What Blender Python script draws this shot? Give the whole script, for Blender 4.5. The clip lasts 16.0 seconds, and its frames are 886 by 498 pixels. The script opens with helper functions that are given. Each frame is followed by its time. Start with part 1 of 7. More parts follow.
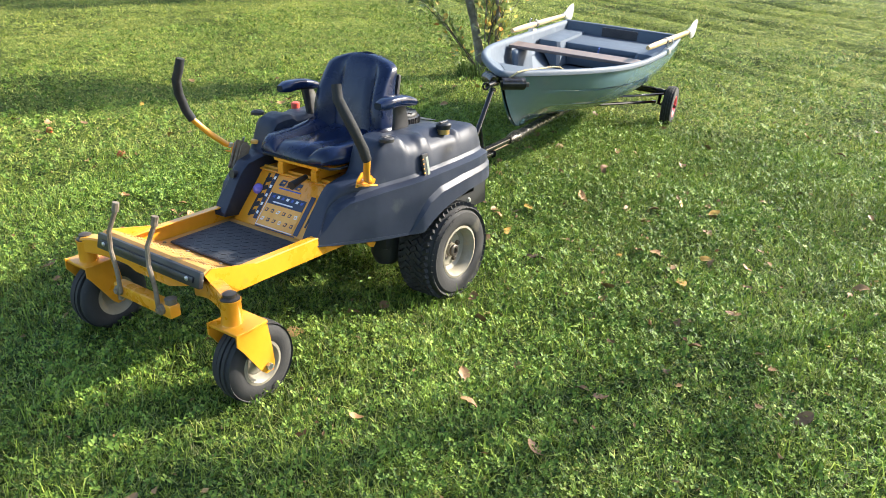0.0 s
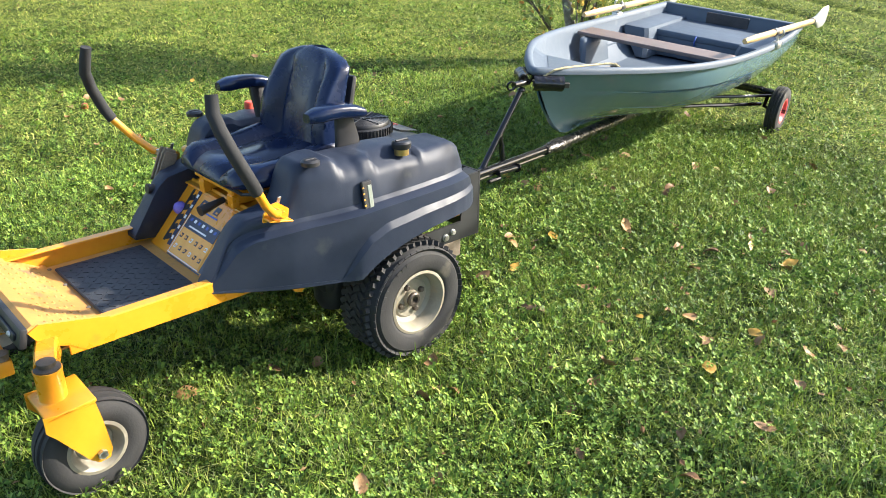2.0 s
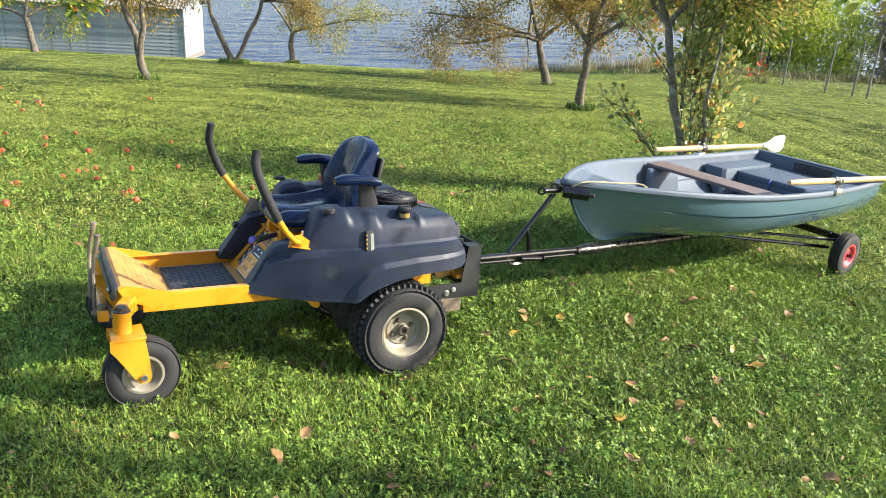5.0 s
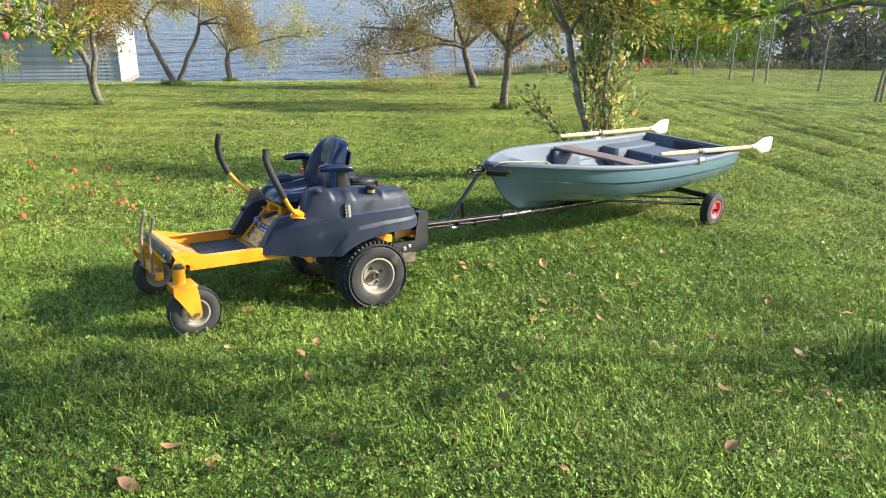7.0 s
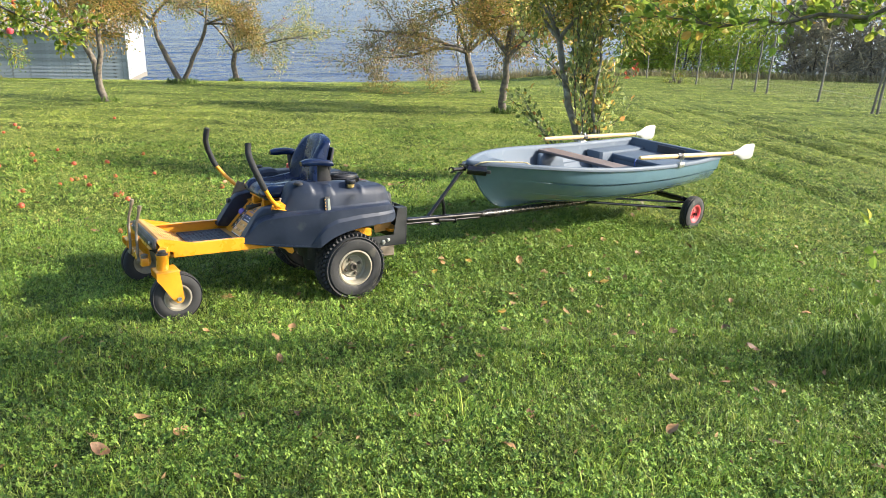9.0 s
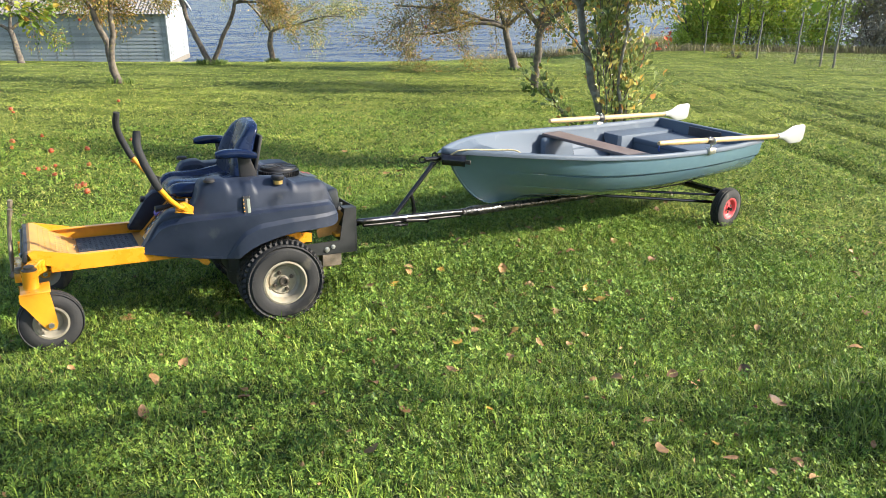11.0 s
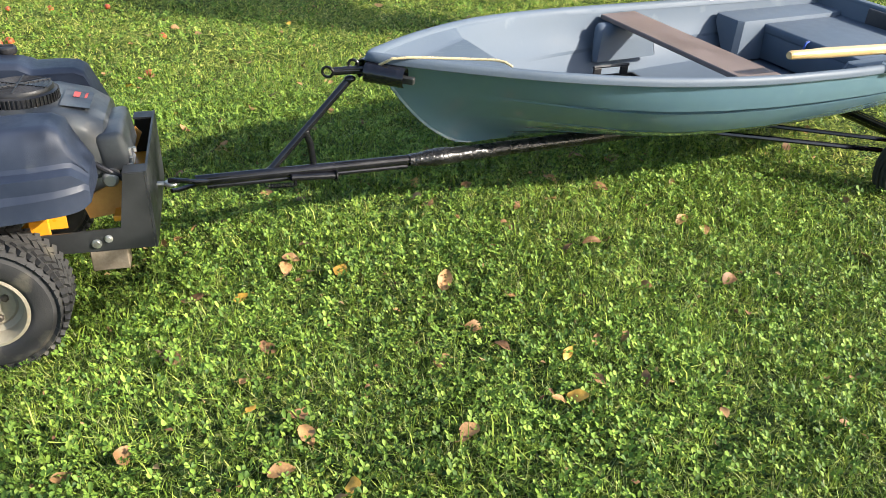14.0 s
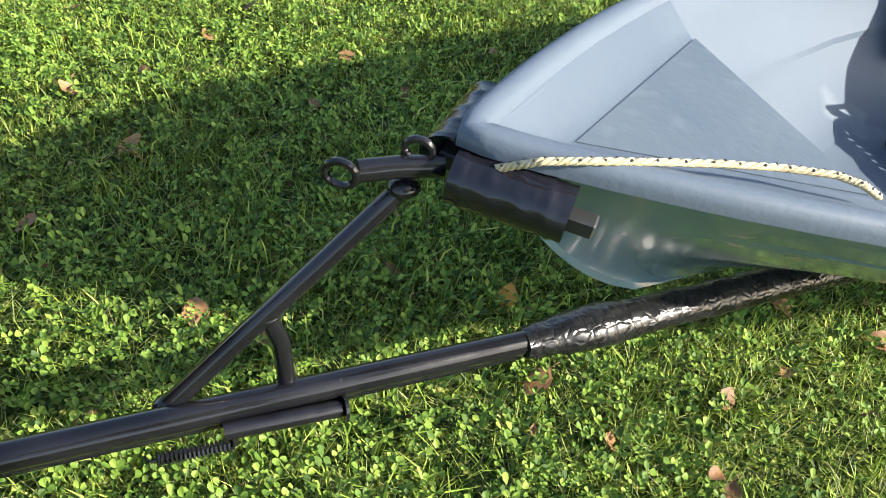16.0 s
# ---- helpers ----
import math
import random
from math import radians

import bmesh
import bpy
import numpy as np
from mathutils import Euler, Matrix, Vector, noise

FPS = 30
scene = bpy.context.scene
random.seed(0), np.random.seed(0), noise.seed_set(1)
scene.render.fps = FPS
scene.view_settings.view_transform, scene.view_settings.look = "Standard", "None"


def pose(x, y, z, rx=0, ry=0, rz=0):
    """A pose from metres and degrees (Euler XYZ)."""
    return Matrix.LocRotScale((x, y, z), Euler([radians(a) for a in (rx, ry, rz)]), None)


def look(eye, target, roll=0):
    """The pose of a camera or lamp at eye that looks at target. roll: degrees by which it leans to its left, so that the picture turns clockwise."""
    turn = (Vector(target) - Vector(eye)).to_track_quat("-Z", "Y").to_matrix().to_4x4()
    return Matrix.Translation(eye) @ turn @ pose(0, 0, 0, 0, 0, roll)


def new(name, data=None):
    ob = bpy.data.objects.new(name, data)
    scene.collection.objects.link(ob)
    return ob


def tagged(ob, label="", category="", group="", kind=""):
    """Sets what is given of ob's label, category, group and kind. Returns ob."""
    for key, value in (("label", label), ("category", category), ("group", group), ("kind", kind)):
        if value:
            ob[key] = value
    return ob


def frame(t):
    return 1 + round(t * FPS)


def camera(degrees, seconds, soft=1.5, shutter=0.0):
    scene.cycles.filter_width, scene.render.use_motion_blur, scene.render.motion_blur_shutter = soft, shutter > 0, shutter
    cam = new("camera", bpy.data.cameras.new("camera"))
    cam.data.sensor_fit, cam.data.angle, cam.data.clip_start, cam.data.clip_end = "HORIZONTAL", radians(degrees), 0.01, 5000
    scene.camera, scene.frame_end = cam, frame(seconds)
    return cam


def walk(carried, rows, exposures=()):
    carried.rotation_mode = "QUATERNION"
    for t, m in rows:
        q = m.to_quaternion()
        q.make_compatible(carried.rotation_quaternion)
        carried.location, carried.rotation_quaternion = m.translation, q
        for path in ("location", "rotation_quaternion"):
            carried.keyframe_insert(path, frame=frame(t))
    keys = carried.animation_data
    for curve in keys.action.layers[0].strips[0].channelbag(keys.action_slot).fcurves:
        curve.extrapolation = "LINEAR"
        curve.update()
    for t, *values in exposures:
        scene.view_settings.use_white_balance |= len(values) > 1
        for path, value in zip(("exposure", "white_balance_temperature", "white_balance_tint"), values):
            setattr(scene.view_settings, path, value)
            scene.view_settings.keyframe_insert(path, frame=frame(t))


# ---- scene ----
# The lawn falls towards the lake; everything that stands on it is laid out on a flat plan and tilted by LAWN.
DOWN = Vector((-0.785, 0.62, 0.0)).normalized()
SLOPE = 4.6
LAWN = Matrix.Rotation(radians(SLOPE), 4, Vector((-DOWN.y, DOWN.x, 0.0)))
cam = camera(58.3, 16.0, soft=0.5)
PATH = [
    (0, (0.217, 0.181, 1.572), (-0.795, 1.727, 0.806), 0.5),
    (0.5, (0.184, 0.317, 1.565), (-0.861, 1.834, 0.787), 0.6),
    (1, (0.206, 0.568, 1.559), (-0.863, 2.042, 0.732), 0.2),
    (1.5, (0.298, 0.914, 1.576), (-0.822, 2.35, 0.751), 1.0),
    (2, (0.262, 1.231, 1.547), (-0.995, 2.545, 0.715), 0.6),
    (2.5, (0.381, 1.574, 1.534), (-1.037, 2.706, 0.692), 1.0),
    (2.8, (0.457, 1.728, 1.568), (-1.053, 2.851, 0.889), 3.3),
    (3, (0.498, 1.822, 1.554), (-1.074, 2.943, 1.031), 4.9),
    (3.5, (0.684, 1.94, 1.553), (-0.984, 2.889, 0.991), 5.0),
    (4, (0.964, 1.839, 1.577), (-0.708, 2.79, 1.03), 4.9),
    (4.2, (1.043, 1.731, 1.565), (-0.629, 2.685, 1.023), 4.8),
    (6.3, (2.361, 0.736, 1.608), (0.778, 1.841, 1.089), 1.1),
    (6.5, (2.465, 0.655, 1.627), (0.881, 1.762, 1.11), 0.9),
    (7, (2.643, 0.487, 1.647), (1.074, 1.618, 1.139), 0.5),
    (7.5, (2.775, 0.443, 1.661), (1.216, 1.59, 1.155), 0.9),
    (8, (2.875, 0.453, 1.648), (1.315, 1.599, 1.145), 1.5),
    (8.5, (2.93, 0.471, 1.651), (1.362, 1.607, 1.151), 1.6),
    (9, (2.93, 0.526, 1.634), (1.35, 1.647, 1.137), 1.6),
    (9.2, (2.888, 0.57, 1.638), (1.299, 1.677, 1.135), 1.7),
    (11.3, (2.358, 1.824, 1.554), (0.681, 2.753, 0.984), -0.0),
    (11.5, (2.338, 1.964, 1.566), (0.589, 2.711, 0.948), 3.2),
    (12, (2.228, 2.291, 1.545), (0.467, 2.939, 0.851), 3.4),
    (12.5, (2.009, 2.628, 1.547), (0.253, 3.226, 0.801), 4.1),
    (13, (1.694, 2.973, 1.537), (-0.051, 3.483, 0.704), 3.8),
    (13.5, (1.252, 3.283, 1.514), (-0.43, 3.869, 0.604), 2.6),
    (14, (0.786, 3.6, 1.507), (-0.876, 4.191, 0.564), 1.6),
    (14.5, (0.276, 3.806, 1.468), (-1.38, 4.401, 0.517), 4.0),
    (15, (-0.261, 3.969, 1.418), (-1.887, 4.525, 0.395), 6.5),
    (15.5, (-0.815, 4.012, 1.364), (-2.44, 4.477, 0.294), 9.4),
    (16, (-1.309, 4.006, 1.269), (-2.727, 4.534, -0.038), 7.9),
]
walk(cam, [(t, LAWN @ look(eye, target, roll)) for t, eye, target, roll in PATH],
     exposures=[(0.0, 1.65), (2.5, 1.59), (4.0, 1.44), (6.5, 1.43), (9.5, 1.42), (12.0, 1.27), (14.0, 1.33), (15.0, 1.38), (16.0, 1.54)])

# ---- sky and sun ----
SUN_PLAN = Vector((0.60, 0.80, 0.0)).normalized()
SUN_RISE = 28.0
sun_way = LAWN.to_3x3() @ (SUN_PLAN * math.cos(radians(SUN_RISE)) + Vector((0, 0, math.sin(radians(SUN_RISE)))))
sky_world = bpy.data.worlds.new("sky")
scene.world = sky_world
sky_world.use_nodes = True
sky_tex = sky_world.node_tree.nodes.new("ShaderNodeTexSky")
sky_tex.sky_type = "NISHITA"
sky_tex.sun_disc = False
sky_tex.sun_elevation = math.asin(sun_way.z)
sky_tex.sun_rotation = math.atan2(sun_way.x, sun_way.y)
sky_tex.dust_density, sky_tex.ozone_density, sky_tex.air_density = 1.6, 1.0, 1.0
sky_back = sky_world.node_tree.nodes["Background"]
sky_back.inputs["Strength"].default_value = 0.14
sky_world.node_tree.links.new(sky_tex.outputs["Color"], sky_back.inputs["Color"])
sun = new("sun", bpy.data.lights.new("sun", "SUN"))
sun.data.energy, sun.data.angle, sun.data.color = 4.6, radians(0.9), (1.0, 0.93, 0.82)
sun.matrix_world = look(sun_way * 60, (0, 0, 0))
scene.view_settings.exposure = 1.5
# ---- materials ----
def pbr(name, low, high, scale=6.0, rough=0.5, metal=0.0, bump=0.0, bump_scale=60.0, coat=0.0, vary=0.0, stain=None, stain_scale=3.0, stain_at=0.62, spec=0.5):
    """Two colours mixed by coarse and fine noise, an optional stain, uneven gloss and fine relief."""
    m = bpy.data.materials.new(name)
    m.use_nodes = True
    nt = m.node_tree
    b = nt.nodes["Principled BSDF"]
    co = nt.nodes.new("ShaderNodeTexCoord")

    def noise_tex(s, detail=4.0):
        n = nt.nodes.new("ShaderNodeTexNoise")
        n.inputs["Scale"].default_value, n.inputs["Detail"].default_value = s, detail
        nt.links.new(co.outputs["Object"], n.inputs["Vector"])
        return n

    def mix(fac, a, c):
        x = nt.nodes.new("ShaderNodeMix")
        x.data_type = "RGBA"
        nt.links.new(fac, x.inputs["Factor"])
        for sock, v in ((x.inputs[6], a), (x.inputs[7], c)):
            if isinstance(v, tuple):
                sock.default_value = (*v, 1.0)
            else:
                nt.links.new(v, sock)
        return x.outputs[2]

    coarse, fine = noise_tex(scale), noise_tex(scale * 9.0)
    add = nt.nodes.new("ShaderNodeMath")
    add.operation = "MULTIPLY_ADD"
    nt.links.new(fine.outputs["Fac"], add.inputs[0])
    add.inputs[1].default_value = 0.45
    sub = nt.nodes.new("ShaderNodeMath")
    sub.operation = "ADD"
    nt.links.new(coarse.outputs["Fac"], sub.inputs[0])
    sub.inputs[1].default_value = -0.2
    nt.links.new(sub.outputs[0], add.inputs[2])
    ramp = nt.nodes.new("ShaderNodeMapRange")
    ramp.inputs["From Min"].default_value, ramp.inputs["From Max"].default_value = 0.32, 0.72
    nt.links.new(add.outputs[0], ramp.inputs["Value"])
    colour = mix(ramp.outputs["Result"], low, high)
    if stain:
        s = noise_tex(stain_scale, 6.0)
        r = nt.nodes.new("ShaderNodeMapRange")
        r.inputs["From Min"].default_value, r.inputs["From Max"].default_value = stain_at, stain_at + 0.12
        nt.links.new(s.outputs["Fac"], r.inputs["Value"])
        colour = mix(r.outputs["Result"], colour, stain)
    if vary:
        info = nt.nodes.new("ShaderNodeObjectInfo")
        hsv = nt.nodes.new("ShaderNodeHueSaturation")
        r = nt.nodes.new("ShaderNodeMapRange")
        r.inputs["To Min"].default_value, r.inputs["To Max"].default_value = 1 - vary, 1 + vary
        nt.links.new(info.outputs["Random"], r.inputs["Value"])
        nt.links.new(r.outputs["Result"], hsv.inputs["Value"])
        nt.links.new(colour, hsv.inputs["Color"])
        colour = hsv.outputs["Color"]
    nt.links.new(colour, b.inputs["Base Color"])
    rr = nt.nodes.new("ShaderNodeMapRange")
    rr.inputs["To Min"].default_value, rr.inputs["To Max"].default_value = max(0.02, rough - 0.1), min(1.0, rough + 0.1)
    nt.links.new(ramp.outputs["Result"], rr.inputs["Value"])
    nt.links.new(rr.outputs["Result"], b.inputs["Roughness"])
    b.inputs["Metallic"].default_value = metal
    b.inputs["Specular IOR Level"].default_value = spec
    b.inputs["Coat Weight"].default_value = coat
    b.inputs["Coat Roughness"].default_value = 0.12
    if bump:
        n = noise_tex(bump_scale, 5.0)
        bp = nt.nodes.new("ShaderNodeBump")
        bp.inputs["Strength"].default_value, bp.inputs["Distance"].default_value = bump, 0.002
        nt.links.new(n.outputs["Fac"], bp.inputs["Height"])
        nt.links.new(bp.outputs["Normal"], b.inputs["Normal"])
    return m


def leafy(name, stops, rough=0.55, through_light=0.35, gloss=0.2):
    """Leaves and blades: one colour for each leaf out of a ramp, with light that shines through."""
    m = bpy.data.materials.new(name)
    m.use_nodes = True
    nt = m.node_tree
    b = nt.nodes["Principled BSDF"]
    geo = nt.nodes.new("ShaderNodeNewGeometry")
    ramp = nt.nodes.new("ShaderNodeValToRGB")
    nt.links.new(geo.outputs["Random Per Island"], ramp.inputs["Fac"])
    while len(ramp.color_ramp.elements) < len(stops):
        ramp.color_ramp.elements.new(0.5)
    for e, (at, c) in zip(ramp.color_ramp.elements, stops):
        e.position, e.color = at, (*c, 1.0)
    co = nt.nodes.new("ShaderNodeTexCoord")
    n = nt.nodes.new("ShaderNodeTexNoise")
    n.inputs["Scale"].default_value = 1.1
    n.inputs["Detail"].default_value = 5.0
    nt.links.new(co.outputs["Object"], n.inputs["Vector"])
    hsv = nt.nodes.new("ShaderNodeHueSaturation")
    r = nt.nodes.new("ShaderNodeMapRange")
    r.inputs["From Min"].default_value, r.inputs["From Max"].default_value = 0.3, 0.7
    r.inputs["To Min"].default_value, r.inputs["To Max"].default_value = 0.75, 1.3
    nt.links.new(n.outputs["Fac"], r.inputs["Value"])
    nt.links.new(r.outputs["Result"], hsv.inputs["Value"])
    nt.links.new(ramp.outputs["Color"], hsv.inputs["Color"])
    nt.links.new(hsv.outputs["Color"], b.inputs["Base Color"])
    b.inputs["Roughness"].default_value = rough
    b.inputs["Specular IOR Level"].default_value = gloss
    t = nt.nodes.new("ShaderNodeBsdfTranslucent")
    nt.links.new(hsv.outputs["Color"], t.inputs["Color"])
    mx = nt.nodes.new("ShaderNodeMixShader")
    mx.inputs["Fac"].default_value = through_light
    nt.links.new(b.outputs[0], mx.inputs[1])
    nt.links.new(t.outputs[0], mx.inputs[2])
    nt.links.new(mx.outputs[0], nt.nodes["Material Output"].inputs["Surface"])
    return m


def wrinkled(m):
    """Tight crinkles, as on tape wound round a pipe."""
    nt = m.node_tree
    co = nt.nodes.new("ShaderNodeTexCoord")
    warp = nt.nodes.new("ShaderNodeTexNoise")
    warp.inputs["Scale"].default_value = 30.0
    nt.links.new(co.outputs["Object"], warp.inputs["Vector"])
    add = nt.nodes.new("ShaderNodeVectorMath")
    add.operation = "MULTIPLY_ADD"
    nt.links.new(warp.outputs["Color"], add.inputs[0])
    add.inputs[1].default_value = (0.02, 0.02, 0.02)
    nt.links.new(co.outputs["Object"], add.inputs[2])
    cell = nt.nodes.new("ShaderNodeTexVoronoi")
    cell.feature = "DISTANCE_TO_EDGE"
    cell.inputs["Scale"].default_value = 46.0
    nt.links.new(add.outputs[0], cell.inputs["Vector"])
    r = nt.nodes.new("ShaderNodeMapRange")
    r.inputs["From Max"].default_value = 0.22
    nt.links.new(cell.outputs["Distance"], r.inputs["Value"])
    bp = nt.nodes.new("ShaderNodeBump")
    bp.inputs["Strength"].default_value, bp.inputs["Distance"].default_value = 0.32, 0.003
    nt.links.new(r.outputs["Result"], bp.inputs["Height"])
    nt.links.new(bp.outputs["Normal"], nt.nodes["Principled BSDF"].inputs["Normal"])
    return m


YELLOW = pbr("yellow_paint", (0.62, 0.251, 0.0126), (0.72, 0.308, 0.018), 4.0, 0.34, bump=0.05, stain=(0.36, 0.17, 0.03), stain_scale=7.0, stain_at=0.64, coat=0.25)
YELLOW_WORN = pbr("worn_yellow_tread", (0.425, 0.2, 0.04), (0.527, 0.28, 0.072), 9.0, 0.6, bump=0.15, stain=(0.25, 0.15, 0.07), stain_scale=11.0, stain_at=0.6)
PLASTIC = pbr("dark_slate_plastic", (0.0141, 0.0204, 0.0374), (0.0227, 0.0302, 0.0504), 5.0, 0.50, bump=0.16, bump_scale=320.0, stain=(0.042, 0.048, 0.058), stain_scale=11.0, stain_at=0.64, spec=0.32)
PLASTIC_BLACK = pbr("black_plastic", (0.012, 0.012, 0.014), (0.022, 0.022, 0.024), 8.0, 0.45, bump=0.1, bump_scale=300.0)
FOAM = pbr("foam_grip", (0.012, 0.012, 0.013), (0.024, 0.024, 0.025), 20.0, 0.85, bump=0.5, bump_scale=500.0)
VINYL = pbr("dark_blue_black_vinyl", (0.003, 0.008, 0.030), (0.005, 0.013, 0.045), 6.0, 0.24, bump=0.02, bump_scale=220.0, spec=0.34)
MATRUB = pbr("black_rubber_mat", (0.016, 0.018, 0.024), (0.035, 0.037, 0.042), 8.0, 0.6, bump=0.25, bump_scale=150.0, stain=(0.10, 0.09, 0.075), stain_scale=9.0, stain_at=0.63)
TYRE = pbr("tyre_rubber", (0.013, 0.013, 0.014), (0.030, 0.029, 0.028), 7.0, 0.8, bump=0.3, bump_scale=140.0, stain=(0.09, 0.08, 0.06), stain_scale=8.0, stain_at=0.6)
RIM = pbr("cream_rim_paint", (0.201, 0.175, 0.126), (0.272, 0.247, 0.187), 8.0, 0.5, bump=0.1, stain=(0.30, 0.22, 0.12), stain_scale=13.0, stain_at=0.6)
STEEL = pbr("zinc_steel", (0.40, 0.40, 0.40), (0.58, 0.57, 0.54), 20.0, 0.4, 0.9, bump=0.1, stain=(0.24, 0.15, 0.09), stain_scale=30.0, stain_at=0.62)
RUSTY = pbr("rusty_steel", (0.16, 0.12, 0.085), (0.30, 0.25, 0.19), 18.0, 0.65, 0.6, bump=0.3)
NUT = pbr("greasy_dark_steel", (0.05, 0.042, 0.035), (0.11, 0.09, 0.07), 25.0, 0.5, 0.5, bump=0.2)
BLACK_STEEL = pbr("black_painted_steel", (0.005, 0.005, 0.007), (0.010, 0.010, 0.012), 6.0, 0.10, spec=0.45, bump=0.05, bump_scale=90.0, stain=(0.10, 0.075, 0.06), stain_scale=42.0, stain_at=0.73)
BLACK_PLATE = pbr("black_plate_steel", (0.012, 0.013, 0.014), (0.026, 0.027, 0.028), 6.0, 0.5, bump=0.1, stain=(0.10, 0.09, 0.08), stain_scale=14.0, stain_at=0.66)
WRAP = wrinkled(pbr("wrinkled_black_tape", (0.006, 0.006, 0.007), (0.013, 0.013, 0.014), 12.0, 0.27))
TAPE = pbr("smooth_black_tape", (0.005, 0.005, 0.008), (0.010, 0.010, 0.014), 12.0, 0.16, bump=0.6, bump_scale=34.0, spec=0.5)
RIMGEL = pbr("pale_blue_rim_gelcoat", (0.0764, 0.101, 0.135), (0.0899, 0.115, 0.15), 2.2, 0.58, bump=0.5, bump_scale=80.0, spec=0.3)
HULL = pbr("grey_teal_gelcoat", (0.0798, 0.144, 0.184), (0.095, 0.164, 0.205), 1.6, 0.16, bump=0.015, bump_scale=30.0, coat=0.5, stain=(0.16, 0.23, 0.23), stain_scale=6.0, stain_at=0.7)
DECK = pbr("pale_blue_gelcoat", (0.073, 0.0972, 0.13), (0.0857, 0.11, 0.144), 2.2, 0.6, bump=0.12, bump_scale=70.0, spec=0.3, stain=(0.15, 0.18, 0.205), stain_scale=4.5, stain_at=0.64)
DECK_ROUGH = pbr("rough_blue_grey_gelcoat", (0.072, 0.098, 0.128), (0.092, 0.120, 0.150), 5.0, 0.7, bump=0.7, bump_scale=70.0, stain=(0.105, 0.135, 0.165), stain_scale=14.0, stain_at=0.55)
THWART = pbr("brown_phenolic_board", (0.111, 0.0808, 0.07), (0.162, 0.123, 0.11), 6.0, 0.55, bump=0.12, stain=(0.30, 0.24, 0.2), stain_scale=18.0, stain_at=0.68)
OARWOOD = pbr("varnished_pine", (0.416, 0.272, 0.115), (0.496, 0.344, 0.17), 9.0, 0.35, bump=0.08, coat=0.3, stain=(0.48, 0.27, 0.09), stain_scale=12.0, stain_at=0.68)
OARBLADE = pbr("white_plastic_blade", (0.304, 0.316, 0.316), (0.351, 0.357, 0.351), 5.0, 0.4, bump=0.06, stain=(0.5, 0.5, 0.46), stain_scale=7.0, stain_at=0.66)
DARKPAD = pbr("dark_transom_pad", (0.025, 0.025, 0.03), (0.05, 0.048, 0.05), 9.0, 0.5, bump=0.1)
ROPE_PALE = pbr("cream_rope", (0.40, 0.32, 0.17), (0.54, 0.46, 0.29), 60.0, 0.85, bump=0.5, bump_scale=400.0)
ROPE_DARK = pbr("dark_rope_fleck", (0.03, 0.03, 0.05), (0.07, 0.06, 0.06), 60.0, 0.85)
CRATEP = pbr("black_crate_plastic", (0.012, 0.012, 0.014), (0.024, 0.024, 0.026), 10.0, 0.4)
RED = pbr("red_wheel_paint", (0.48, 0.045, 0.06), (0.62, 0.08, 0.09), 9.0, 0.42, bump=0.05, stain=(0.33, 0.14, 0.1), stain_scale=12.0, stain_at=0.66)
BRASS = pbr("brass", (0.45, 0.30, 0.11), (0.60, 0.42, 0.17), 14.0, 0.35, 0.9)
TANK = pbr("milky_tank", (0.16, 0.18, 0.15), (0.22, 0.24, 0.20), 10.0, 0.4)
DECAL_NAVY = pbr("navy_decal", (0.016, 0.022, 0.05), (0.025, 0.032, 0.065), 12.0, 0.35)
DECAL_ORANGE = pbr("orange_decal", (0.74, 0.34, 0.05), (0.80, 0.42, 0.09), 20.0, 0.4)
DECAL_WHITE = pbr("white_decal", (0.68, 0.69, 0.68), (0.78, 0.78, 0.77), 20.0, 0.4)
DECAL_BLUE = pbr("blue_decal", (0.03, 0.07, 0.30), (0.05, 0.10, 0.38), 20.0, 0.4)
DECAL_RED = pbr("red_decal", (0.5, 0.06, 0.04), (0.6, 0.09, 0.06), 20.0, 0.4)
PURPLE = pbr("purple_knob", (0.14, 0.10, 0.42), (0.24, 0.19, 0.55), 40.0, 0.4)
ENGINE = pbr("grey_engine_cowl", (0.05, 0.055, 0.06), (0.075, 0.08, 0.085), 7.0, 0.42, bump=0.1, bump_scale=260.0, stain=(0.11, 0.11, 0.1), stain_scale=8.0, stain_at=0.66)
ALLOY = pbr("cast_alloy", (0.32, 0.32, 0.31), (0.46, 0.45, 0.43), 20.0, 0.5, 0.8, bump=0.3)
BARK = pbr("apple_bark", (0.045, 0.035, 0.028), (0.18, 0.15, 0.115), 14.0, 0.9, bump=1.0, bump_scale=22.0, stain=(0.30, 0.25, 0.06), stain_scale=7.0, stain_at=0.6)
BARK_DARK = pbr("dark_bark", (0.04, 0.032, 0.026), (0.13, 0.11, 0.085), 22.0, 0.9, bump=1.0, bump_scale=34.0, stain=(0.28, 0.27, 0.23), stain_scale=15.0, stain_at=0.54)
BARK_GREY = pbr("lichen_grey_bark", (0.09, 0.08, 0.068), (0.24, 0.22, 0.19), 16.0, 0.9, bump=1.0, bump_scale=30.0, stain=(0.36, 0.36, 0.31), stain_scale=11.0, stain_at=0.55)
POSTWOOD = pbr("weathered_post_wood", (0.119, 0.108, 0.091), (0.203, 0.185, 0.158), 7.0, 0.85, bump=0.6, bump_scale=30.0)
SHEDPAINT = pbr("old_white_boards", (0.215, 0.246, 0.273), (0.287, 0.318, 0.34), 2.0, 0.6, bump=0.2, stain=(0.11, 0.11, 0.105), stain_scale=5.5, stain_at=0.56, vary=0.2)
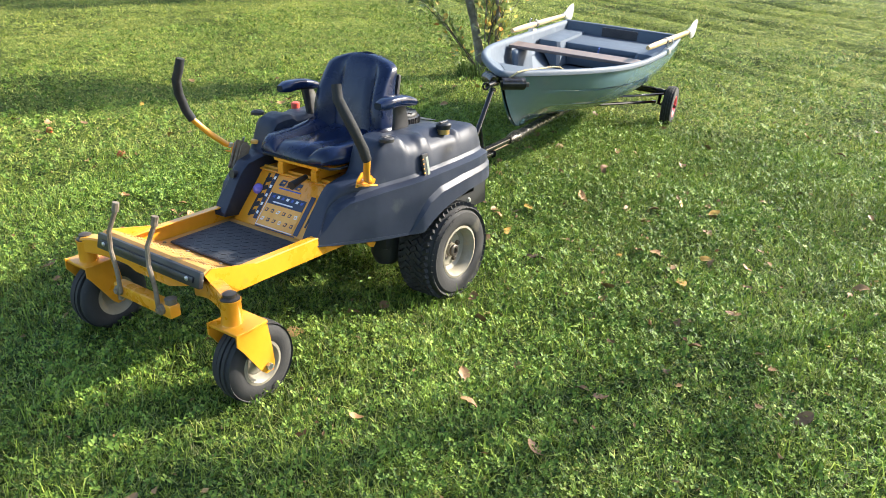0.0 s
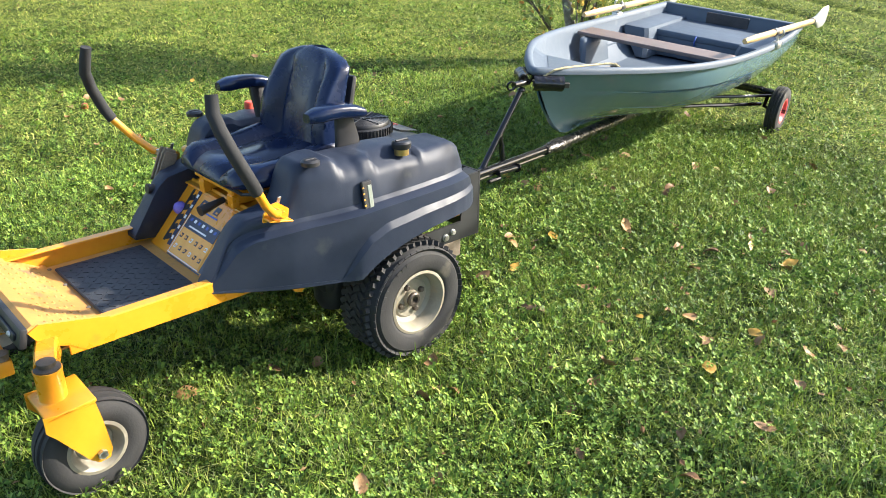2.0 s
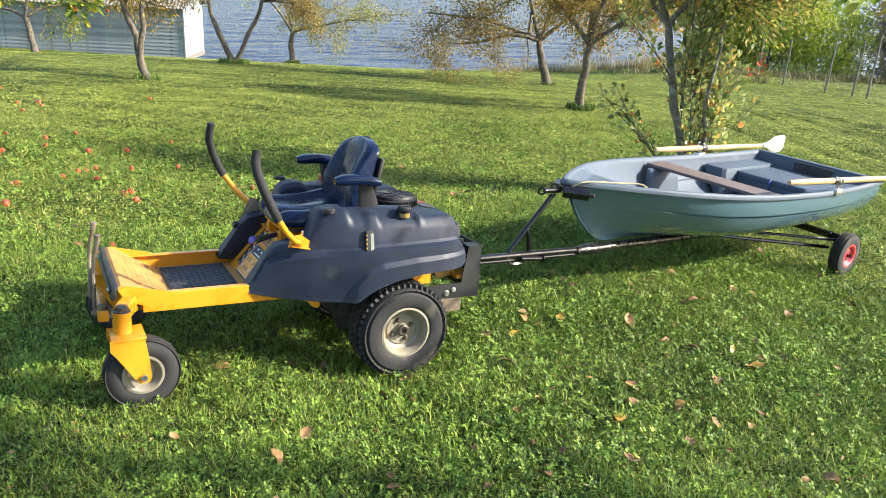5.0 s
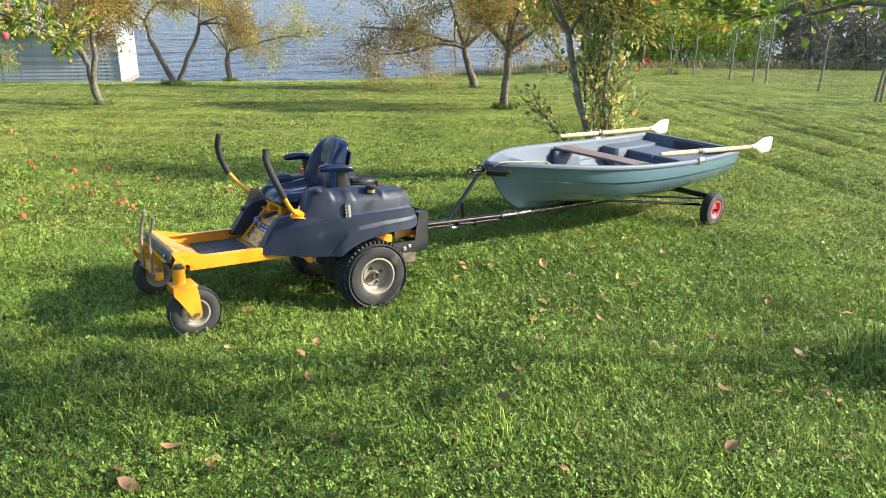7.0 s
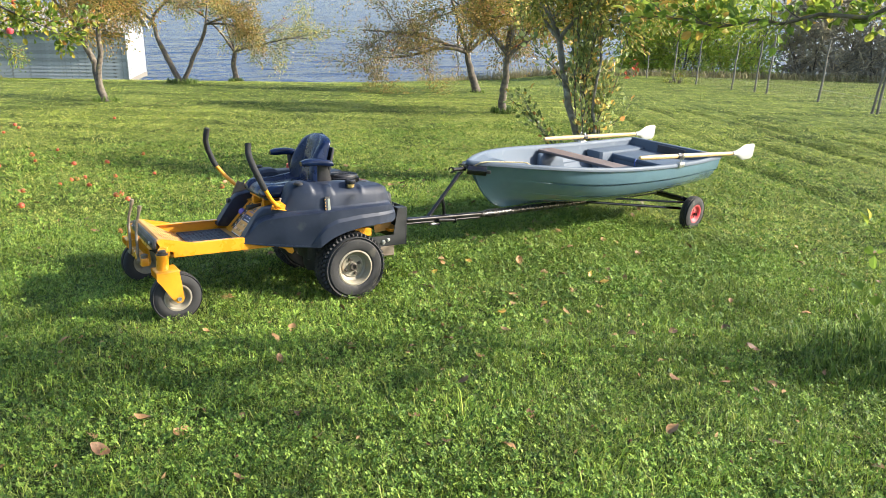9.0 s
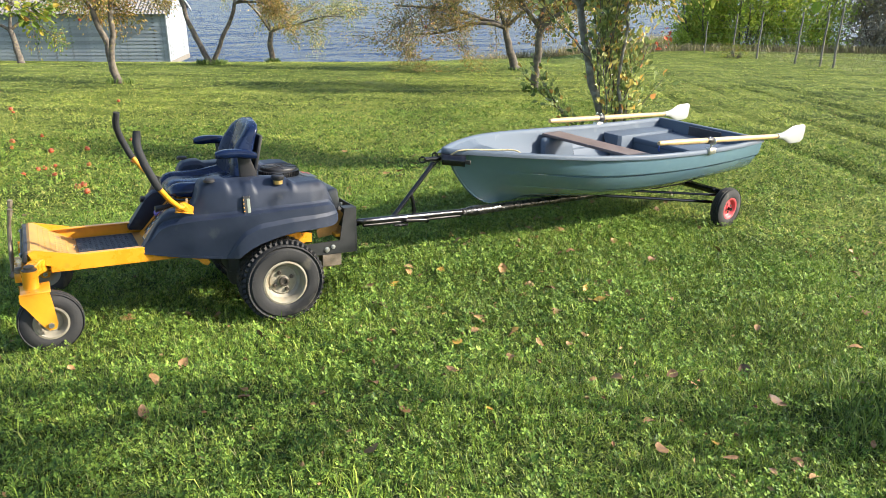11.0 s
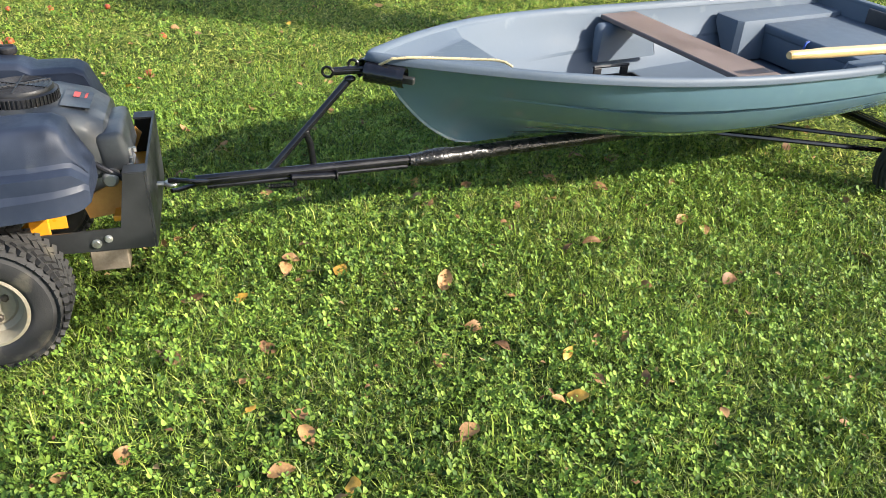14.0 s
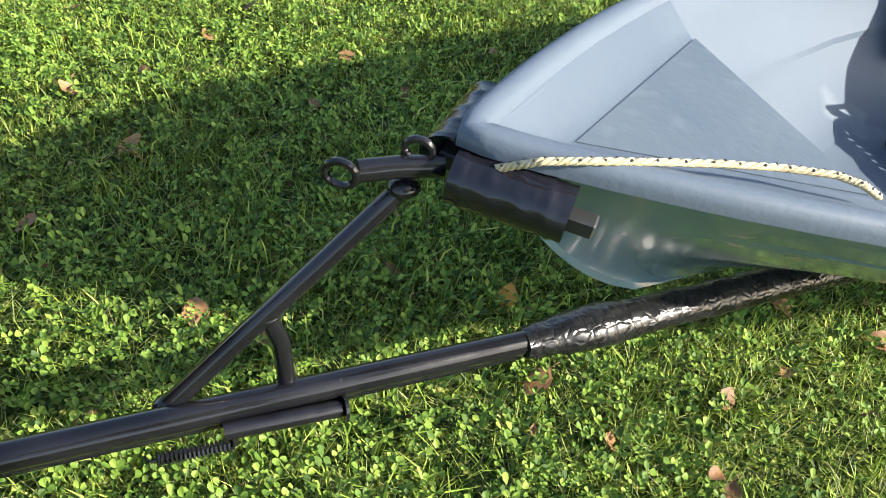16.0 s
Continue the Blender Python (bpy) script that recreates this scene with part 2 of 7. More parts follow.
ROOFING = pbr("grey_corrugated_roof", (0.15, 0.14, 0.13), (0.27, 0.25, 0.23), 3.0, 0.8, bump=0.3, stain=(0.12, 0.10, 0.08), stain_scale=4.0, stain_at=0.58)
APPLE = pbr("red_apple_skin", (0.357, 0.036, 0.016), (0.442, 0.104, 0.04), 30.0, 0.35, vary=0.2)
GRASS = leafy("grass_blades", [(0.0, (0.0379, 0.0716, 0.0116)), (0.3, (0.128, 0.21, 0.0278)), (0.65, (0.253, 0.357, 0.0486)), (0.9, (0.361, 0.45, 0.0763)), (1.0, (0.468, 0.474, 0.127))], 0.5, 0.16)
# Greens kept very dark, so the shade low in the lawn is in the colour.
UNDER = leafy("shade_coloured_undergrowth", [(0.0, (0.0112, 0.0224, 0.0048)), (0.7, (0.04, 0.076, 0.0128)), (1.0, (0.072, 0.096, 0.024))], 0.6, 0.1)
PALE = leafy("pale_long_blades", [(0.0, (0.141, 0.192, 0.056)), (0.6, (0.264, 0.32, 0.104)), (1.0, (0.387, 0.416, 0.176))], 0.45, 0.2)
PASTURE = leafy("rough_field_grass", [(0.0, (0.10, 0.12, 0.05)), (0.5, (0.22, 0.25, 0.10)), (1.0, (0.34, 0.32, 0.17))], 0.6, 0.25)
TUFT = leafy("uncut_grass", [(0.0, (0.03, 0.06, 0.01)), (0.5, (0.10, 0.16, 0.028)), (1.0, (0.22, 0.28, 0.07))], 0.55, 0.25)
STRAW = leafy("dry_grass_blades", [(0.0, (0.21, 0.182, 0.0756)), (0.6, (0.322, 0.294, 0.139)), (1.0, (0.406, 0.378, 0.214))], 0.5, 0.2)
CLOVER = leafy("clover_leaves", [(0.0, (0.0277, 0.063, 0.0109)), (0.4, (0.101, 0.182, 0.0266)), (0.8, (0.186, 0.285, 0.0413)), (1.0, (0.25, 0.339, 0.061))], 0.55, 0.16)
FALLEN = [pbr("fallen_leaf_brown", (0.11, 0.055, 0.022), (0.22, 0.115, 0.048), 45.0, 0.6, vary=0.35, bump=0.5, bump_scale=180.0, stain=(0.06, 0.03, 0.015), stain_scale=60.0), pbr("fallen_leaf_tan", (0.22, 0.115, 0.042), (0.34, 0.19, 0.075), 45.0, 0.6, vary=0.3, bump=0.5, bump_scale=180.0, stain=(0.12, 0.06, 0.025), stain_scale=60.0), pbr("fallen_leaf_yellow", (0.36, 0.20, 0.02), (0.46, 0.27, 0.04), 45.0, 0.5, vary=0.2, stain=(0.2, 0.1, 0.02), stain_scale=60.0), pbr("scarlet_leaf", (0.52, 0.07, 0.03), (0.66, 0.17, 0.05), 25.0, 0.5, vary=0.2)]
LEAF_GREEN = leafy("green_apple_leaves", [(0.0, (0.06, 0.11, 0.015)), (0.5, (0.17, 0.24, 0.035)), (0.8, (0.32, 0.34, 0.05)), (0.93, (0.42, 0.30, 0.05)), (1.0, (0.36, 0.16, 0.04))], 0.4, 0.4)
LEAF_SHOOT = leafy("sage_green_leaves", [(0.0, (0.125, 0.17, 0.0569)), (0.5, (0.304, 0.365, 0.122)), (0.80, (0.572, 0.537, 0.179)), (0.92, (0.751, 0.488, 0.114)), (1.0, (0.643, 0.26, 0.0975))], 0.33, 0.35, 0.5)
# Lighter than LEAF_GREEN: the backlight on the near branch is put into the colour.
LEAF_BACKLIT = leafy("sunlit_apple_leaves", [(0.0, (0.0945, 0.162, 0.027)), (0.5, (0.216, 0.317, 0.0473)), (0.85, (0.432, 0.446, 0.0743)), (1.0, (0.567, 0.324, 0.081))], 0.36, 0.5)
LEAF_AUTUMN = leafy("autumn_apple_leaves", [(0.0, (0.0896, 0.106, 0.0246)), (0.3, (0.224, 0.213, 0.0504)), (0.55, (0.403, 0.302, 0.084)), (0.85, (0.493, 0.302, 0.101)), (1.0, (0.291, 0.134, 0.0616))], 0.45, 0.4)
LEAF_OLIVE = leafy("olive_apple_leaves", [(0.0, (0.0794, 0.112, 0.0264)), (0.35, (0.212, 0.245, 0.0529)), (0.7, (0.423, 0.383, 0.0926)), (1.0, (0.476, 0.291, 0.0926))], 0.45, 0.4)
LEAF_BUSH = leafy("willow_leaves", [(0.0, (0.192, 0.288, 0.0389)), (0.5, (0.384, 0.49, 0.0691)), (0.85, (0.577, 0.595, 0.0952)), (1.0, (0.634, 0.558, 0.121))], 0.5, 0.4)
GRASS_FAR = leafy("sunny_mown_grass", [(0.0, (0.0654, 0.103, 0.0161)), (0.3, (0.196, 0.259, 0.0394)), (0.65, (0.353, 0.423, 0.0693)), (0.9, (0.523, 0.534, 0.126)), (1.0, (0.628, 0.508, 0.206))], 0.5, 0.18)
LITTER = leafy("dry_leaf_bits", [(0.0, (0.10, 0.05, 0.03)), (0.5, (0.25, 0.14, 0.07)), (1.0, (0.42, 0.29, 0.14))], 0.7, 0.2)
LEAF_GREY = leafy("dry_grey_twigs", [(0.0, (0.275, 0.243, 0.196)), (0.6, (0.44, 0.405, 0.311)), (1.0, (0.605, 0.513, 0.321))], 0.7, 0.5)
REED = leafy("dry_reeds", [(0.0, (0.155, 0.16, 0.07)), (0.5, (0.31, 0.248, 0.15)), (1.0, (0.295, 0.288, 0.12))], 0.6, 0.3)


def lawn_material():
    """Thatch between the blades: earth with green and straw bits in slow patches, near-black flecks painted as shaded
    gaps.
    """
    m = bpy.data.materials.new("lawn_soil")
    m.use_nodes = True
    nt = m.node_tree
    b = nt.nodes["Principled BSDF"]
    co = nt.nodes.new("ShaderNodeTexCoord")
    b.inputs["Roughness"].default_value = 0.9
    b.inputs["Specular IOR Level"].default_value = 0.1
    tex = []
    for scale, detail in ((62.0, 4.0), (0.7, 5.0), (7.0, 3.0)):
        n = nt.nodes.new("ShaderNodeTexNoise")
        n.inputs["Scale"].default_value, n.inputs["Detail"].default_value = scale, detail
        nt.links.new(co.outputs["Object"], n.inputs["Vector"])
        tex.append(n)

    def add(a, c, k):
        x = nt.nodes.new("ShaderNodeMath")
        x.operation = "MULTIPLY_ADD"
        nt.links.new(a, x.inputs[0])
        x.inputs[1].default_value = k
        if c is None:
            x.inputs[2].default_value = 0.0
        else:
            nt.links.new(c, x.inputs[2])
        return x.outputs[0]

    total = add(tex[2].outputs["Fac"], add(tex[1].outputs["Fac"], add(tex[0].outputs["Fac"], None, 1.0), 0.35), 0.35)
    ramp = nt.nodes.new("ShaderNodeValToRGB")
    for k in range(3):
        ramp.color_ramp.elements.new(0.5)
    # The darkest stops paint the shaded gaps between blades into the ground colour.
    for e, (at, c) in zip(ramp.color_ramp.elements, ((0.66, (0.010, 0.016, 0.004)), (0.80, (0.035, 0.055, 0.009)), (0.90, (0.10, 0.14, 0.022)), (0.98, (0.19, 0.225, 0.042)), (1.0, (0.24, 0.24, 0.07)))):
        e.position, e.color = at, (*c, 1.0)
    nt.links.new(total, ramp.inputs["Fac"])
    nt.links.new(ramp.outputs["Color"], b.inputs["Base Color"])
    bp = nt.nodes.new("ShaderNodeBump")
    bp.inputs["Strength"].default_value, bp.inputs["Distance"].default_value = 1.0, 0.02
    nt.links.new(tex[0].outputs["Fac"], bp.inputs["Height"])
    nt.links.new(bp.outputs["Normal"], b.inputs["Normal"])
    return m


def water_material():
    m = bpy.data.materials.new("lake_water")
    m.use_nodes = True
    nt = m.node_tree
    b = nt.nodes["Principled BSDF"]
    b.inputs["Base Color"].default_value = (0.016, 0.040, 0.105, 1.0)
    b.inputs["Roughness"].default_value = 0.16
    b.inputs["Specular IOR Level"].default_value = 0.16
    co = nt.nodes.new("ShaderNodeTexCoord")
    mp = nt.nodes.new("ShaderNodeMapping")
    mp.inputs["Rotation"].default_value = (0, 0, radians(-38))
    mp.inputs["Scale"].default_value = (1.0, 0.4, 1.0)
    nt.links.new(co.outputs["Object"], mp.inputs["Vector"])
    last = None
    for s, k in ((0.45, 1.0), (1.5, 1.0), (4.5, 0.9)):
        n = nt.nodes.new("ShaderNodeTexNoise")
        n.inputs["Scale"].default_value, n.inputs["Detail"].default_value = s, 5.0
        nt.links.new(mp.outputs["Vector"], n.inputs["Vector"])
        bp = nt.nodes.new("ShaderNodeBump")
        bp.inputs["Strength"].default_value, bp.inputs["Distance"].default_value = k, 0.85 / s
        nt.links.new(n.outputs["Fac"], bp.inputs["Height"])
        if last:
            nt.links.new(last, bp.inputs["Normal"])
        last = bp.outputs["Normal"]
    nt.links.new(last, b.inputs["Normal"])
    return m


# ---- mesh builders ----
def part(name, bm, material, parent, label="", smooth=35.0):
    """One mesh object out of a bmesh, under a thing or under a part."""
    me = bpy.data.meshes.new(name)
    bmesh.ops.recalc_face_normals(bm, faces=bm.faces)
    bm.to_mesh(me)
    bm.free()
    if smooth:
        me.polygons.foreach_set("use_smooth", [True] * len(me.polygons))
        if smooth != "marked":
            me.set_sharp_from_angle(angle=radians(smooth))
    me.materials.append(material)
    ob = new(name, me)
    if parent:
        ob.parent = parent
    return tagged(ob, label)


def thing(name, m, label, category, group="", kind=""):
    ob = new(name)
    ob.empty_display_size = 0.1
    ob.matrix_world = m
    return tagged(ob, label, category, group, kind)


def box(bm, c, s, m=None, bevel=0.0, seg=1):
    geo = bmesh.ops.create_cube(bm, size=1.0)["verts"]
    for v in geo:
        v.co = Vector((v.co.x * s[0], v.co.y * s[1], v.co.z * s[2]))
    if bevel:
        edges = list({e for v in geo for e in v.link_edges})
        geo = list({v for f in bmesh.ops.bevel(bm, geom=edges, offset=bevel, segments=seg, affect="EDGES", profile=0.5)["faces"] for v in f.verts} | {v for v in geo if v.is_valid})
    t = Matrix.Translation(c) @ (m or Matrix())
    for v in geo:
        v.co = t @ v.co
    return bm


def tube(bm, pts, r, n=10, closed=False, caps=True):
    """A pipe along a line of points; r is one radius or one for each point."""
    pts = [Vector(p) for p in pts]
    rs = r if isinstance(r, (list, tuple)) else [r] * len(pts)
    rings, side = [], None
    for i, p in enumerate(pts):
        a, b = pts[(i - 1) % len(pts)] if (i or closed) else p, pts[(i + 1) % len(pts)] if (i < len(pts) - 1 or closed) else p
        d = (b - a).normalized()
        if side is None:
            side = d.orthogonal().normalized()
        side = (side - d * side.dot(d)).normalized()
        up = d.cross(side)
        rings.append([bm.verts.new(p + (side * math.cos(2 * math.pi * k / n) + up * math.sin(2 * math.pi * k / n)) * rs[i]) for k in range(n)])
    last = len(rings) if closed else len(rings) - 1
    for i in range(last):
        a, b = rings[i], rings[(i + 1) % len(rings)]
        for k in range(n):
            bm.faces.new((a[k], a[(k + 1) % n], b[(k + 1) % n], b[k]))
    if caps and not closed:
        bm.faces.new(rings[0][::-1])
        bm.faces.new(rings[-1])
    return bm


def lathe(bm, profile, m, n=28, closed=False):
    """Turns (radius, height) round the local z of m."""
    rings = []
    for r, h in profile:
        if r < 1e-5:
            rings.append([bm.verts.new(m @ Vector((0, 0, h)))])
        else:
            rings.append([bm.verts.new(m @ Vector((r * math.cos(2 * math.pi * k / n), r * math.sin(2 * math.pi * k / n), h))) for k in range(n)])
    pairs = list(zip(rings, rings[1:])) + ([(rings[-1], rings[0])] if closed else [])
    for a, b in pairs:
        for k in range(n):
            q = (a[k % len(a)], a[(k + 1) % len(a)], b[(k + 1) % len(b)], b[k % len(b)])
            q = list(dict.fromkeys(q))
            if len(q) > 2:
                bm.faces.new(q)
    return bm


def loft(bm, rings, closed=True, caps=True):
    """Skins rows of points, each row as long as the others."""
    rows = [[bm.verts.new(p) for p in r] for r in rings]
    n = len(rows[0])
    for a, b in zip(rows, rows[1:]):
        for k in range(n if closed else n - 1):
            bm.faces.new((a[k], a[(k + 1) % n], b[(k + 1) % n], b[k]))
    if caps and closed:
        bm.faces.new(rows[0][::-1])
        bm.faces.new(rows[-1])
    return rows


def prism(bm, poly, depth, m):
    """A flat outline in the local xy of m, as thick as depth."""
    a = [bm.verts.new(m @ Vector((x, y, 0))) for x, y in poly]
    b = [bm.verts.new(m @ Vector((x, y, depth))) for x, y in poly]
    n = len(poly)
    bm.faces.new(a[::-1])
    bm.faces.new(b)
    for k in range(n):
        bm.faces.new((a[k], a[(k + 1) % n], b[(k + 1) % n], b[k]))
    return bm


def soup(name, verts, faces, material, parent=None, smooth=False):
    """A mesh out of many small pieces that are all alike: verts is (pieces, corners, 3), faces one piece's triangles."""
    n, k = verts.shape[:2]
    f = (np.asarray(faces)[None] + (np.arange(n) * k)[:, None, None]).reshape(-1, 3)
    me = bpy.data.meshes.new(name)
    me.vertices.add(n * k)
    me.vertices.foreach_set("co", verts.reshape(-1).astype(np.float32))
    me.loops.add(f.size)
    me.loops.foreach_set("vertex_index", f.reshape(-1).astype(np.int32))
    me.polygons.add(len(f))
    me.polygons.foreach_set("loop_start", (np.arange(len(f)) * 3).astype(np.int32))
    me.polygons.foreach_set("use_smooth", np.full(len(f), smooth))
    me.update(calc_edges=True)
    me.materials.append(material)
    ob = new(name, me)
    if parent:
        ob.parent = parent
    return ob


ALONG_X = Matrix.Rotation(radians(90), 4, "Y")      # a lathe's axis along +x


# ---- lawn, lake, far field ----
def smooth_step(a, b, x):
    t = np.clip((x - a) / (b - a), 0, 1)
    return t * t * (3 - 2 * t)


def lawn_height(x, y):
    """The lawn's height over the plan: nearly flat, a slow swell, and the bank at the water."""
    x, y = np.asarray(x, float), np.asarray(y, float)
    r = np.hypot(x, y - 3)
    h = 0.36 * smooth_step(5, 15, r) - 0.55 * smooth_step(20, 36, r) * (1 - smooth_step(2, 10, x * DOWN.y - y * DOWN.x))
    h = h - 0.05 * np.exp(-(((x + 1.8) / 1.3) ** 2 + ((y - 7.0) / 1.3) ** 2))
    h = h - 0.052 * np.exp(-(((x + 1.95) / 0.75) ** 2 + ((y - 3.0) / 0.42) ** 2))
    h = h + 0.012 * np.sin(x * 2.1 + y * 0.7) * np.cos(y * 1.7 - x * 0.5) + 0.008 * np.sin(x * 5.3 - y * 3.1)
    # wheel ruts beyond the boat
    d = 0.5 * x + 0.866 * y + 0.12 * np.sin(x * 0.7)
    for at, deep in ((7.1, 0.09), (7.6, 0.06), (8.2, 0.08), (9.0, 0.09), (9.4, 0.06), (9.8, 0.08), (10.6, 0.09), (11.0, 0.06), (11.4, 0.08), (12.4, 0.09), (13.3, 0.08)):
        h = h - deep * np.exp(-((d - at) / 0.09) ** 2) * smooth_step(-13, -8, x) * (0.55 + 0.45 * np.sin(x * 1.3 + at * 7)) * smooth_step(6.6, 7.6, y + 0.45 * x)
    edge = shore_line(x, y)
    return h - 2.2 * smooth_step(0.0, 5.0, edge)


def shore_line(x, y):
    """Metres past the lawn's edge at the lake (less than nought on the lawn)."""
    s = x * DOWN.x + y * DOWN.y
    across = x * DOWN.y - y * DOWN.x
    return s - (32.0 + 1.15 * np.clip(across + 8, 0, 12.5) + 2.5 * np.clip(across - 7, 0, 80))


def lawn_point(x, y, z=0.0):
    return LAWN @ Vector((x, y, float(lawn_height(x, y)) + z))


def build_lawn():
    step = np.concatenate([-np.geomspace(600, 45, 22), np.arange(-44, -14, 0.8), np.arange(-14, 6, 0.13), np.arange(6, 40, 0.8), np.geomspace(41, 600, 22)])
    xs = step
    ys = -step[::-1] + 2
    gx, gy = np.meshgrid(xs, ys, indexing="ij")
    gz = lawn_height(gx, gy)
    co = np.stack([gx, gy, gz], -1).reshape(-1, 3)
    nx, ny = len(xs), len(ys)
    i = np.arange(nx * ny).reshape(nx, ny)
    q = np.stack([i[:-1, :-1], i[1:, :-1], i[1:, 1:], i[:-1, 1:]], -1).reshape(-1, 4)
    me = bpy.data.meshes.new("ground")
    me.from_pydata(co.tolist(), [], q.tolist())
    me.shade_smooth()
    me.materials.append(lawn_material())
    ob = new("ground", me)
    ob.matrix_world = LAWN
    return tagged(ob, "sloping green lawn running down to a lake", "lawn", kind="structure")


build_lawn()
LAKE_Z = -4.15


def build_lake():
    bm = bmesh.new()
    c = LAWN @ (DOWN * 37)
    side = Vector((DOWN.y, -DOWN.x, 0))
    for a, b in ((-3, -1500), (-3, 1500), (4000, 1500), (4000, -1500)):
        p = Vector((c.x, c.y, 0)) + DOWN * a + side * b
        bm.verts.new((p.x, p.y, LAKE_Z))
    bm.faces.new(bm.verts)
    ob = part("water", bm, water_material(), None, smooth=0)
    return tagged(ob, "blue-grey lake with small wind ripples", "lake", kind="structure")


build_lake()


# ---- the ride-on mower ----
MOWER = LAWN @ pose(-2.107, 1.805, 0, 0, 0, -3.46)      # x to the driver's left, y to the back


def wheel(parent, c, r, w, rim_r, rim_mat, tread="blocks", bolts=4, out=1.0, name="wheel"):
    """A wheel with its axle along x; out is the side of the dish that shows."""
    m = Matrix.Translation(c) @ (ALONG_X if out > 0 else Matrix.Rotation(radians(-90), 4, "Y"))
    h = w / 2
    bm = bmesh.new()
    shoulder = min(0.03, h * 0.45)
    groove = []
    if tread == "ribs":
        for k in range(4):
            z = -h * 0.62 + k * h * 0.41
            drop = 0.006 * (1 if k in (0, 3) else 0)
            groove += [(r - 0.002 - drop, z), (r - 0.002 - drop, z + h * 0.26), (r - 0.009 - drop, z + h * 0.28), (r - 0.009 - drop, z + h * 0.39)]
        groove = groove[:-2]
        side = [(rim_r, h * 0.86), (rim_r + 0.012, h * 0.98), (rim_r + (r - rim_r) * 0.45, h * 1.0), (r - shoulder * 0.9, h * 0.90), (r - shoulder * 0.45, h * 0.78)]
    else:
        crown = lambda z: r - 0.011 - 0.040 * abs(z) ** 4.5
        groove = [(crown(z), z * h) for z in (-0.8, -0.6, -0.35, 0.0, 0.35, 0.6, 0.8)]
        side = [(rim_r, h * 0.84), (rim_r + 0.010, h * 0.94), (rim_r + 0.020, h * 0.985), (rim_r + (r - rim_r) * 0.42, h * 1.02), (rim_r + (r - rim_r) * 0.60, h * 0.995), (crown(0.93), h * 0.93)]
    prof = [(a, -b) for a, b in side] + groove + side[::-1]
    lathe(bm, prof + [(rim_r, -h * 0.3)], m, 56, closed=True)
    ob = part(name, bm, TYRE, parent, "black rubber tyre", smooth=40)
    if tread == "blocks":
        bm = bmesh.new()
        n = 46
        for k in range(n):
            for row, z in enumerate((-0.87, -0.60, -0.30, 0.0, 0.30, 0.60, 0.87)):
                a = 2 * math.pi * (k + 0.5 * (row % 2)) / n
                slope = math.atan2(crown(min(1.0, abs(z) + 0.06)) - crown(abs(z) - 0.06), 0.12 * h) * (1 if z > 0 else -1)
                t = m @ Matrix.Rotation(a, 4, "Z") @ Matrix.Translation((crown(z) + (0.0 if row in (0, 6) else 0.002), 0, z * h)) @ Matrix.Rotation(-slope if z else 0.0, 4, "Y") @ Matrix.Rotation(radians((0, 32, -32, 32, -32, 32, 0)[row]), 4, "X")
                size = (0.007, 2 * math.pi * r / n * 0.80, w * 0.13) if row in (0, 6) else (0.015, 2 * math.pi * r / n * 0.58, w * 0.165)
                box(bm, (0, 0, 0), size, t)
        part("tread", bm, TYRE, ob, smooth=0)
        bm = bmesh.new()
        for k in range(9):
            a = radians(200 + 7.5 * k)
            q = rim_r + (r - rim_r) * 0.55
            box(bm, (0, 0, 0), (0.014, 0.009, 0.002), m @ Matrix.Rotation(a, 4, "Z") @ Matrix.Translation((q, 0, h * 1.012)))
        part("raised_marks", bm, TYRE, ob, smooth=0)
    bm = bmesh.new()
    lathe(bm, [(rim_r + 0.006, h * 0.93), (rim_r - 0.004, h * 0.95), (rim_r - 0.014, h * 0.8), (rim_r - 0.02, h * 0.45), (rim_r * 0.68, h * 0.36), (rim_r * 0.62, h * 0.42), (rim_r * 0.28, h * 0.42), (rim_r * 0.26, h * 0.56), (0, h * 0.56)], m, 40)
    lathe(bm, [(rim_r + 0.006, -h * 0.93), (rim_r - 0.014, -h * 0.8), (rim_r * 0.6, -h * 0.3), (0, -h * 0.3)], m, 32)
    rim = part("rim", bm, rim_mat, ob, smooth=40)
    if bolts:
        for k in range(bolts):
            bm = bmesh.new()
            a = 2 * math.pi * k / bolts + 0.4
            lathe(bm, [(0.012, h * 0.40), (0.012, h * 0.52), (0.008, h * 0.56), (0, h * 0.56)], m @ Matrix.Translation((rim_r * 0.44 * math.cos(a), rim_r * 0.44 * math.sin(a), 0)), 6)
            part("wheel_nut", bm, NUT, ob)
    if bolts and rim_r > 0.1:
        bm = bmesh.new()
        lathe(bm, [(0.027, h * 0.5), (0.027, h * 0.66), (0.022, h * 0.70), (0.014, h * 0.70), (0.012, h * 0.60), (0, h * 0.60)], m, 20)
        part("hub", bm, NUT, ob, "dark greasy hub")
    return ob


def side_station(y, table):
    for a, b in zip(table, table[1:]):
        if a[0] <= y <= b[0]:
            t = (y - a[0]) / (b[0] - a[0])
            return [p + (q - p) * t for p, q in zip(a, b)]
    return table[-1]


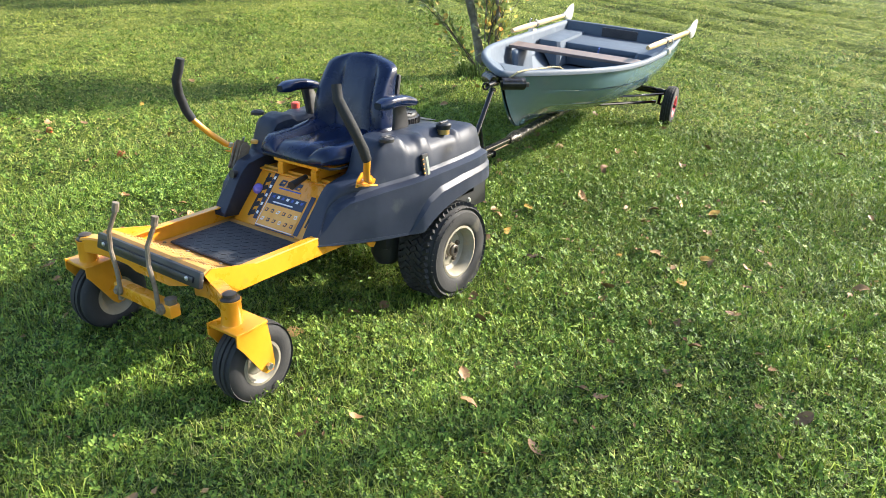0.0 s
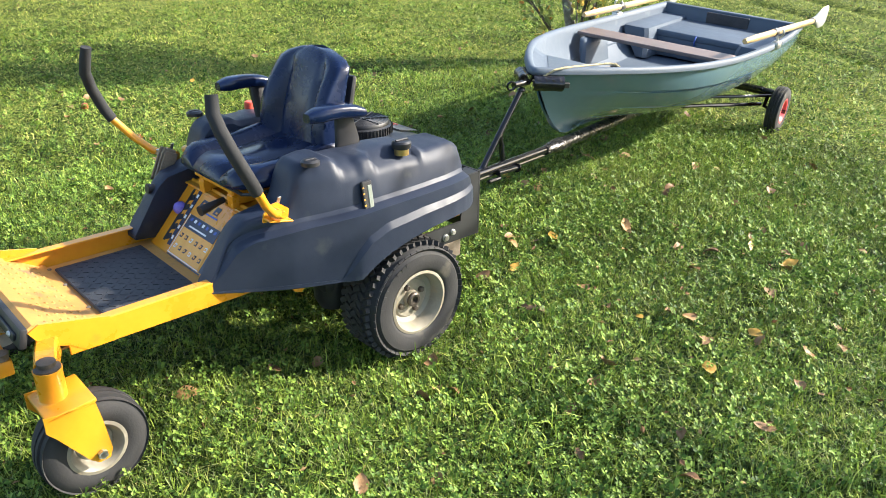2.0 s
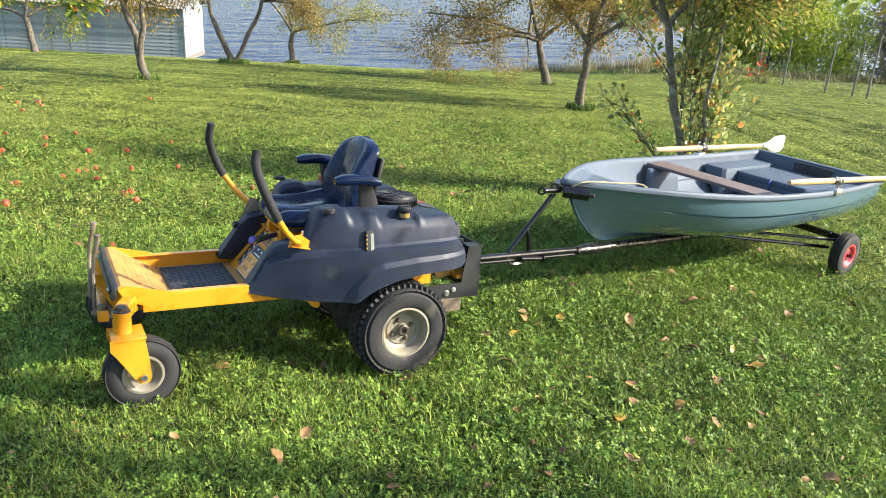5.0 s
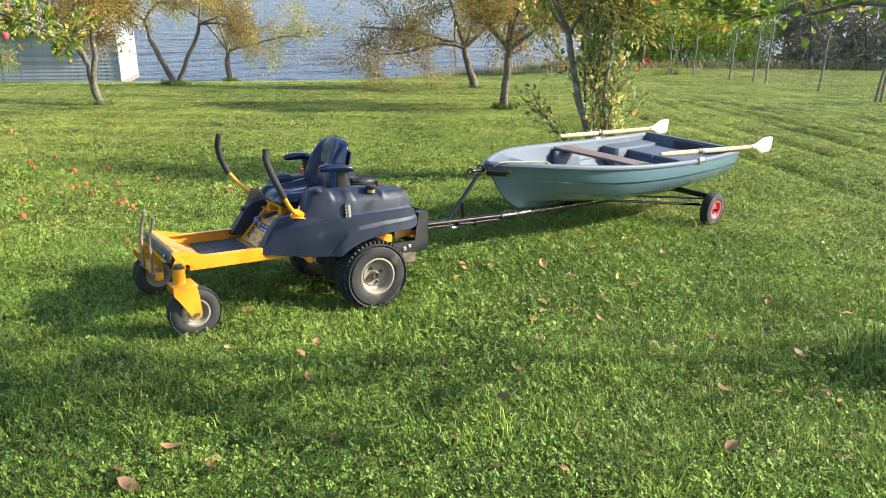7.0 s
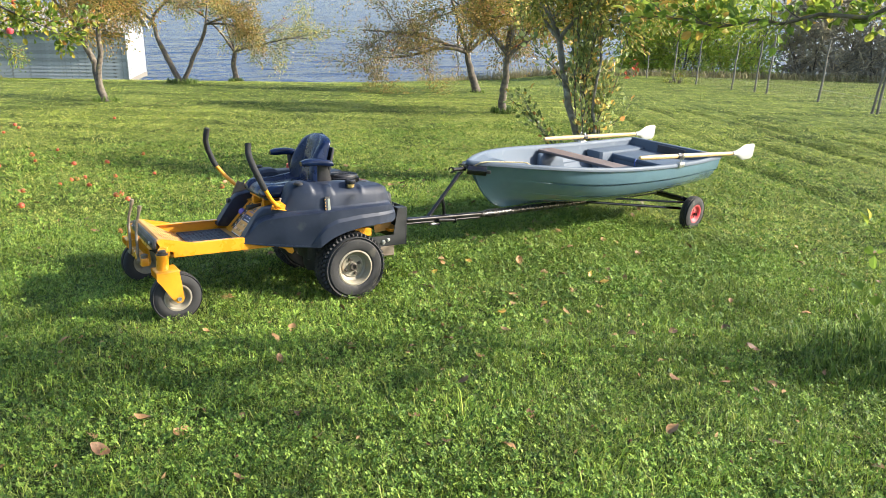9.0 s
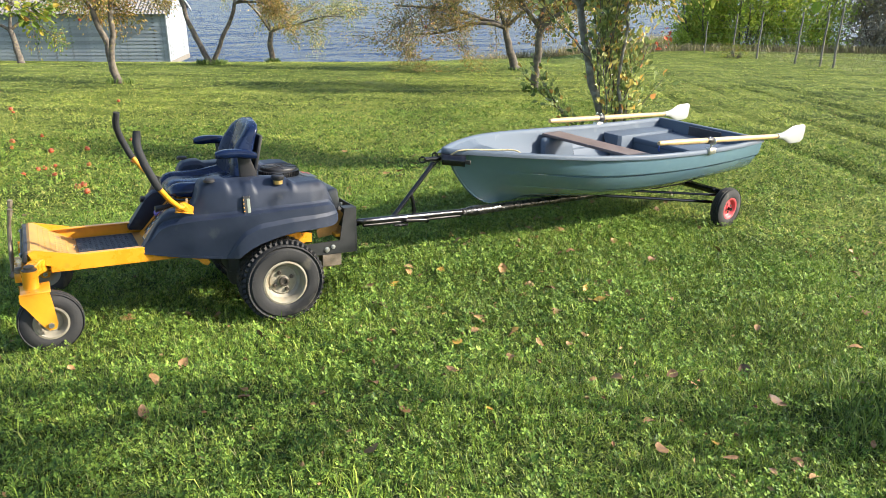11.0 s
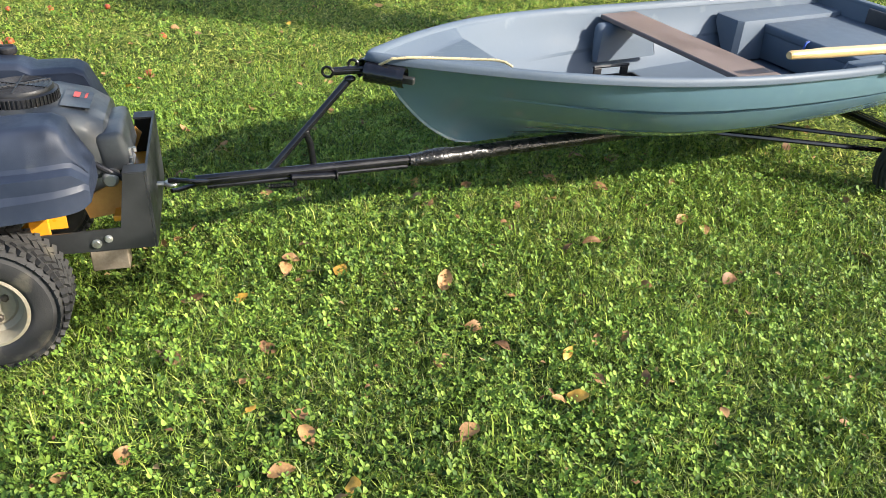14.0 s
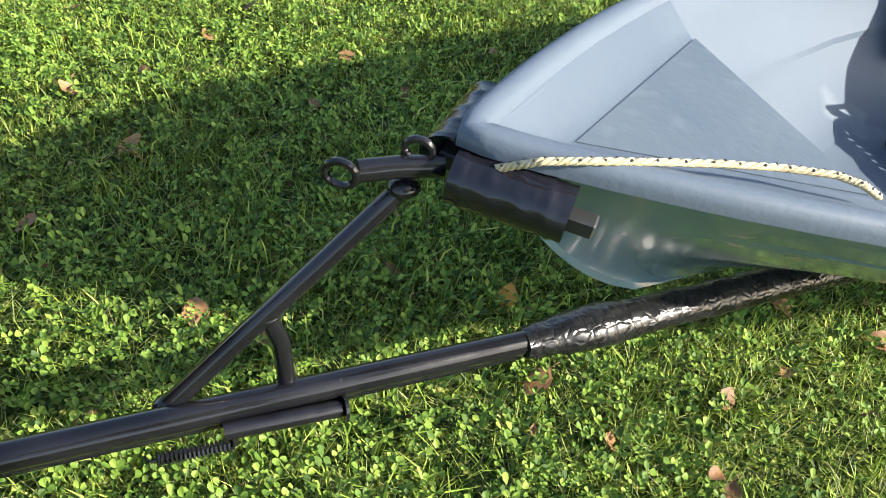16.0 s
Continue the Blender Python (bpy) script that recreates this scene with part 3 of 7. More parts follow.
# y, bottom, crease, top, outer x
FENDER = [(0.520, .385, .395, .405, .305), (0.545, .382, .43, .442, .315), (0.575, .378, .465, .487, .328), (0.61, .373, .512, .54, .342), (0.635, .370, .530, .572, .352), (0.67, .366, .545, .598, .366),
          (0.72, .361, .553, .608, .386), (0.78, .356, .562, .618, .409), (0.80, .355, .565, .65, .416), (0.825, .353, .568, .73, .425), (0.85, .352, .570, .752, .433), (0.90, .350, .574, .760, .45),
          (0.945, .349, .578, .758, .464), (0.965, .348, .580, .743, .470), (0.98, .350, .581, .741, .474), (1.005, .37, .583, .741, .478), (1.045, .396, .586, .741, .482), (1.10, .421, .59, .741, .486),
          (1.18, .444, .592, .743, .488), (1.28, .461, .594, .735, .487), (1.32, .463, .595, .712, .485), (1.40, .466, .595, .716, .478), (1.46, .467, .595, .714, .466), (1.49, .467, .594, .698, .455),
          (1.51, .468, .59, .645, .445), (1.53, .472, .57, .60, .432), (1.55, .485, .545, .56, .415)]
FLARE = [(0.52, .39, 0.0), (0.92, .36, 0.0), (0.942, .389, 0.4), (0.981, .454, 1.0), (1.02, .493, 1.0), (1.095, .525, 1.0), (1.26, .542, 1.0), (1.55, .545, 0.7)]


def fender(parent, side, name):
    bm = bmesh.new()
    rings = []
    for i in range(104):
        y = 0.520 + (1.55 - 0.520) * i / 103
        y, zb, zc, zt, xo = side_station(y, FENDER)
        _, zf, bulge = side_station(y, FLARE)
        zf = min(max(zf, zb + 0.004), zc - 0.012)
        dip = 0.030 * float(smooth_step(1.085, 1.10, y) - smooth_step(1.275, 1.295, y)) + 0.018 * float(smooth_step(0.955, 0.975, y) - smooth_step(1.02, 1.05, y))
        k = min(1.0, max(0.12, (zt - zc) / 0.15))
        inner = 0.235
        rise = zt - zc
        low = min(0.009, (zc - zb) * 0.3)
        u = float(smooth_step(0.53, 0.62, y))
        pts = [(inner, zb + 0.004), (inner, zt - 0.02 * k), (inner + 0.012, zt - 0.003 * k), (inner + 0.03, zt), (xo - (0.045 + 0.062 * k) * u - 0.008, zt),
               (xo - (0.042 + 0.048 * k) * u - 0.006, zt - 0.002 * k - dip), (xo - (0.040 + 0.028 * k) * u - 0.004, zt - 0.016 * k - dip * 0.8), (xo - (0.037 + 0.015 * k) * u - 0.003, zt - 0.06 * k - rise * 0.08), (xo - 0.044 * u - 0.002, zc + 0.014 * u), (xo - 0.034 * u - 0.002, zc + 0.002),
               (xo - 0.008 * u - 0.001, zc - low * 0.7), (xo - 0.002, zc - low), (xo - 0.002, zf), (xo + 0.012 * bulge, max(zb + 0.003, zf - 0.022 * bulge)), (xo + 0.014 * bulge + 0.001, zb + 0.002), (xo + 0.012 * bulge - 0.001, zb), (xo - 0.012, zb + 0.003)]
        rings.append([Vector((side * x, y, z)) for x, z in pts])
    rows = loft(bm, rings)
    for i, (a, b) in enumerate(zip(rows, rows[1:])):
        front = rings[i][0].y < 0.66
        for k in (1, 8, 9, 10, 11, 12, 13, 14, 15, 16) + ((4,) if front else ()):
            e = bm.edges.get((a[k], b[k]))
            if e:
                e.smooth = False
    for row in (rows[0], rows[-1]):
        for k in range(len(row)):
            e = bm.edges.get((row[k], row[(k + 1) % len(row)]))
            if e:
                e.smooth = False
    return part(name, bm, PLASTIC, parent, smooth="marked")



def lever(parent, side):
    s = side
    bm = bmesh.new()
    tube(bm, [(s * 0.405, 0.745, 0.622), (s * 0.42, 0.705, 0.640), (s * 0.465, 0.655, 0.692), (s * 0.51, 0.61, 0.755), (s * 0.512, 0.60, 0.77)], 0.0135, 12)
    ob = part("control_lever", bm, YELLOW, parent, "bent yellow steering lever with black foam grip")
    bm = bmesh.new()
    pts = [(s * 0.51, 0.607, 0.758), (s * 0.517, 0.585, 0.80), (s * 0.505, 0.55, 0.88), (s * 0.482, 0.53, 0.945), (s * 0.455, 0.528, 0.985), (s * 0.443, 0.535, 1.035)]
    tube(bm, pts, [0.019, 0.0195, 0.0195, 0.0195, 0.0195, 0.018], 14)
    part("grip", bm, FOAM, ob, "black foam grip", smooth=60)
    bm = bmesh.new()
    prism(bm, [(0.69, 0.600), (0.78, 0.596), (0.785, 0.625), (0.745, 0.655), (0.72, 0.652), (0.695, 0.628)], 0.005, Matrix(((0, 0, s, s * 0.372), (1, 0, 0, 0), (0, 1, 0, 0), (0, 0, 0, 1))))
    box(bm, (s * 0.392, 0.735, 0.605), (0.045, 0.085, 0.006), Matrix.Rotation(radians(-12), 4, "X"), 0.002)
    tube(bm, [(s * 0.368, 0.738, 0.628), (s * 0.425, 0.738, 0.628)], 0.011, 12)
    lathe(bm, [(0.0, 0.0), (0.015, 0.0), (0.015, 0.012), (0.011, 0.015), (0, 0.015)], Matrix.Translation((s * 0.405, 0.742, 0.620)) @ Matrix.Rotation(radians(35), 4, "X"), 14)
    part("bracket", bm, YELLOW, ob)
    bm = bmesh.new()
    lathe(bm, [(0, 0.012), (0.009, 0.012), (0.009, 0), (0.014, 0), (0.014, -0.004), (0, -0.004)], Matrix.Translation((s * 0.400, 0.717, 0.634)), 6)
    box(bm, (s * 0.367, 0.752, 0.647), (0.004, 0.012, 0.06), Matrix.Rotation(radians(30), 4, "Y"), 0.001)
    part("bolt", bm, STEEL, ob)


def seat(parent):
    # cushion: a rounded slab with raised sides
    bm = bmesh.new()
    rings = []
    for i in range(17):
        t = i / 16
        y = 0.70 + 0.44 * t
        wdt = 0.235 * (1 - 0.22 * (1 - min(1, t / 0.25)) ** 2) * (1 - 0.10 * max(0, (t - 0.8) / 0.2))
        top = 0.712 - 0.035 * (1 - min(1, t / 0.14)) ** 2 - 0.018 * math.sin(math.pi * min(1, t * 1.05)) + 0.02 * t
        bot = 0.634 + 0.012 * (1 - min(1, t / 0.1))
        row = []
        for k in range(56):
            a = 2 * math.pi * k / 56
            cx, sz = math.cos(a), math.sin(a)
            x = wdt * math.copysign(abs(cx) ** 0.45, cx)
            zc, hh = (top + bot) / 2, (top - bot) / 2
            z = zc + hh * math.copysign(abs(sz) ** 0.5, sz)
            if sz > 0:
                u = abs(x) / wdt
                z += 0.032 * smooth_step(0.45, 0.8, u) * (0.35 + 0.65 * t) - 0.02 * math.exp(-((u - 0.5) / 0.06) ** 2) - 0.02 * smooth_step(0.86, 1.0, u)
            row.append(Vector((x, y, z)))
        rings.append(row)
    loft(bm, rings)
    cushion = part("seat_cushion", bm, VINYL, parent, "black vinyl seat cushion with glossy worn sheen", smooth=70)
    bm = bmesh.new()
    tube(bm, [(-0.20, 0.725, 0.634), (0.20, 0.725, 0.634), (0.225, 0.76, 0.634), (0.225, 1.12, 0.638), (-0.225, 1.12, 0.638), (-0.225, 0.76, 0.634)], 0.006, 6, closed=True)
    part("piping", bm, PLASTIC_BLACK, cushion)
    # backrest
    bm = bmesh.new()
    rings = []
    for i in range(19):
        t = i / 18
        z = 0.665 + 0.352 * t
        yc = 1.095 + 0.085 * t - 0.03 * math.sin(math.pi * t) * 0.6
        wdt = 0.212 * (1 - 0.13 * t) * (1 - 0.50 * max(0, (t - 0.86) / 0.14) ** 2.4)
        th = 0.05 * (1 - 0.35 * t) * (1 - 0.45 * max(0, (t - 0.88) / 0.12) ** 2)
        row = []
        for k in range(72):
            a = 2 * math.pi * k / 72
            cx, sy = math.cos(a), math.sin(a)
            x = wdt * math.copysign(abs(cx) ** 0.5, cx)
            u = abs(x) / max(wdt, 1e-4)
            y = yc + th * math.copysign(abs(sy) ** 0.55, sy)
            if sy < 0:
                y -= (0.045 * smooth_step(0.5, 0.82, u) - 0.026 * math.exp(-((u - 0.52) / 0.07) ** 2)) * math.sin(math.pi * min(1.0, t * 0.9 + 0.12))
            row.append(Vector((x, y, z + 0.012 * (1 - u) * t)))
        rings.append(row)
    loft(bm, rings)
    back = part("backrest", bm, VINYL, parent, "high black vinyl seat back", smooth=70)
    bm = bmesh.new()
    box(bm, (0, 1.175, 0.80), (0.36, 0.022, 0.30), Matrix.Rotation(radians(-12), 4, "X"), 0.01, 2)
    part("back_shell", bm, PLASTIC_BLACK, back)
    for s in (-1, 1):
        bm = bmesh.new()
        rings = []
        for i in range(11):
            t = i / 10
            y = 0.925 + 0.215 * t
            w, h = 0.036 * (0.55 + 0.45 * min(1, t / 0.2)), 0.024 * (0.6 + 0.4 * min(1, t / 0.15)) * (1 - 0.35 * max(0, (t - 0.85) / 0.15))
            z = 0.868 + 0.012 * math.sin(t * 3) - 0.012 * t
            rings.append([Vector((s * 0.29 + w * math.copysign(abs(math.cos(a)) ** 0.6, math.cos(a)), y, z + h * math.copysign(abs(math.sin(a)) ** 0.6, math.sin(a)))) for a in [2 * math.pi * k / 14 for k in range(14)]])
        loft(bm, rings)
        arm = part("armrest", bm, VINYL, parent, "padded black armrest", smooth=60)
        bm = bmesh.new()
        rings = []
        for x, y, z, d in ((0.278, 1.075, 0.860, 0.030), (0.272, 1.085, 0.82, 0.036), (0.262, 1.10, 0.76, 0.046), (0.248, 1.11, 0.70, 0.052), (0.236, 1.11, 0.645, 0.052)):
            rings.append([Vector((s * x + u * 0.011, y + v * d, z)) for u, v in ((-1, -0.8), (-0.6, -1), (0.6, -1), (1, -0.8), (1, 0.8), (0.6, 1), (-0.6, 1), (-1, 0.8))])
        loft(bm, rings)
        part("arm_support", bm, PLASTIC_BLACK, arm)


def mower_frame(parent):
    # floor pan with side rails
    bm = bmesh.new()
    prism(bm, [(0.06, 0.352), (0.60, 0.352), (0.60, 0.36), (0.06, 0.36)], 0.56, Matrix(((0, 0, 1, -0.28), (1, 0, 0, 0), (0, 1, 0, 0), (0, 0, 0, 1))))
    part("floor_pan", bm, YELLOW_WORN, parent, "scuffed yellow steel footplate")
    for s in (-1, 1):
        bm = bmesh.new()
        box(bm, (s * 0.305, 0.66, 0.382), (0.008, 1.13, 0.078), None, 0.002)
        box(bm, (s * 0.29, 0.37, 0.419), (0.034, 0.56, 0.006), None, 0.002)
        prism(bm, [(0.98, 0.352), (1.08, 0.378), (1.22, 0.398), (1.37, 0.385), (1.375, 0.450), (1.10, 0.452), (0.98, 0.425)], 0.010, Matrix(((0, 0, s, s * 0.295), (1, 0, 0, 0), (0, 1, 0, 0), (0, 0, 0, 1))))
        part("side_rail", bm, YELLOW, parent, "chipped yellow side rail")
        bm = bmesh.new()
        prism(bm, [(0.74, 0.345), (0.84, 0.345), (0.86, 0.30), (0.845, 0.285), (0.82, 0.295), (0.80, 0.32)], 0.008, Matrix(((0, 0, s, s * 0.31), (1, 0, 0, 0), (0, 1, 0, 0), (0, 0, 0, 1))))
        part("deck_hanger", bm, YELLOW, parent)
        bm = bmesh.new()
        prism(bm, [(1.50, 0.340), (1.60, 0.352), (1.655, 0.470), (1.635, 0.495), (1.585, 0.455), (1.52, 0.425), (1.49, 0.380)], 0.008, Matrix(((0, 0, s, s * 0.215), (1, 0, 0, 0), (0, 1, 0, 0), (0, 0, 0, 1))))
        part("engine_side_plate", bm, YELLOW_WORN, parent, "dirty yellow plate beside the engine")
    # sloping tread plate and nose
    bm = bmesh.new()
    rings = [[(x, 0.225, 0.362), (x, 0.20, 0.366), (x, 0.04, 0.462), (x, 0.015, 0.468), (x, -0.005, 0.458), (x, -0.005, 0.45), (x, 0.03, 0.455), (x, 0.195, 0.356), (x, 0.225, 0.354)] for x in (-0.305, 0.305)]
    loft(bm, [[Vector(p) for p in r] for r in rings])
    nose = part("tread_plate", bm, YELLOW_WORN, parent, "sloping worn yellow plate with raised dimples")
    bm = bmesh.new()
    for i in range(13):
        for j in range(6):
            x, u = -0.26 + 0.52 * i / 12 + (0.02 if j % 2 else 0), 0.1 + 0.8 * j / 5
            lathe(bm, [(0.0065, 0), (0.004, 0.0035), (0, 0.004)], Matrix.Translation((x, 0.20 - 0.16 * u, 0.366 + 0.096 * u)) @ Matrix.Rotation(radians(-31), 4, "X"), 6)
    part("dimples", bm, YELLOW_WORN, nose)
    for s in (-1, 1):
        bm = bmesh.new()
        prism(bm, [(0.22, 0.345), (0.215, 0.425), (0.03, 0.466), (0.0, 0.45), (0.03, 0.40), (0.10, 0.375), (0.14, 0.345)], 0.006, Matrix(((0, 0, -s, s * 0.311), (1, 0, 0, 0), (0, 1, 0, 0), (0, 0, 0, 1))))
        part("nose_cheek", bm, YELLOW, parent)
    bm = bmesh.new()
    box(bm, (0, -0.012, 0.435), (0.615, 0.022, 0.06), Matrix.Rotation(radians(-14), 4, "X"), 0.006, 2)
    box(bm, (0, -0.026, 0.436), (0.56, 0.01, 0.022), Matrix.Rotation(radians(-14), 4, "X"), 0.004, 2)
    bar = part("front_bumper_strip", bm, PLASTIC_BLACK, parent, "black plastic bumper strip")
    for x in (-0.25, 0.25):
        bm = bmesh.new()
        lathe(bm, [(0.009, 0), (0.009, 0.006), (0.005, 0.009), (0, 0.009)], Matrix.Translation((x, -0.028, 0.437)) @ Matrix.Rotation(radians(100), 4, "X"), 10)
        part("bumper_bolt", bm, STEEL, bar)
    # front apron and centre pivot
    bm = bmesh.new()
    prism(bm, [(-0.29, 0.455), (0.29, 0.455), (0.24, 0.395), (0.10, 0.355), (-0.10, 0.355), (-0.24, 0.395)], 0.008, Matrix(((1, 0, 0, 0), (0, 0, -1, 0.004), (0, 1, 0, 0), (0, 0, 0, 1))))
    part("front_apron", bm, YELLOW, parent)
    bm = bmesh.new()
    box(bm, (0.02, -0.05, 0.30), (0.34, 0.045, 0.05), None, 0.006, 2)
    part("crossbar", bm, YELLOW, parent, "dirty yellow front crossbar")
    for x in (-0.11, 0.145):
        bm = bmesh.new()
        lathe(bm, [(0.02, 0), (0.02, 0.012), (0.01, 0.014), (0.01, 0.022), (0, 0.022)], Matrix.Translation((x, -0.072, 0.305)) @ Matrix.Rotation(radians(90), 4, "X"), 12)
        part("pivot_bolt", bm, RUSTY, parent)
    bm = bmesh.new()
    lathe(bm, [(0.02, 0), (0.022, 0.02), (0.014, 0.024), (0, 0.024)], Matrix.Translation((0.17, -0.05, 0.325)), 12)
    part("end_cap", bm, RUSTY, parent)
    # axle arms to the castors
    for s in (-1, 1):
        bm = bmesh.new()
        rings = []
        for i in range(9):
            t = i / 8
            x = s * (0.14 + 0.285 * t)
            y = 0.10 - 0.10 * t
            z = 0.335 + 0.055 * math.sin(math.pi * t * 0.6)
            h = 0.038 - 0.006 * t
            rings.append([Vector((x, y + 0.03 * a, z + h * b)) for a, b in ((-1, -0.8), (-0.8, -1), (0.8, -1), (1, -0.8), (1, 0.8), (0.8, 1), (-0.8, 1), (-1, 0.8))])
        loft(bm, rings)
        part("axle_arm", bm, YELLOW, parent, "curved yellow axle arm")
    # two bent pedals of bare steel rod
    for x in (-0.095, 0.135):
        bm = bmesh.new()
        tube(bm, [(x, -0.08, 0.30), (x - 0.005, -0.078, 0.38), (x - 0.03, -0.075, 0.46), (x - 0.032, -0.07, 0.53), (x + 0.01, -0.055, 0.62), (x + 0.012, -0.053, 0.64)], 0.0085, 9)
        tube(bm, [(x + 0.008, -0.057, 0.612), (x + 0.013, -0.052, 0.645)], 0.0125, 9)
        part("pedal_rod", bm, RUSTY, parent, "bent bare steel rod")
    # mat
    bm = bmesh.new()
    box(bm, (0.0, 0.385, 0.366), (0.46, 0.30, 0.010), None, 0.004)
    mat_ob = part("foot_mat", bm, MATRUB, parent, "black rubber diamond-tread foot mat")
    bm = bmesh.new()
    for i in range(17):
        for j in range(11):
            a = radians(45 if (i + j) % 2 else -45)
            box(bm, (-0.21 + 0.42 * i / 16, 0.25 + 0.27 * j / 10, 0.3715), (0.019, 0.0045, 0.0016), Matrix.Rotation(a, 4, "Z"))
    part("diamond_tread", bm, MATRUB, mat_ob, smooth=0)
    for x in (-0.25, -0.1, 0.1, 0.25):
        bm = bmesh.new()
        lathe(bm, [(0.008, 0), (0.007, 0.004), (0, 0.005)], Matrix.Translation((x, 0.225, 0.361)), 8)
        part("floor_rivet", bm, RUSTY, parent)


PANEL = Matrix.Translation((0, 0.575, 0.362)) @ Matrix.Rotation(radians(48), 4, "X")   # local x across, y up the slope


def control_panel(parent):
    bm = bmesh.new()
    box(bm, (0, 0.14, -0.004), (0.50, 0.28, 0.008), None, 0.003)
    for v in bm.verts:
        v.co = PANEL @ v.co
    panel = part("sloping_panel", bm, YELLOW, parent, "sloping yellow control panel")

    def plate(name, x, y, w, h, material, lift=0.001, skew=0.0):
        b = bmesh.new()
        prism(b, [(x - w / 2 - skew * h / 2, y - h / 2), (x + w / 2 - skew * h / 2, y - h / 2), (x + w / 2 + skew * h / 2, y + h / 2), (x - w / 2 + skew * h / 2, y + h / 2)], 0.0008, PANEL @ Matrix.Translation((0, 0, lift)))
        return part(name, b, material, panel, smooth=0)

    plate("decal_strip", -0.135, 0.15, 0.022, 0.24, DECAL_NAVY)
    plate("decal_strip", 0.125, 0.10, 0.026, 0.18, DECAL_NAVY)
    plate("decal_sheet", -0.005, 0.062, 0.21, 0.10, DECAL_ORANGE)
    plate("decal_band", -0.005, 0.138, 0.21, 0.05, DECAL_NAVY)
    plate("decal_line", 0.005, 0.004, 0.24, 0.005, DECAL_NAVY)
    for k, x in enumerate((-0.075, -0.03, 0.02)):
        plate("lettering", x, 0.215, (0.034, 0.032, 0.030)[k], 0.030, DECAL_NAVY, skew=0.3)
        plate("lettering_gap", x + 0.004, 0.213 + (0.004 if k == 0 else -0.002 * k), 0.014, 0.007, YELLOW, 0.0022, 0.3)
    plate("blue_underline", -0.02, 0.190, 0.13, 0.006, DECAL_BLUE, skew=0.6)
    for i in range(6):
        for j in range(2):
            plate("pictogram", -0.092 + 0.035 * i, 0.042 + 0.042 * j, 0.015, 0.016, DECAL_NAVY if (i + j) % 3 else DECAL_WHITE, 0.002, 0.0 if i % 2 else 0.35)
            plate("pictogram_core", -0.092 + 0.035 * i, 0.042 + 0.042 * j, 0.008, 0.008, DECAL_ORANGE, 0.0032)
    for i in range(7):
        plate("small_print", -0.088 + 0.028 * i, 0.148, 0.014, 0.012, DECAL_WHITE if i % 2 else DECAL_BLUE, 0.002, 0.2)
    plate("small_print", -0.02, 0.124, 0.12, 0.006, DECAL_WHITE, 0.002)
    plate("decal_border", -0.005, 0.0105, 0.222, 0.003, DECAL_WHITE, 0.0022)
    plate("decal_border", -0.1135, 0.087, 0.003, 0.152, DECAL_WHITE, 0.0022)
    for i in range(5):
        plate("notch_mark", -0.135, 0.06 + 0.042 * i, 0.012, 0.014, DECAL_WHITE, 0.002)
    plate("white_sticker", 0.19, 0.195, 0.045, 0.05, DECAL_WHITE)
    plate("white_sticker", 0.195, 0.12, 0.035, 0.07, DECAL_WHITE)
    for k in range(6):
        plate("small_print", 0.195, 0.095 + 0.009 * k, 0.026, 0.003, DECAL_NAVY, 0.002)
    # notched slots
    b = bmesh.new()
    box(b, (0.155, 0.15, 0.001), (0.010, 0.19, 0.003), None, 0.001)
    for v in b.verts:
        v.co = PANEL @ v.co
    part("slot", b, PLASTIC_BLACK, panel, smooth=0)
    b = bmesh.new()
    for i in range(5):
        box(b, (-0.175 + 0.012, 0.055 + 0.04 * i, 0.001), (0.028, 0.022, 0.003), Matrix.Rotation(radians(25), 4, "Z"), 0.001)
    box(b, (-0.178, 0.14, 0.001), (0.012, 0.21, 0.003), None, 0.001)
    for v in b.verts:
        v.co = PANEL @ v.co
    part("slot", b, PLASTIC_BLACK, panel, smooth=0)
    # height lever with its purple ball, and two black handles
    b = bmesh.new()
    tube(b, [(-0.20, 0.80, 0.50), (-0.197, 0.70, 0.485)], 0.007, 8)
    rod = part("height_lever", b, PLASTIC_BLACK, parent)
    b = bmesh.new()
    bmesh.ops.create_icosphere(b, subdivisions=3, radius=0.024)
    for v in b.verts:
        v.co = Vector((-0.197, 0.682, 0.482)) + v.co * (1 + 0.035 * math.sin(v.co.x * 500) * math.sin(v.co.z * 500)) * Vector((1, 1, 1.12)).length / 1.77
    part("ball_knob", b, PURPLE, rod, "purple woven ball knob")
    for pts in ([(-0.26, 0.74, 0.56), (-0.27, 0.66, 0.545), (-0.268, 0.60, 0.555)], [(0.055, 0.73, 0.575), (0.06, 0.67, 0.565), (0.065, 0.635, 0.56)]):
        b = bmesh.new()
        tube(b, pts, [0.010, 0.015, 0.018], 12)
        part("black_handle", b, PLASTIC_BLACK, parent, smooth=60)
    b = bmesh.new()
    box(b, (0.0, 0.90, 0.557), (0.50, 0.34, 0.008), None, 0.003)
    part("seat_deck", b, YELLOW, parent)
    b = bmesh.new()
    for x in (-0.10, 0.10):
        box(b, (x, 0.90, 0.60), (0.03, 0.34, 0.065), None, 0.003)
        box(b, (x, 0.742, 0.582), (0.034, 0.030, 0.045), None, 0.003)
    box(b, (0, 0.748, 0.622), (0.27, 0.05, 0.016), None, 0.004)
    part("seat_bracket", b, YELLOW, parent, "yellow seat bracket")
    b = bmesh.new()
    lathe(b, [(0.021, 0), (0.021, 0.012), (0.017, 0.016), (0, 0.016)], Matrix.Translation((-0.335, 0.80, 0.64)), 16)
    part("choke_knob", b, DECAL_ORANGE, parent, "round yellow knob")
    b = bmesh.new()
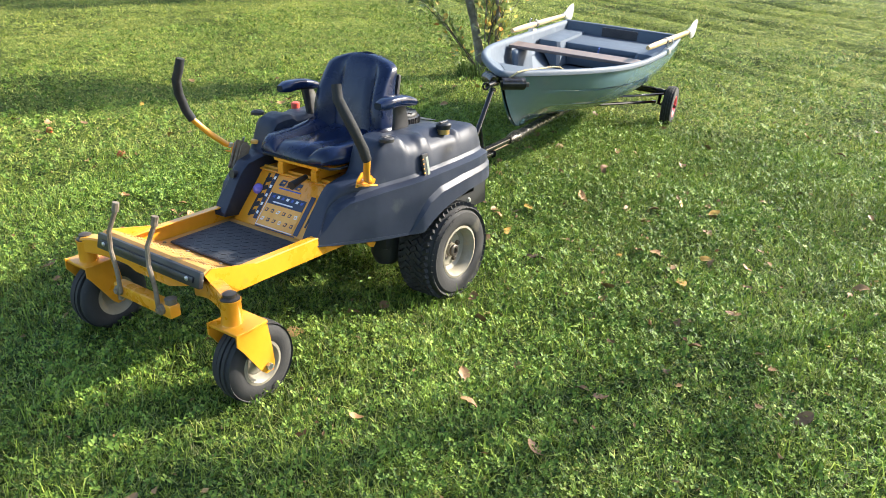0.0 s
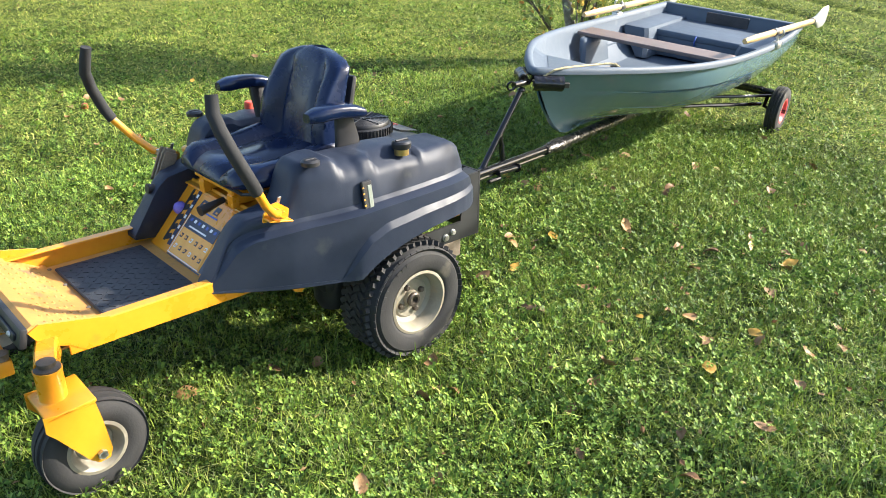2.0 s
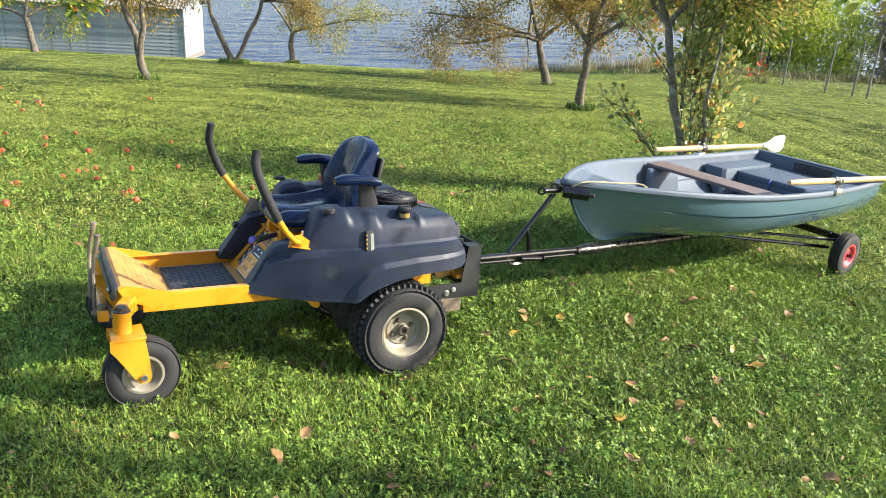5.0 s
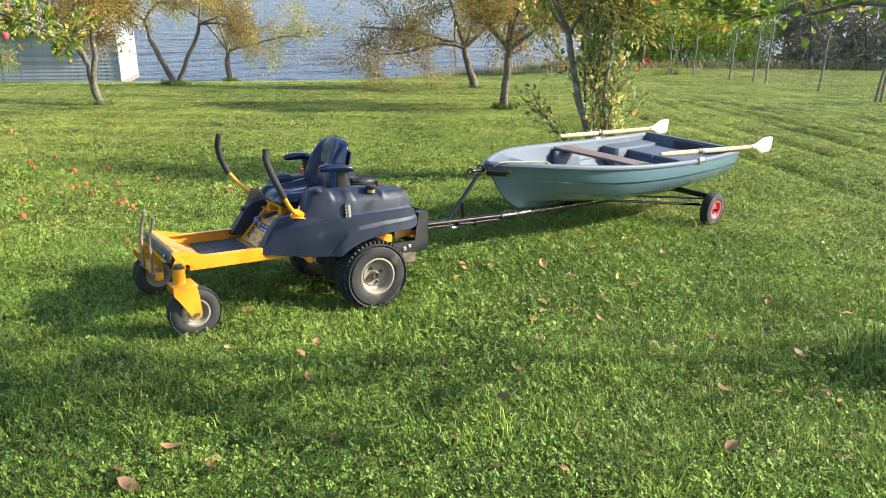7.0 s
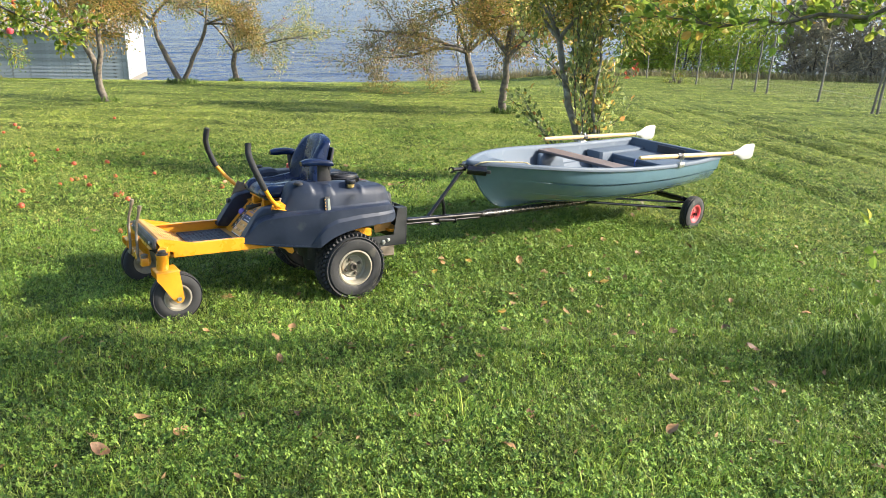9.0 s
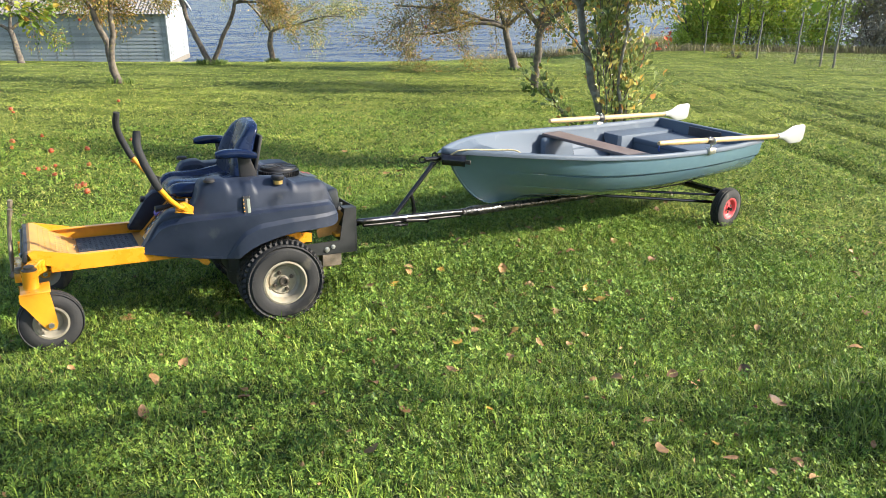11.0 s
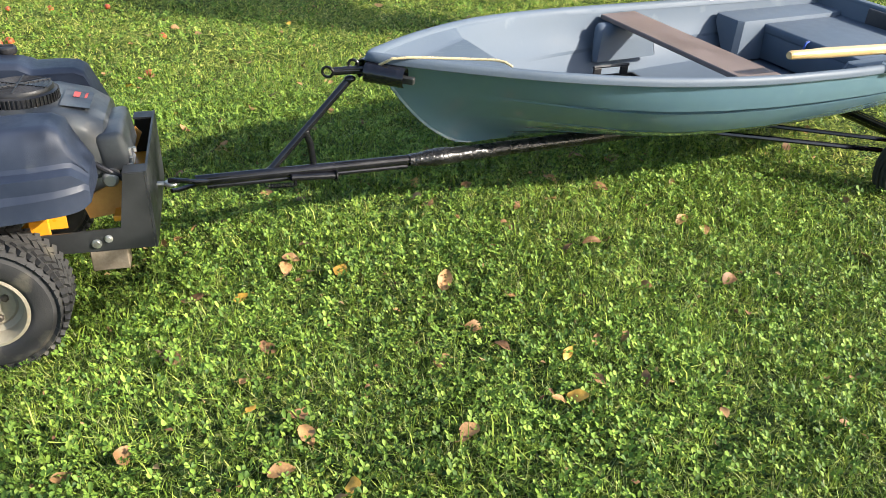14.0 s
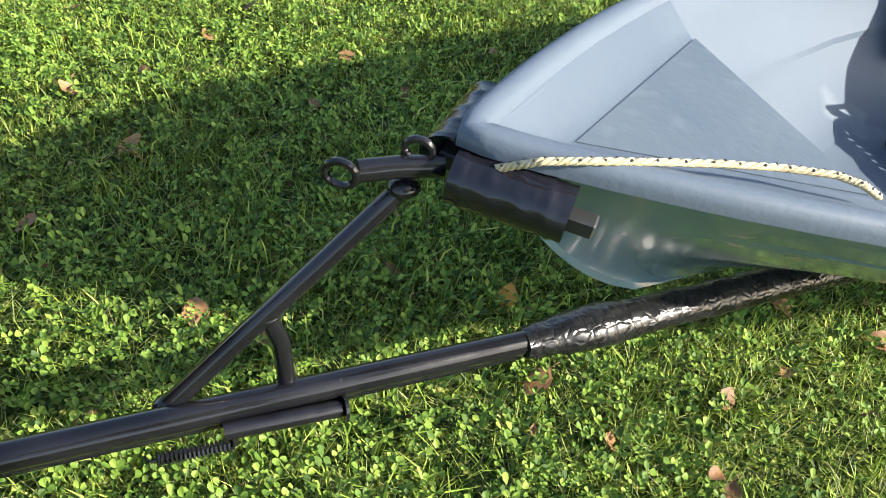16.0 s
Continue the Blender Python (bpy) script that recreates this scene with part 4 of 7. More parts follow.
    for k in range(5):
        box(b, (-0.355 + 0.012 * k, 0.70, 0.60 + 0.01 * (k % 2)), (0.004, 0.05, 0.12), Matrix.Rotation(radians(-25), 4, "X"), 0.001)
    part("lever_linkage", b, RUSTY, parent)


def engine(parent):
    b = bmesh.new()
    rings = []
    for y, zt, w in ((1.19, 0.62, 0.17), (1.21, 0.675, 0.20), (1.28, 0.695, 0.215), (1.42, 0.695, 0.215), (1.52, 0.672, 0.205), (1.58, 0.635, 0.19), (1.60, 0.56, 0.175)):
        rings.append([Vector((x, y, z)) for x, z in ((-w, 0.47), (-w, zt - 0.05), (-w + 0.02, zt - 0.015), (-w + 0.06, zt), (w - 0.06, zt), (w - 0.02, zt - 0.015), (w, zt - 0.05), (w, 0.47))])
    loft(b, rings)
    cowl = part("engine_cowl", b, ENGINE, parent, "dark grey engine cowl", smooth=40)
    c = Vector((0.035, 1.335, 0.692))
    b = bmesh.new()
    lathe(b, [(0.112, 0), (0.112, 0.03), (0.104, 0.036), (0.104, 0.044), (0.100, 0.05), (0.02, 0.05), (0, 0.05)], Matrix.Translation(c), 40)
    screen = part("air_screen", b, PLASTIC_BLACK, cowl, "round black ridged air intake screen")
    b = bmesh.new()
    for k in range(54):
        a = 2 * math.pi * k / 54
        box(b, c + Vector((0.114 * math.cos(a), 0.114 * math.sin(a), 0.017)), (0.005, 0.0045, 0.03), Matrix.Rotation(a, 4, "Z"))
    for k in range(6):
        a = 2 * math.pi * k / 6
        box(b, c + Vector((0.052 * math.cos(a), 0.052 * math.sin(a), 0.052)), (0.10, 0.004, 0.004), Matrix.Rotation(a, 4, "Z"))
    for r in (0.03, 0.045, 0.06, 0.075, 0.09):
        lathe(b, [(r, 0.05), (r + 0.003, 0.053), (r + 0.006, 0.05)], Matrix.Translation(c), 32)
    part("screen_ribs", b, PLASTIC_BLACK, screen, smooth=0)
    b = bmesh.new()
    box(b, (0.03, 1.50, 0.684), (0.17, 0.09, 0.002), Matrix.Rotation(radians(-11), 4, "X"), 0.0008)
    plate = part("cowl_plate", b, ENGINE, cowl)
    b = bmesh.new()
    box(b, (-0.01, 1.495, 0.6875), (0.055, 0.02, 0.0015), Matrix.Rotation(radians(-11), 4, "X"))
    box(b, (-0.01, 1.523, 0.682), (0.055, 0.008, 0.0015), Matrix.Rotation(radians(-11), 4, "X"))
    part("cowl_mark", b, DECAL_RED, plate, smooth=0)
    b = bmesh.new()
    box(b, (0.05, 1.60, 0.55), (0.30, 0.09, 0.13), Matrix.Rotation(radians(8), 4, "X"), 0.02, 3)
    part("rear_shroud", b, ENGINE, parent, smooth=40)
    b = bmesh.new()
    box(b, (0.0, 1.42, 0.43), (0.34, 0.30, 0.12), None, 0.02, 2)
    for k in range(7):
        box(b, (0.18, 1.36 + 0.025 * k, 0.44), (0.06, 0.006, 0.10))
    part("engine_block", b, ALLOY, parent)
    b = bmesh.new()
    lathe(b, [(0, -0.03), (0.026, -0.03), (0.026, 0.02), (0.018, 0.03), (0, 0.03)], Matrix.Translation((0.215, 1.585, 0.475)) @ ALONG_X, 16)
    lathe(b, [(0, -0.02), (0.013, -0.02), (0.013, 0.05), (0, 0.05)], Matrix.Translation((0.16, 1.64, 0.50)), 10)
    for x in (0.10, 0.19):
        lathe(b, [(0, 0.015), (0.008, 0.015), (0.008, 0), (0, 0)], Matrix.Translation((x, 1.655, 0.515)), 6)
    tube(b, [(0.09, 1.645, 0.50), (0.20, 1.645, 0.50)], 0.012, 10)
    part("carburettor", b, ALLOY, parent, "small alloy engine parts")
    b = bmesh.new()
    tube(b, [(0.19, 1.50, 0.53), (0.225, 1.55, 0.525), (0.235, 1.59, 0.50), (0.22, 1.62, 0.47)], 0.009, 8)
    part("fuel_hose", b, PLASTIC_BLACK, parent)
    b = bmesh.new()
    for s in (-1, 1):
        box(b, (s * 0.19, 1.06, 0.30), (0.20, 0.20, 0.17), None, 0.02, 2)
        lathe(b, [(0.05, -0.1), (0.07, -0.06), (0.07, 0.05), (0.04, 0.09)], Matrix.Translation((s * 0.23, 1.03, 0.24)), 16)
    box(b, (0, 1.2, 0.30), (0.6, 0.10, 0.10), None, 0.01)
    part("transmission", b, PLASTIC_BLACK, parent, "dirty black hydro transmission")
    b = bmesh.new()
    lathe(b, [(0.020, 0), (0.020, 0.026), (0.016, 0.03), (0, 0.03)], Matrix.Translation((-0.385, 1.10, 0.738)), 14)
    part("red_cap", b, DECAL_RED, parent, "small red cap behind the seat")


def rear_box(parent):
    b = bmesh.new()
    prism(b, [(-0.308, 0.256), (0.308, 0.256), (0.308, 0.524), (-0.308, 0.524)], 0.008, Matrix(((1, 0, 0, 0), (0, 0, -1, 1.704), (0, 1, 0, 0), (0, 0, 0, 1))))
    plate = part("rear_box", b, BLACK_PLATE, parent, "scratched black steel rear guard box", smooth=0)
    for s in (-1, 1):
        b = bmesh.new()
        prism(b, [(1.30, 0.262), (1.695, 0.258), (1.695, 0.520), (1.632, 0.520), (1.60, 0.335), (1.30, 0.330)], 0.008, Matrix(((0, 0, s, s * 0.300), (1, 0, 0, 0), (0, 1, 0, 0), (0, 0, 0, 1))))
        box(b, (s * 0.270, 1.663, 0.519), (0.07, 0.066, 0.007))
        box(b, (s * 0.270, 1.50, 0.266), (0.07, 0.38, 0.006))
        part("side_plate", b, BLACK_PLATE, plate, smooth=0)
    for s in (-1, 1):
        for y, z, r in ((1.52, 0.288, 0.016), (1.558, 0.302, 0.013)):
            b = bmesh.new()
            m = Matrix.Translation((s * 0.308, y, z)) @ (ALONG_X if s > 0 else Matrix.Rotation(radians(-90), 4, "Y"))
            lathe(b, [(r, 0), (r, 0.003), (r * 0.7, 0.004), (r * 0.7, 0.010), (0, 0.011)], m, 12)
            part("box_bolt", b, STEEL, plate)
    for s in (-1, 1):
        b = bmesh.new()
        box(b, (s * 0.265, 1.55, 0.222), (0.08, 0.115, 0.072), None, 0.003)
        part("tow_block", b, RUSTY, plate, "dull rusty steel block")
    b = bmesh.new()
    for s in (-1, 1):
        prism(b, [(1.29, 0.34), (1.44, 0.34), (1.44, 0.39), (1.40, 0.40), (1.34, 0.385)], 0.006, Matrix(((0, 0, s, s * 0.275), (1, 0, 0, 0), (0, 1, 0, 0), (0, 0, 0, 1))))
        box(b, (s * 0.290, 1.36, 0.355), (0.014, 0.06, 0.07), None, 0.003)
        box(b, (s * 0.34, 1.12, 0.44), (0.02, 0.36, 0.05), None, 0.004)
    box(b, (0, 1.63, 0.36), (0.58, 0.10, 0.02), None, 0.004)
    part("engine_frame", b, YELLOW, parent, "yellow rear engine frame")
    # eye bolt for the hitch
    b = bmesh.new()
    ring = [(0.013 + 0.022 * math.cos(a), 1.752 + 0.022 * math.sin(a), 0.355) for a in [2 * math.pi * k / 16 for k in range(16)]]
    tube(b, ring, 0.007, 8, closed=True)
    tube(b, [(0.013, 1.73, 0.355), (0.013, 1.700, 0.355)], 0.010, 8)
    part("hitch_eye", b, STEEL, plate, "bare steel hitch eye")


def castor(parent, s):
    b = bmesh.new()
    lathe(b, [(0.0, 0.0), (0.040, 0.0), (0.040, 0.005), (0.0355, 0.010), (0.0355, 0.088), (0.037, 0.092), (0.037, 0.098), (0, 0.098)], Matrix.Translation((s * 0.435, 0, 0.305)), 20)
    ob = part("castor_fork", b, YELLOW, parent, "chipped yellow castor fork")
    b = bmesh.new()
    lathe(b, [(0.034, 0), (0.034, 0.006), (0.024, 0.010), (0.024, 0.022), (0.014, 0.027), (0, 0.027)], Matrix.Translation((s * 0.435, 0, 0.402)), 16)
    part("castor_cap", b, NUT, ob)
    b = bmesh.new()
    box(b, (s * 0.445, 0.015, 0.309), (0.155, 0.13, 0.014), Matrix.Rotation(radians(5), 4, "X"), 0.005, 2)
    for side in (-1, 1):
        x0 = s * 0.445 + side * 0.074
        prism(b, [(-0.055, 0.314), (0.075, 0.305), (0.085, 0.24), (0.095, 0.15), (0.085, 0.125), (0.055, 0.122), (0.035, 0.14), (-0.035, 0.245), (-0.055, 0.27)], 0.007, Matrix(((0, 0, 1, x0 - 0.0035), (1, 0, 0, 0), (0, 1, 0, 0), (0, 0, 0, 1))))
    part("fork_plate", b, YELLOW, ob, smooth=30)
    b = bmesh.new()
    tube(b, [(s * 0.355, 0.065, 0.148), (s * 0.535, 0.065, 0.148)], 0.008, 8)
    for x in (0.36, 0.525):
        lathe(b, [(0.014, 0), (0.014, 0.010), (0, 0.010)], Matrix.Translation((s * x, 0.065, 0.148)) @ ALONG_X, 6)
    part("axle_bolt", b, STEEL, ob)
    wheel(parent, (s * 0.440, 0.066, 0.146), 0.151, 0.112, 0.076, RIM, tread="ribs", bolts=0, out=s, name="front_wheel")


def build_mower():
    mower = thing("zero_turn_mower", MOWER, "yellow and black zero-turn ride-on mower without cutting deck", "mower")
    mower_frame(mower)
    for s in (-1, 1):
        fender(mower, s, "fender")
        lever(mower, s)
        castor(mower, s)
        wheel(mower, (s * 0.412, 1.213, 0.189), 0.229, 0.200, 0.116, RIM, tread="blocks", bolts=4, out=s, name="rear_wheel")
    control_panel(mower)
    seat(mower)
    engine(mower)
    rear_box(mower)
    # fuel filler, gauge window and knob on the near fender; the like on the far one
    for s in (-1, 1):
        b = bmesh.new()
        lathe(b, [(0.026, 0), (0.026, 0.02), (0.022, 0.022), (0, 0.022)], Matrix.Translation((s * 0.400, 1.225, 0.715)), 18)
        neck = part("filler_neck", b, BRASS, mower, "brassy filler neck")
        b = bmesh.new()
        lathe(b, [(0.03, 0), (0.034, 0.006), (0.034, 0.02), (0.028, 0.026), (0, 0.028)], Matrix.Translation((s * 0.400, 1.225, 0.737)), 18)
        box(b, (s * 0.400, 1.225, 0.766), (0.010, 0.055, 0.007), None, 0.003)
        part("fuel_cap", b, PLASTIC_BLACK, neck, "black fuel cap")
        lean = Matrix.Rotation(radians(-10 * s), 4, "Y")
        b = bmesh.new()
        box(b, (s * 0.4475, 1.042, 0.602), (0.012, 0.040, 0.140), lean, 0.003)
        window = part("gauge_frame", b, PLASTIC_BLACK, mower, "dark fuel gauge recess")
        b = bmesh.new()
        box(b, (s * 0.4500, 1.050, 0.606), (0.010, 0.018, 0.104), lean, 0.002)
        part("gauge_window", b, TANK, window, "pale fuel level window")
        b = bmesh.new()
        for k in range(6):
            box(b, (s * (0.4605 - 0.0036 * k), 1.026, 0.556 + 0.0190 * k), (0.005, 0.006, 0.006))
        part("gauge_marks", b, DECAL_ORANGE, window, smooth=0)
        b = bmesh.new()
        lathe(b, [(0.03, 0), (0.03, 0.012), (0.022, 0.018), (0, 0.018)], Matrix.Translation((s * 0.385, 0.868, 0.751)), 16)
        box(b, (s * 0.385, 0.868, 0.769), (0.008, 0.040, 0.006), None, 0.002)
        part("fender_knob", b, PLASTIC_BLACK, mower, "black turn knob")
    return mower


build_mower()


# ---- trailer and rowing boat ----
ROLL = Matrix.Translation((0, 0, 0.3)) @ Matrix.Rotation(radians(4.3), 4, "Y") @ Matrix.Translation((0, 0, -0.3))
TRAILER = LAWN @ pose(-1.987, 3.573, 0, 0, 0, 7.97) @ ROLL      # x to the boat's near side, y to the stern
BOAT = TRAILER @ Matrix.Translation((-0.035, 0.735, 0)) @ Matrix.Rotation(radians(0.4), 4, "Z") @ Matrix.Translation((0, -0.735, 0))


def build_trailer():
    tr = thing("boat_trailer", TRAILER, "home-made black tubular boat trailer coupled to the mower", "trailer")
    b = bmesh.new()
    tube(b, [(0, 0.06, 0.352), (0, 0.9, 0.300), (0, 1.9, 0.262), (0, 3.22, 0.245)], 0.021, 14)
    part("tongue", b, BLACK_STEEL, tr, "long glossy black tongue tube")
    b = bmesh.new()
    tube(b, [(0.0, 0.10, 0.325), (0, 0.90, 0.274)], 0.013, 10)
    part("lower_tube", b, BLACK_STEEL, tr)
    # hook
    b = bmesh.new()
    tube(b, [(0.018, 0.10, 0.352), (0.03, 0.06, 0.362), (0.026, 0.02, 0.372), (0.012, -0.015, 0.374), (0.002, -0.03, 0.37)], 0.0095, 9)
    tube(b, [(-0.014, 0.10, 0.335), (-0.02, 0.05, 0.325), (-0.01, 0.0, 0.322), (0.004, -0.025, 0.33)], 0.0085, 9)
    part("hook", b, BLACK_STEEL, tr, "black forged tow hook")
    # bow prop with its strut
    b = bmesh.new()
    tube(b, [(-0.024, 0.345, 0.338), (-0.048, 0.675, 0.655)], 0.0150, 12)
    part("bow_prop", b, BLACK_STEEL, tr, "slanting black bow prop")
    b = bmesh.new()
    tube(b, [(-0.012, 0.51, 0.325), (-0.026, 0.503, 0.42), (-0.034, 0.487, 0.472)], 0.0135, 12)
    part("brace", b, BLACK_STEEL, tr)
    for p, s in (((-0.022, 0.345, 0.337), 0.026), ((-0.012, 0.51, 0.328), 0.024), ((-0.047, 0.672, 0.652), 0.024), ((-0.034, 0.488, 0.47), 0.02)):
        b = bmesh.new()
        bmesh.ops.create_icosphere(b, subdivisions=2, radius=s, matrix=Matrix.Translation(p) @ Matrix.Diagonal((0.85, 1, 0.55, 1)))
        part("weld", b, BLACK_STEEL, tr)
    # kick stand under the tongue
    b = bmesh.new()
    tube(b, [(0.030, 0.405, 0.319), (0.030, 0.578, 0.298)], 0.014, 12)
    box(b, (0.034, 0.420, 0.300), (0.012, 0.010, 0.030), None, 0.002)
    lathe(b, [(0, 0), (0.023, 0), (0.023, 0.005), (0, 0.005)], Matrix.Translation((0.030, 0.580, 0.297)) @ Matrix.Rotation(radians(-97), 4, "X"), 16)
    stand = part("kick_stand", b, BLACK_STEEL, tr, "folded black kick stand")
    b = bmesh.new()
    tube(b, [(0.036 + 0.0085 * math.cos(k * 0.9), 0.315 + 0.00085 * k, 0.302 - 0.0001 * k + 0.0085 * math.sin(k * 0.9)) for k in range(120)], 0.0022, 5)
    tube(b, [(0.036, 0.30, 0.318), (0.036, 0.305, 0.302), (0.036, 0.315, 0.302)], 0.0022, 5)
    part("spring", b, BLACK_STEEL, stand)
    # tape-wrapped keel rest
    b = bmesh.new()
    rings = []
    random.seed(5)
    for i in range(120):
        t = i / 119
        y = 0.905 + 1.45 * t
        r0 = 0.033 * (0.80 + 0.20 * min(1, t / 0.06)) + 0.006 * math.exp(-((t - 0.10) / 0.05) ** 2)
        row = []
        for k in range(22):
            a = 2 * math.pi * k / 22
            w = noise.noise(Vector((math.cos(a) * 2.2, math.sin(a) * 2.2, y * 34))) + 0.6 * noise.noise(Vector((math.cos(a) * 4, math.sin(a) * 4, y * 70)))
            rr = r0 + 0.0042 * w * (1.0 - 0.5 * t)
            row.append(Vector((rr * math.cos(a) * 1.05, y, 0.296 - 0.05 * t + rr * math.sin(a) * 0.9)))
        rings.append(row)
    loft(b, rings)
    part("wrapped_rest", b, WRAP, tr, "tongue wrapped in wrinkled shiny black tape", smooth=60)
    # bow rest: two taped half pipes in a V round the stem, with a lashing pin
    for sd in (1, -1):
        d = Vector((sd * 0.67, 0.74, -0.02)).normalized()
        up = Vector((0, 0, 1))
        side = d.cross(up).normalized()
        up = side.cross(d)
        p0 = Vector((-0.036, 0.712, 0.683))
        b = bmesh.new()
        rings = []
        for i in range(26):
            t = i / 25
            p = p0 + d * (0.020 + 0.155 * t)
            row = []
            for k in range(19):
                a = radians((-70 if sd > 0 else -10) + 260 * k / 18)
                rr = 0.0375 + 0.0015 * (abs(math.sin(t * 13 + 0.4 * a)) ** 12) + 0.0022 * noise.noise(Vector((a * 3, t * 22, sd)))
                row.append(p + side * math.cos(a) * rr + up * math.sin(a) * rr)
            for k in range(18, -1, -1):
                a = radians((-70 if sd > 0 else -10) + 260 * k / 18)
                row.append(p + side * math.cos(a) * 0.0345 + up * math.sin(a) * 0.0345)
            rings.append(row)
        loft(b, rings)
        roller = part("bow_rest", b, TAPE, tr, "half-pipe bow rest wrapped in black tape", smooth=50)
        b = bmesh.new()
        box(b, p0 + d * 0.118 - up * 0.006, (0.026, 0.026, 0.185), d.to_track_quat("Z", "Y").to_matrix().to_4x4(), 0.003)
        part("rest_core", b, BLACK_PLATE, roller)
    b = bmesh.new()
    tube(b, [(-0.056, 0.61, 0.684), (-0.052, 0.66, 0.684), (-0.04, 0.72, 0.684)], 0.0155, 12)
    part("lashing_pin", b, BLACK_STEEL, tr, "black lashing pin")
    for pts in ([(-0.056 + 0.012 * math.cos(a), 0.588 + 0.017 * math.cos(a), 0.684 + 0.019 * math.sin(a)) for a in [2 * math.pi * k / 16 for k in range(16)]], [(-0.053 + 0.010 * math.cos(a), 0.688 + 0.015 * math.cos(a), 0.706 + 0.016 * math.sin(a)) for a in [2 * math.pi * k / 14 for k in range(14)]]):
        b = bmesh.new()
        tube(b, pts, 0.0055, 8, closed=True)
        part("lashing_ring", b, BLACK_STEEL, tr, "small welded ring")
    # axle frame
    b = bmesh.new()
    tube(b, [(-0.56, 3.30, 0.262), (0.56, 3.30, 0.262)], 0.026, 12)
    box(b, (0, 3.30, 0.275), (0.9, 0.07, 0.022), None, 0.005)
    part("axle_beam", b, BLACK_STEEL, tr, "black axle beam under the hull")
    for s in (-1, 1):
        b = bmesh.new()
        box(b, (s * 0.13, 3.12, 0.275), (0.05, 0.5, 0.04), Matrix.Rotation(radians(1.5), 4, "X") @ Matrix.Rotation(radians(-6 * s), 4, "Z"), 0.006, 2)
        part("bunk", b, BLACK_PLATE, tr, "black padded bunk under the hull")
        b = bmesh.new()
        tube(b, [(s * 0.03, 2.30, 0.25), (s * 0.46, 3.27, 0.175)], 0.013, 8)
        part("diagonal_stay", b, BLACK_STEEL, tr)
        b = bmesh.new()
        tube(b, [(s * 0.03, 2.62, 0.25), (s * 0.52, 3.27, 0.25)], 0.011, 8)
        part("diagonal_stay", b, BLACK_STEEL, tr)
        b = bmesh.new()
        tube(b, [(s * 0.49, 3.31, 0.262), (s * 0.49, 3.275, 0.162), (s * 0.53, 3.27, 0.158), (s * 0.64, 3.27, 0.158)], 0.014, 9)
        part("stub_axle", b, BLACK_STEEL, tr)
        wheel(tr, (s * 0.585, 3.27, 0.162), 0.168, 0.092, 0.084, RED, tread="ribs", bolts=4, out=s, name="trailer_wheel")
    return tr


build_trailer()

GUNWALE = [(0.0, 0.742, 0.004, 0.745), (0.03, 0.777, 0.033, 0.744), (0.07, 0.837, 0.077, 0.741), (0.13, 0.943, 0.147, 0.738), (0.20, 1.11, 0.243, 0.731), (0.30, 1.40, 0.382, 0.716), (0.42, 1.81, 0.492, 0.690),
           (0.55, 2.28, 0.55, 0.667), (0.70, 2.84, 0.572, 0.652), (0.85, 3.38, 0.562, 0.650), (1.0, 3.85, 0.53, 0.660)]


def gunwale_at(s):
    return side_station(s, GUNWALE)[1:]


def smooth_gunwale(s):
    e = 0.035
    a, b, c = (gunwale_at(min(1, max(0, s + d))) for d in (-e, 0, e))
    w = 1.0 if 0.05 < s < 0.95 else 0.0
    return [q + w * ((p + q + r) / 3 - q) for p, q, r in zip(a, b, c)]


def hull_point(s, v, inset=0.0):
    """The hull's near half: s runs from stem to transom, v from keel to gunwale."""
    yg, xg, zg = smooth_gunwale(s)
    yk = 1.205 + (3.80 - 1.205) * s
    zk = 0.314 - 0.022 * float(smooth_step(0, 0.25, s)) + 0.022 * float(smooth_step(0.5, 1, s))
    fill = 0.25 + 0.75 * float(smooth_step(0.0, 0.45, s))
    x = xg * ((1 - fill) * v ** 1.05 + fill * math.sin(v * math.pi / 2) ** 0.64)
    z = zk + (zg - zk) * ((1 - fill) * v + fill * (1 - math.cos(v * math.pi / 2)) ** 1.08)
    y = yk + (yg - yk) * (v ** (0.66 + 0.26 * float(smooth_step(0.03, 0.3, s))))
    lap = float(smooth_step(0.10, 0.42, s))
    if not inset:
        for at, until in ((0.33, 0.53), (0.53, 0.77), (0.77, 1.0)):
            if at < v <= until:
                x += lap * 0.012 * (1 - (v - at) / (until - at)) * (0.5 if at < 0.4 else 1.0)
            if at - 0.036 < v <= at:
                x -= lap * 0.015 * min(1.0, (v - at + 0.036) / 0.012)
    return Vector((max(0.0, x - inset), y, z))


def half_width(y, z, inset=0.03):
    """How far the inside of the hull reaches at this place."""
    s = min(1.0, max(0.0, (y - 0.95) / 2.88))
    best = 0.0
    for k in range(41):
        p = hull_point(s, k / 40, inset)
        if p.z <= z:
            best = p.x
    return best


LAPS = [0, 0.06, 0.13, 0.21, 0.294, 0.306, 0.3299, 0.3301, 0.39, 0.45, 0.494, 0.506, 0.5299, 0.5301, 0.60, 0.68, 0.734, 0.746, 0.7699, 0.7701, 0.81, 0.86, 0.93, 1.0]
STATIONS = [0, 0.008, 0.02, 0.04, 0.065, 0.10, 0.14, 0.18, 0.22, 0.27, 0.33, 0.40, 0.48, 0.56, 0.64, 0.72, 0.80, 0.88, 0.94, 1.0]


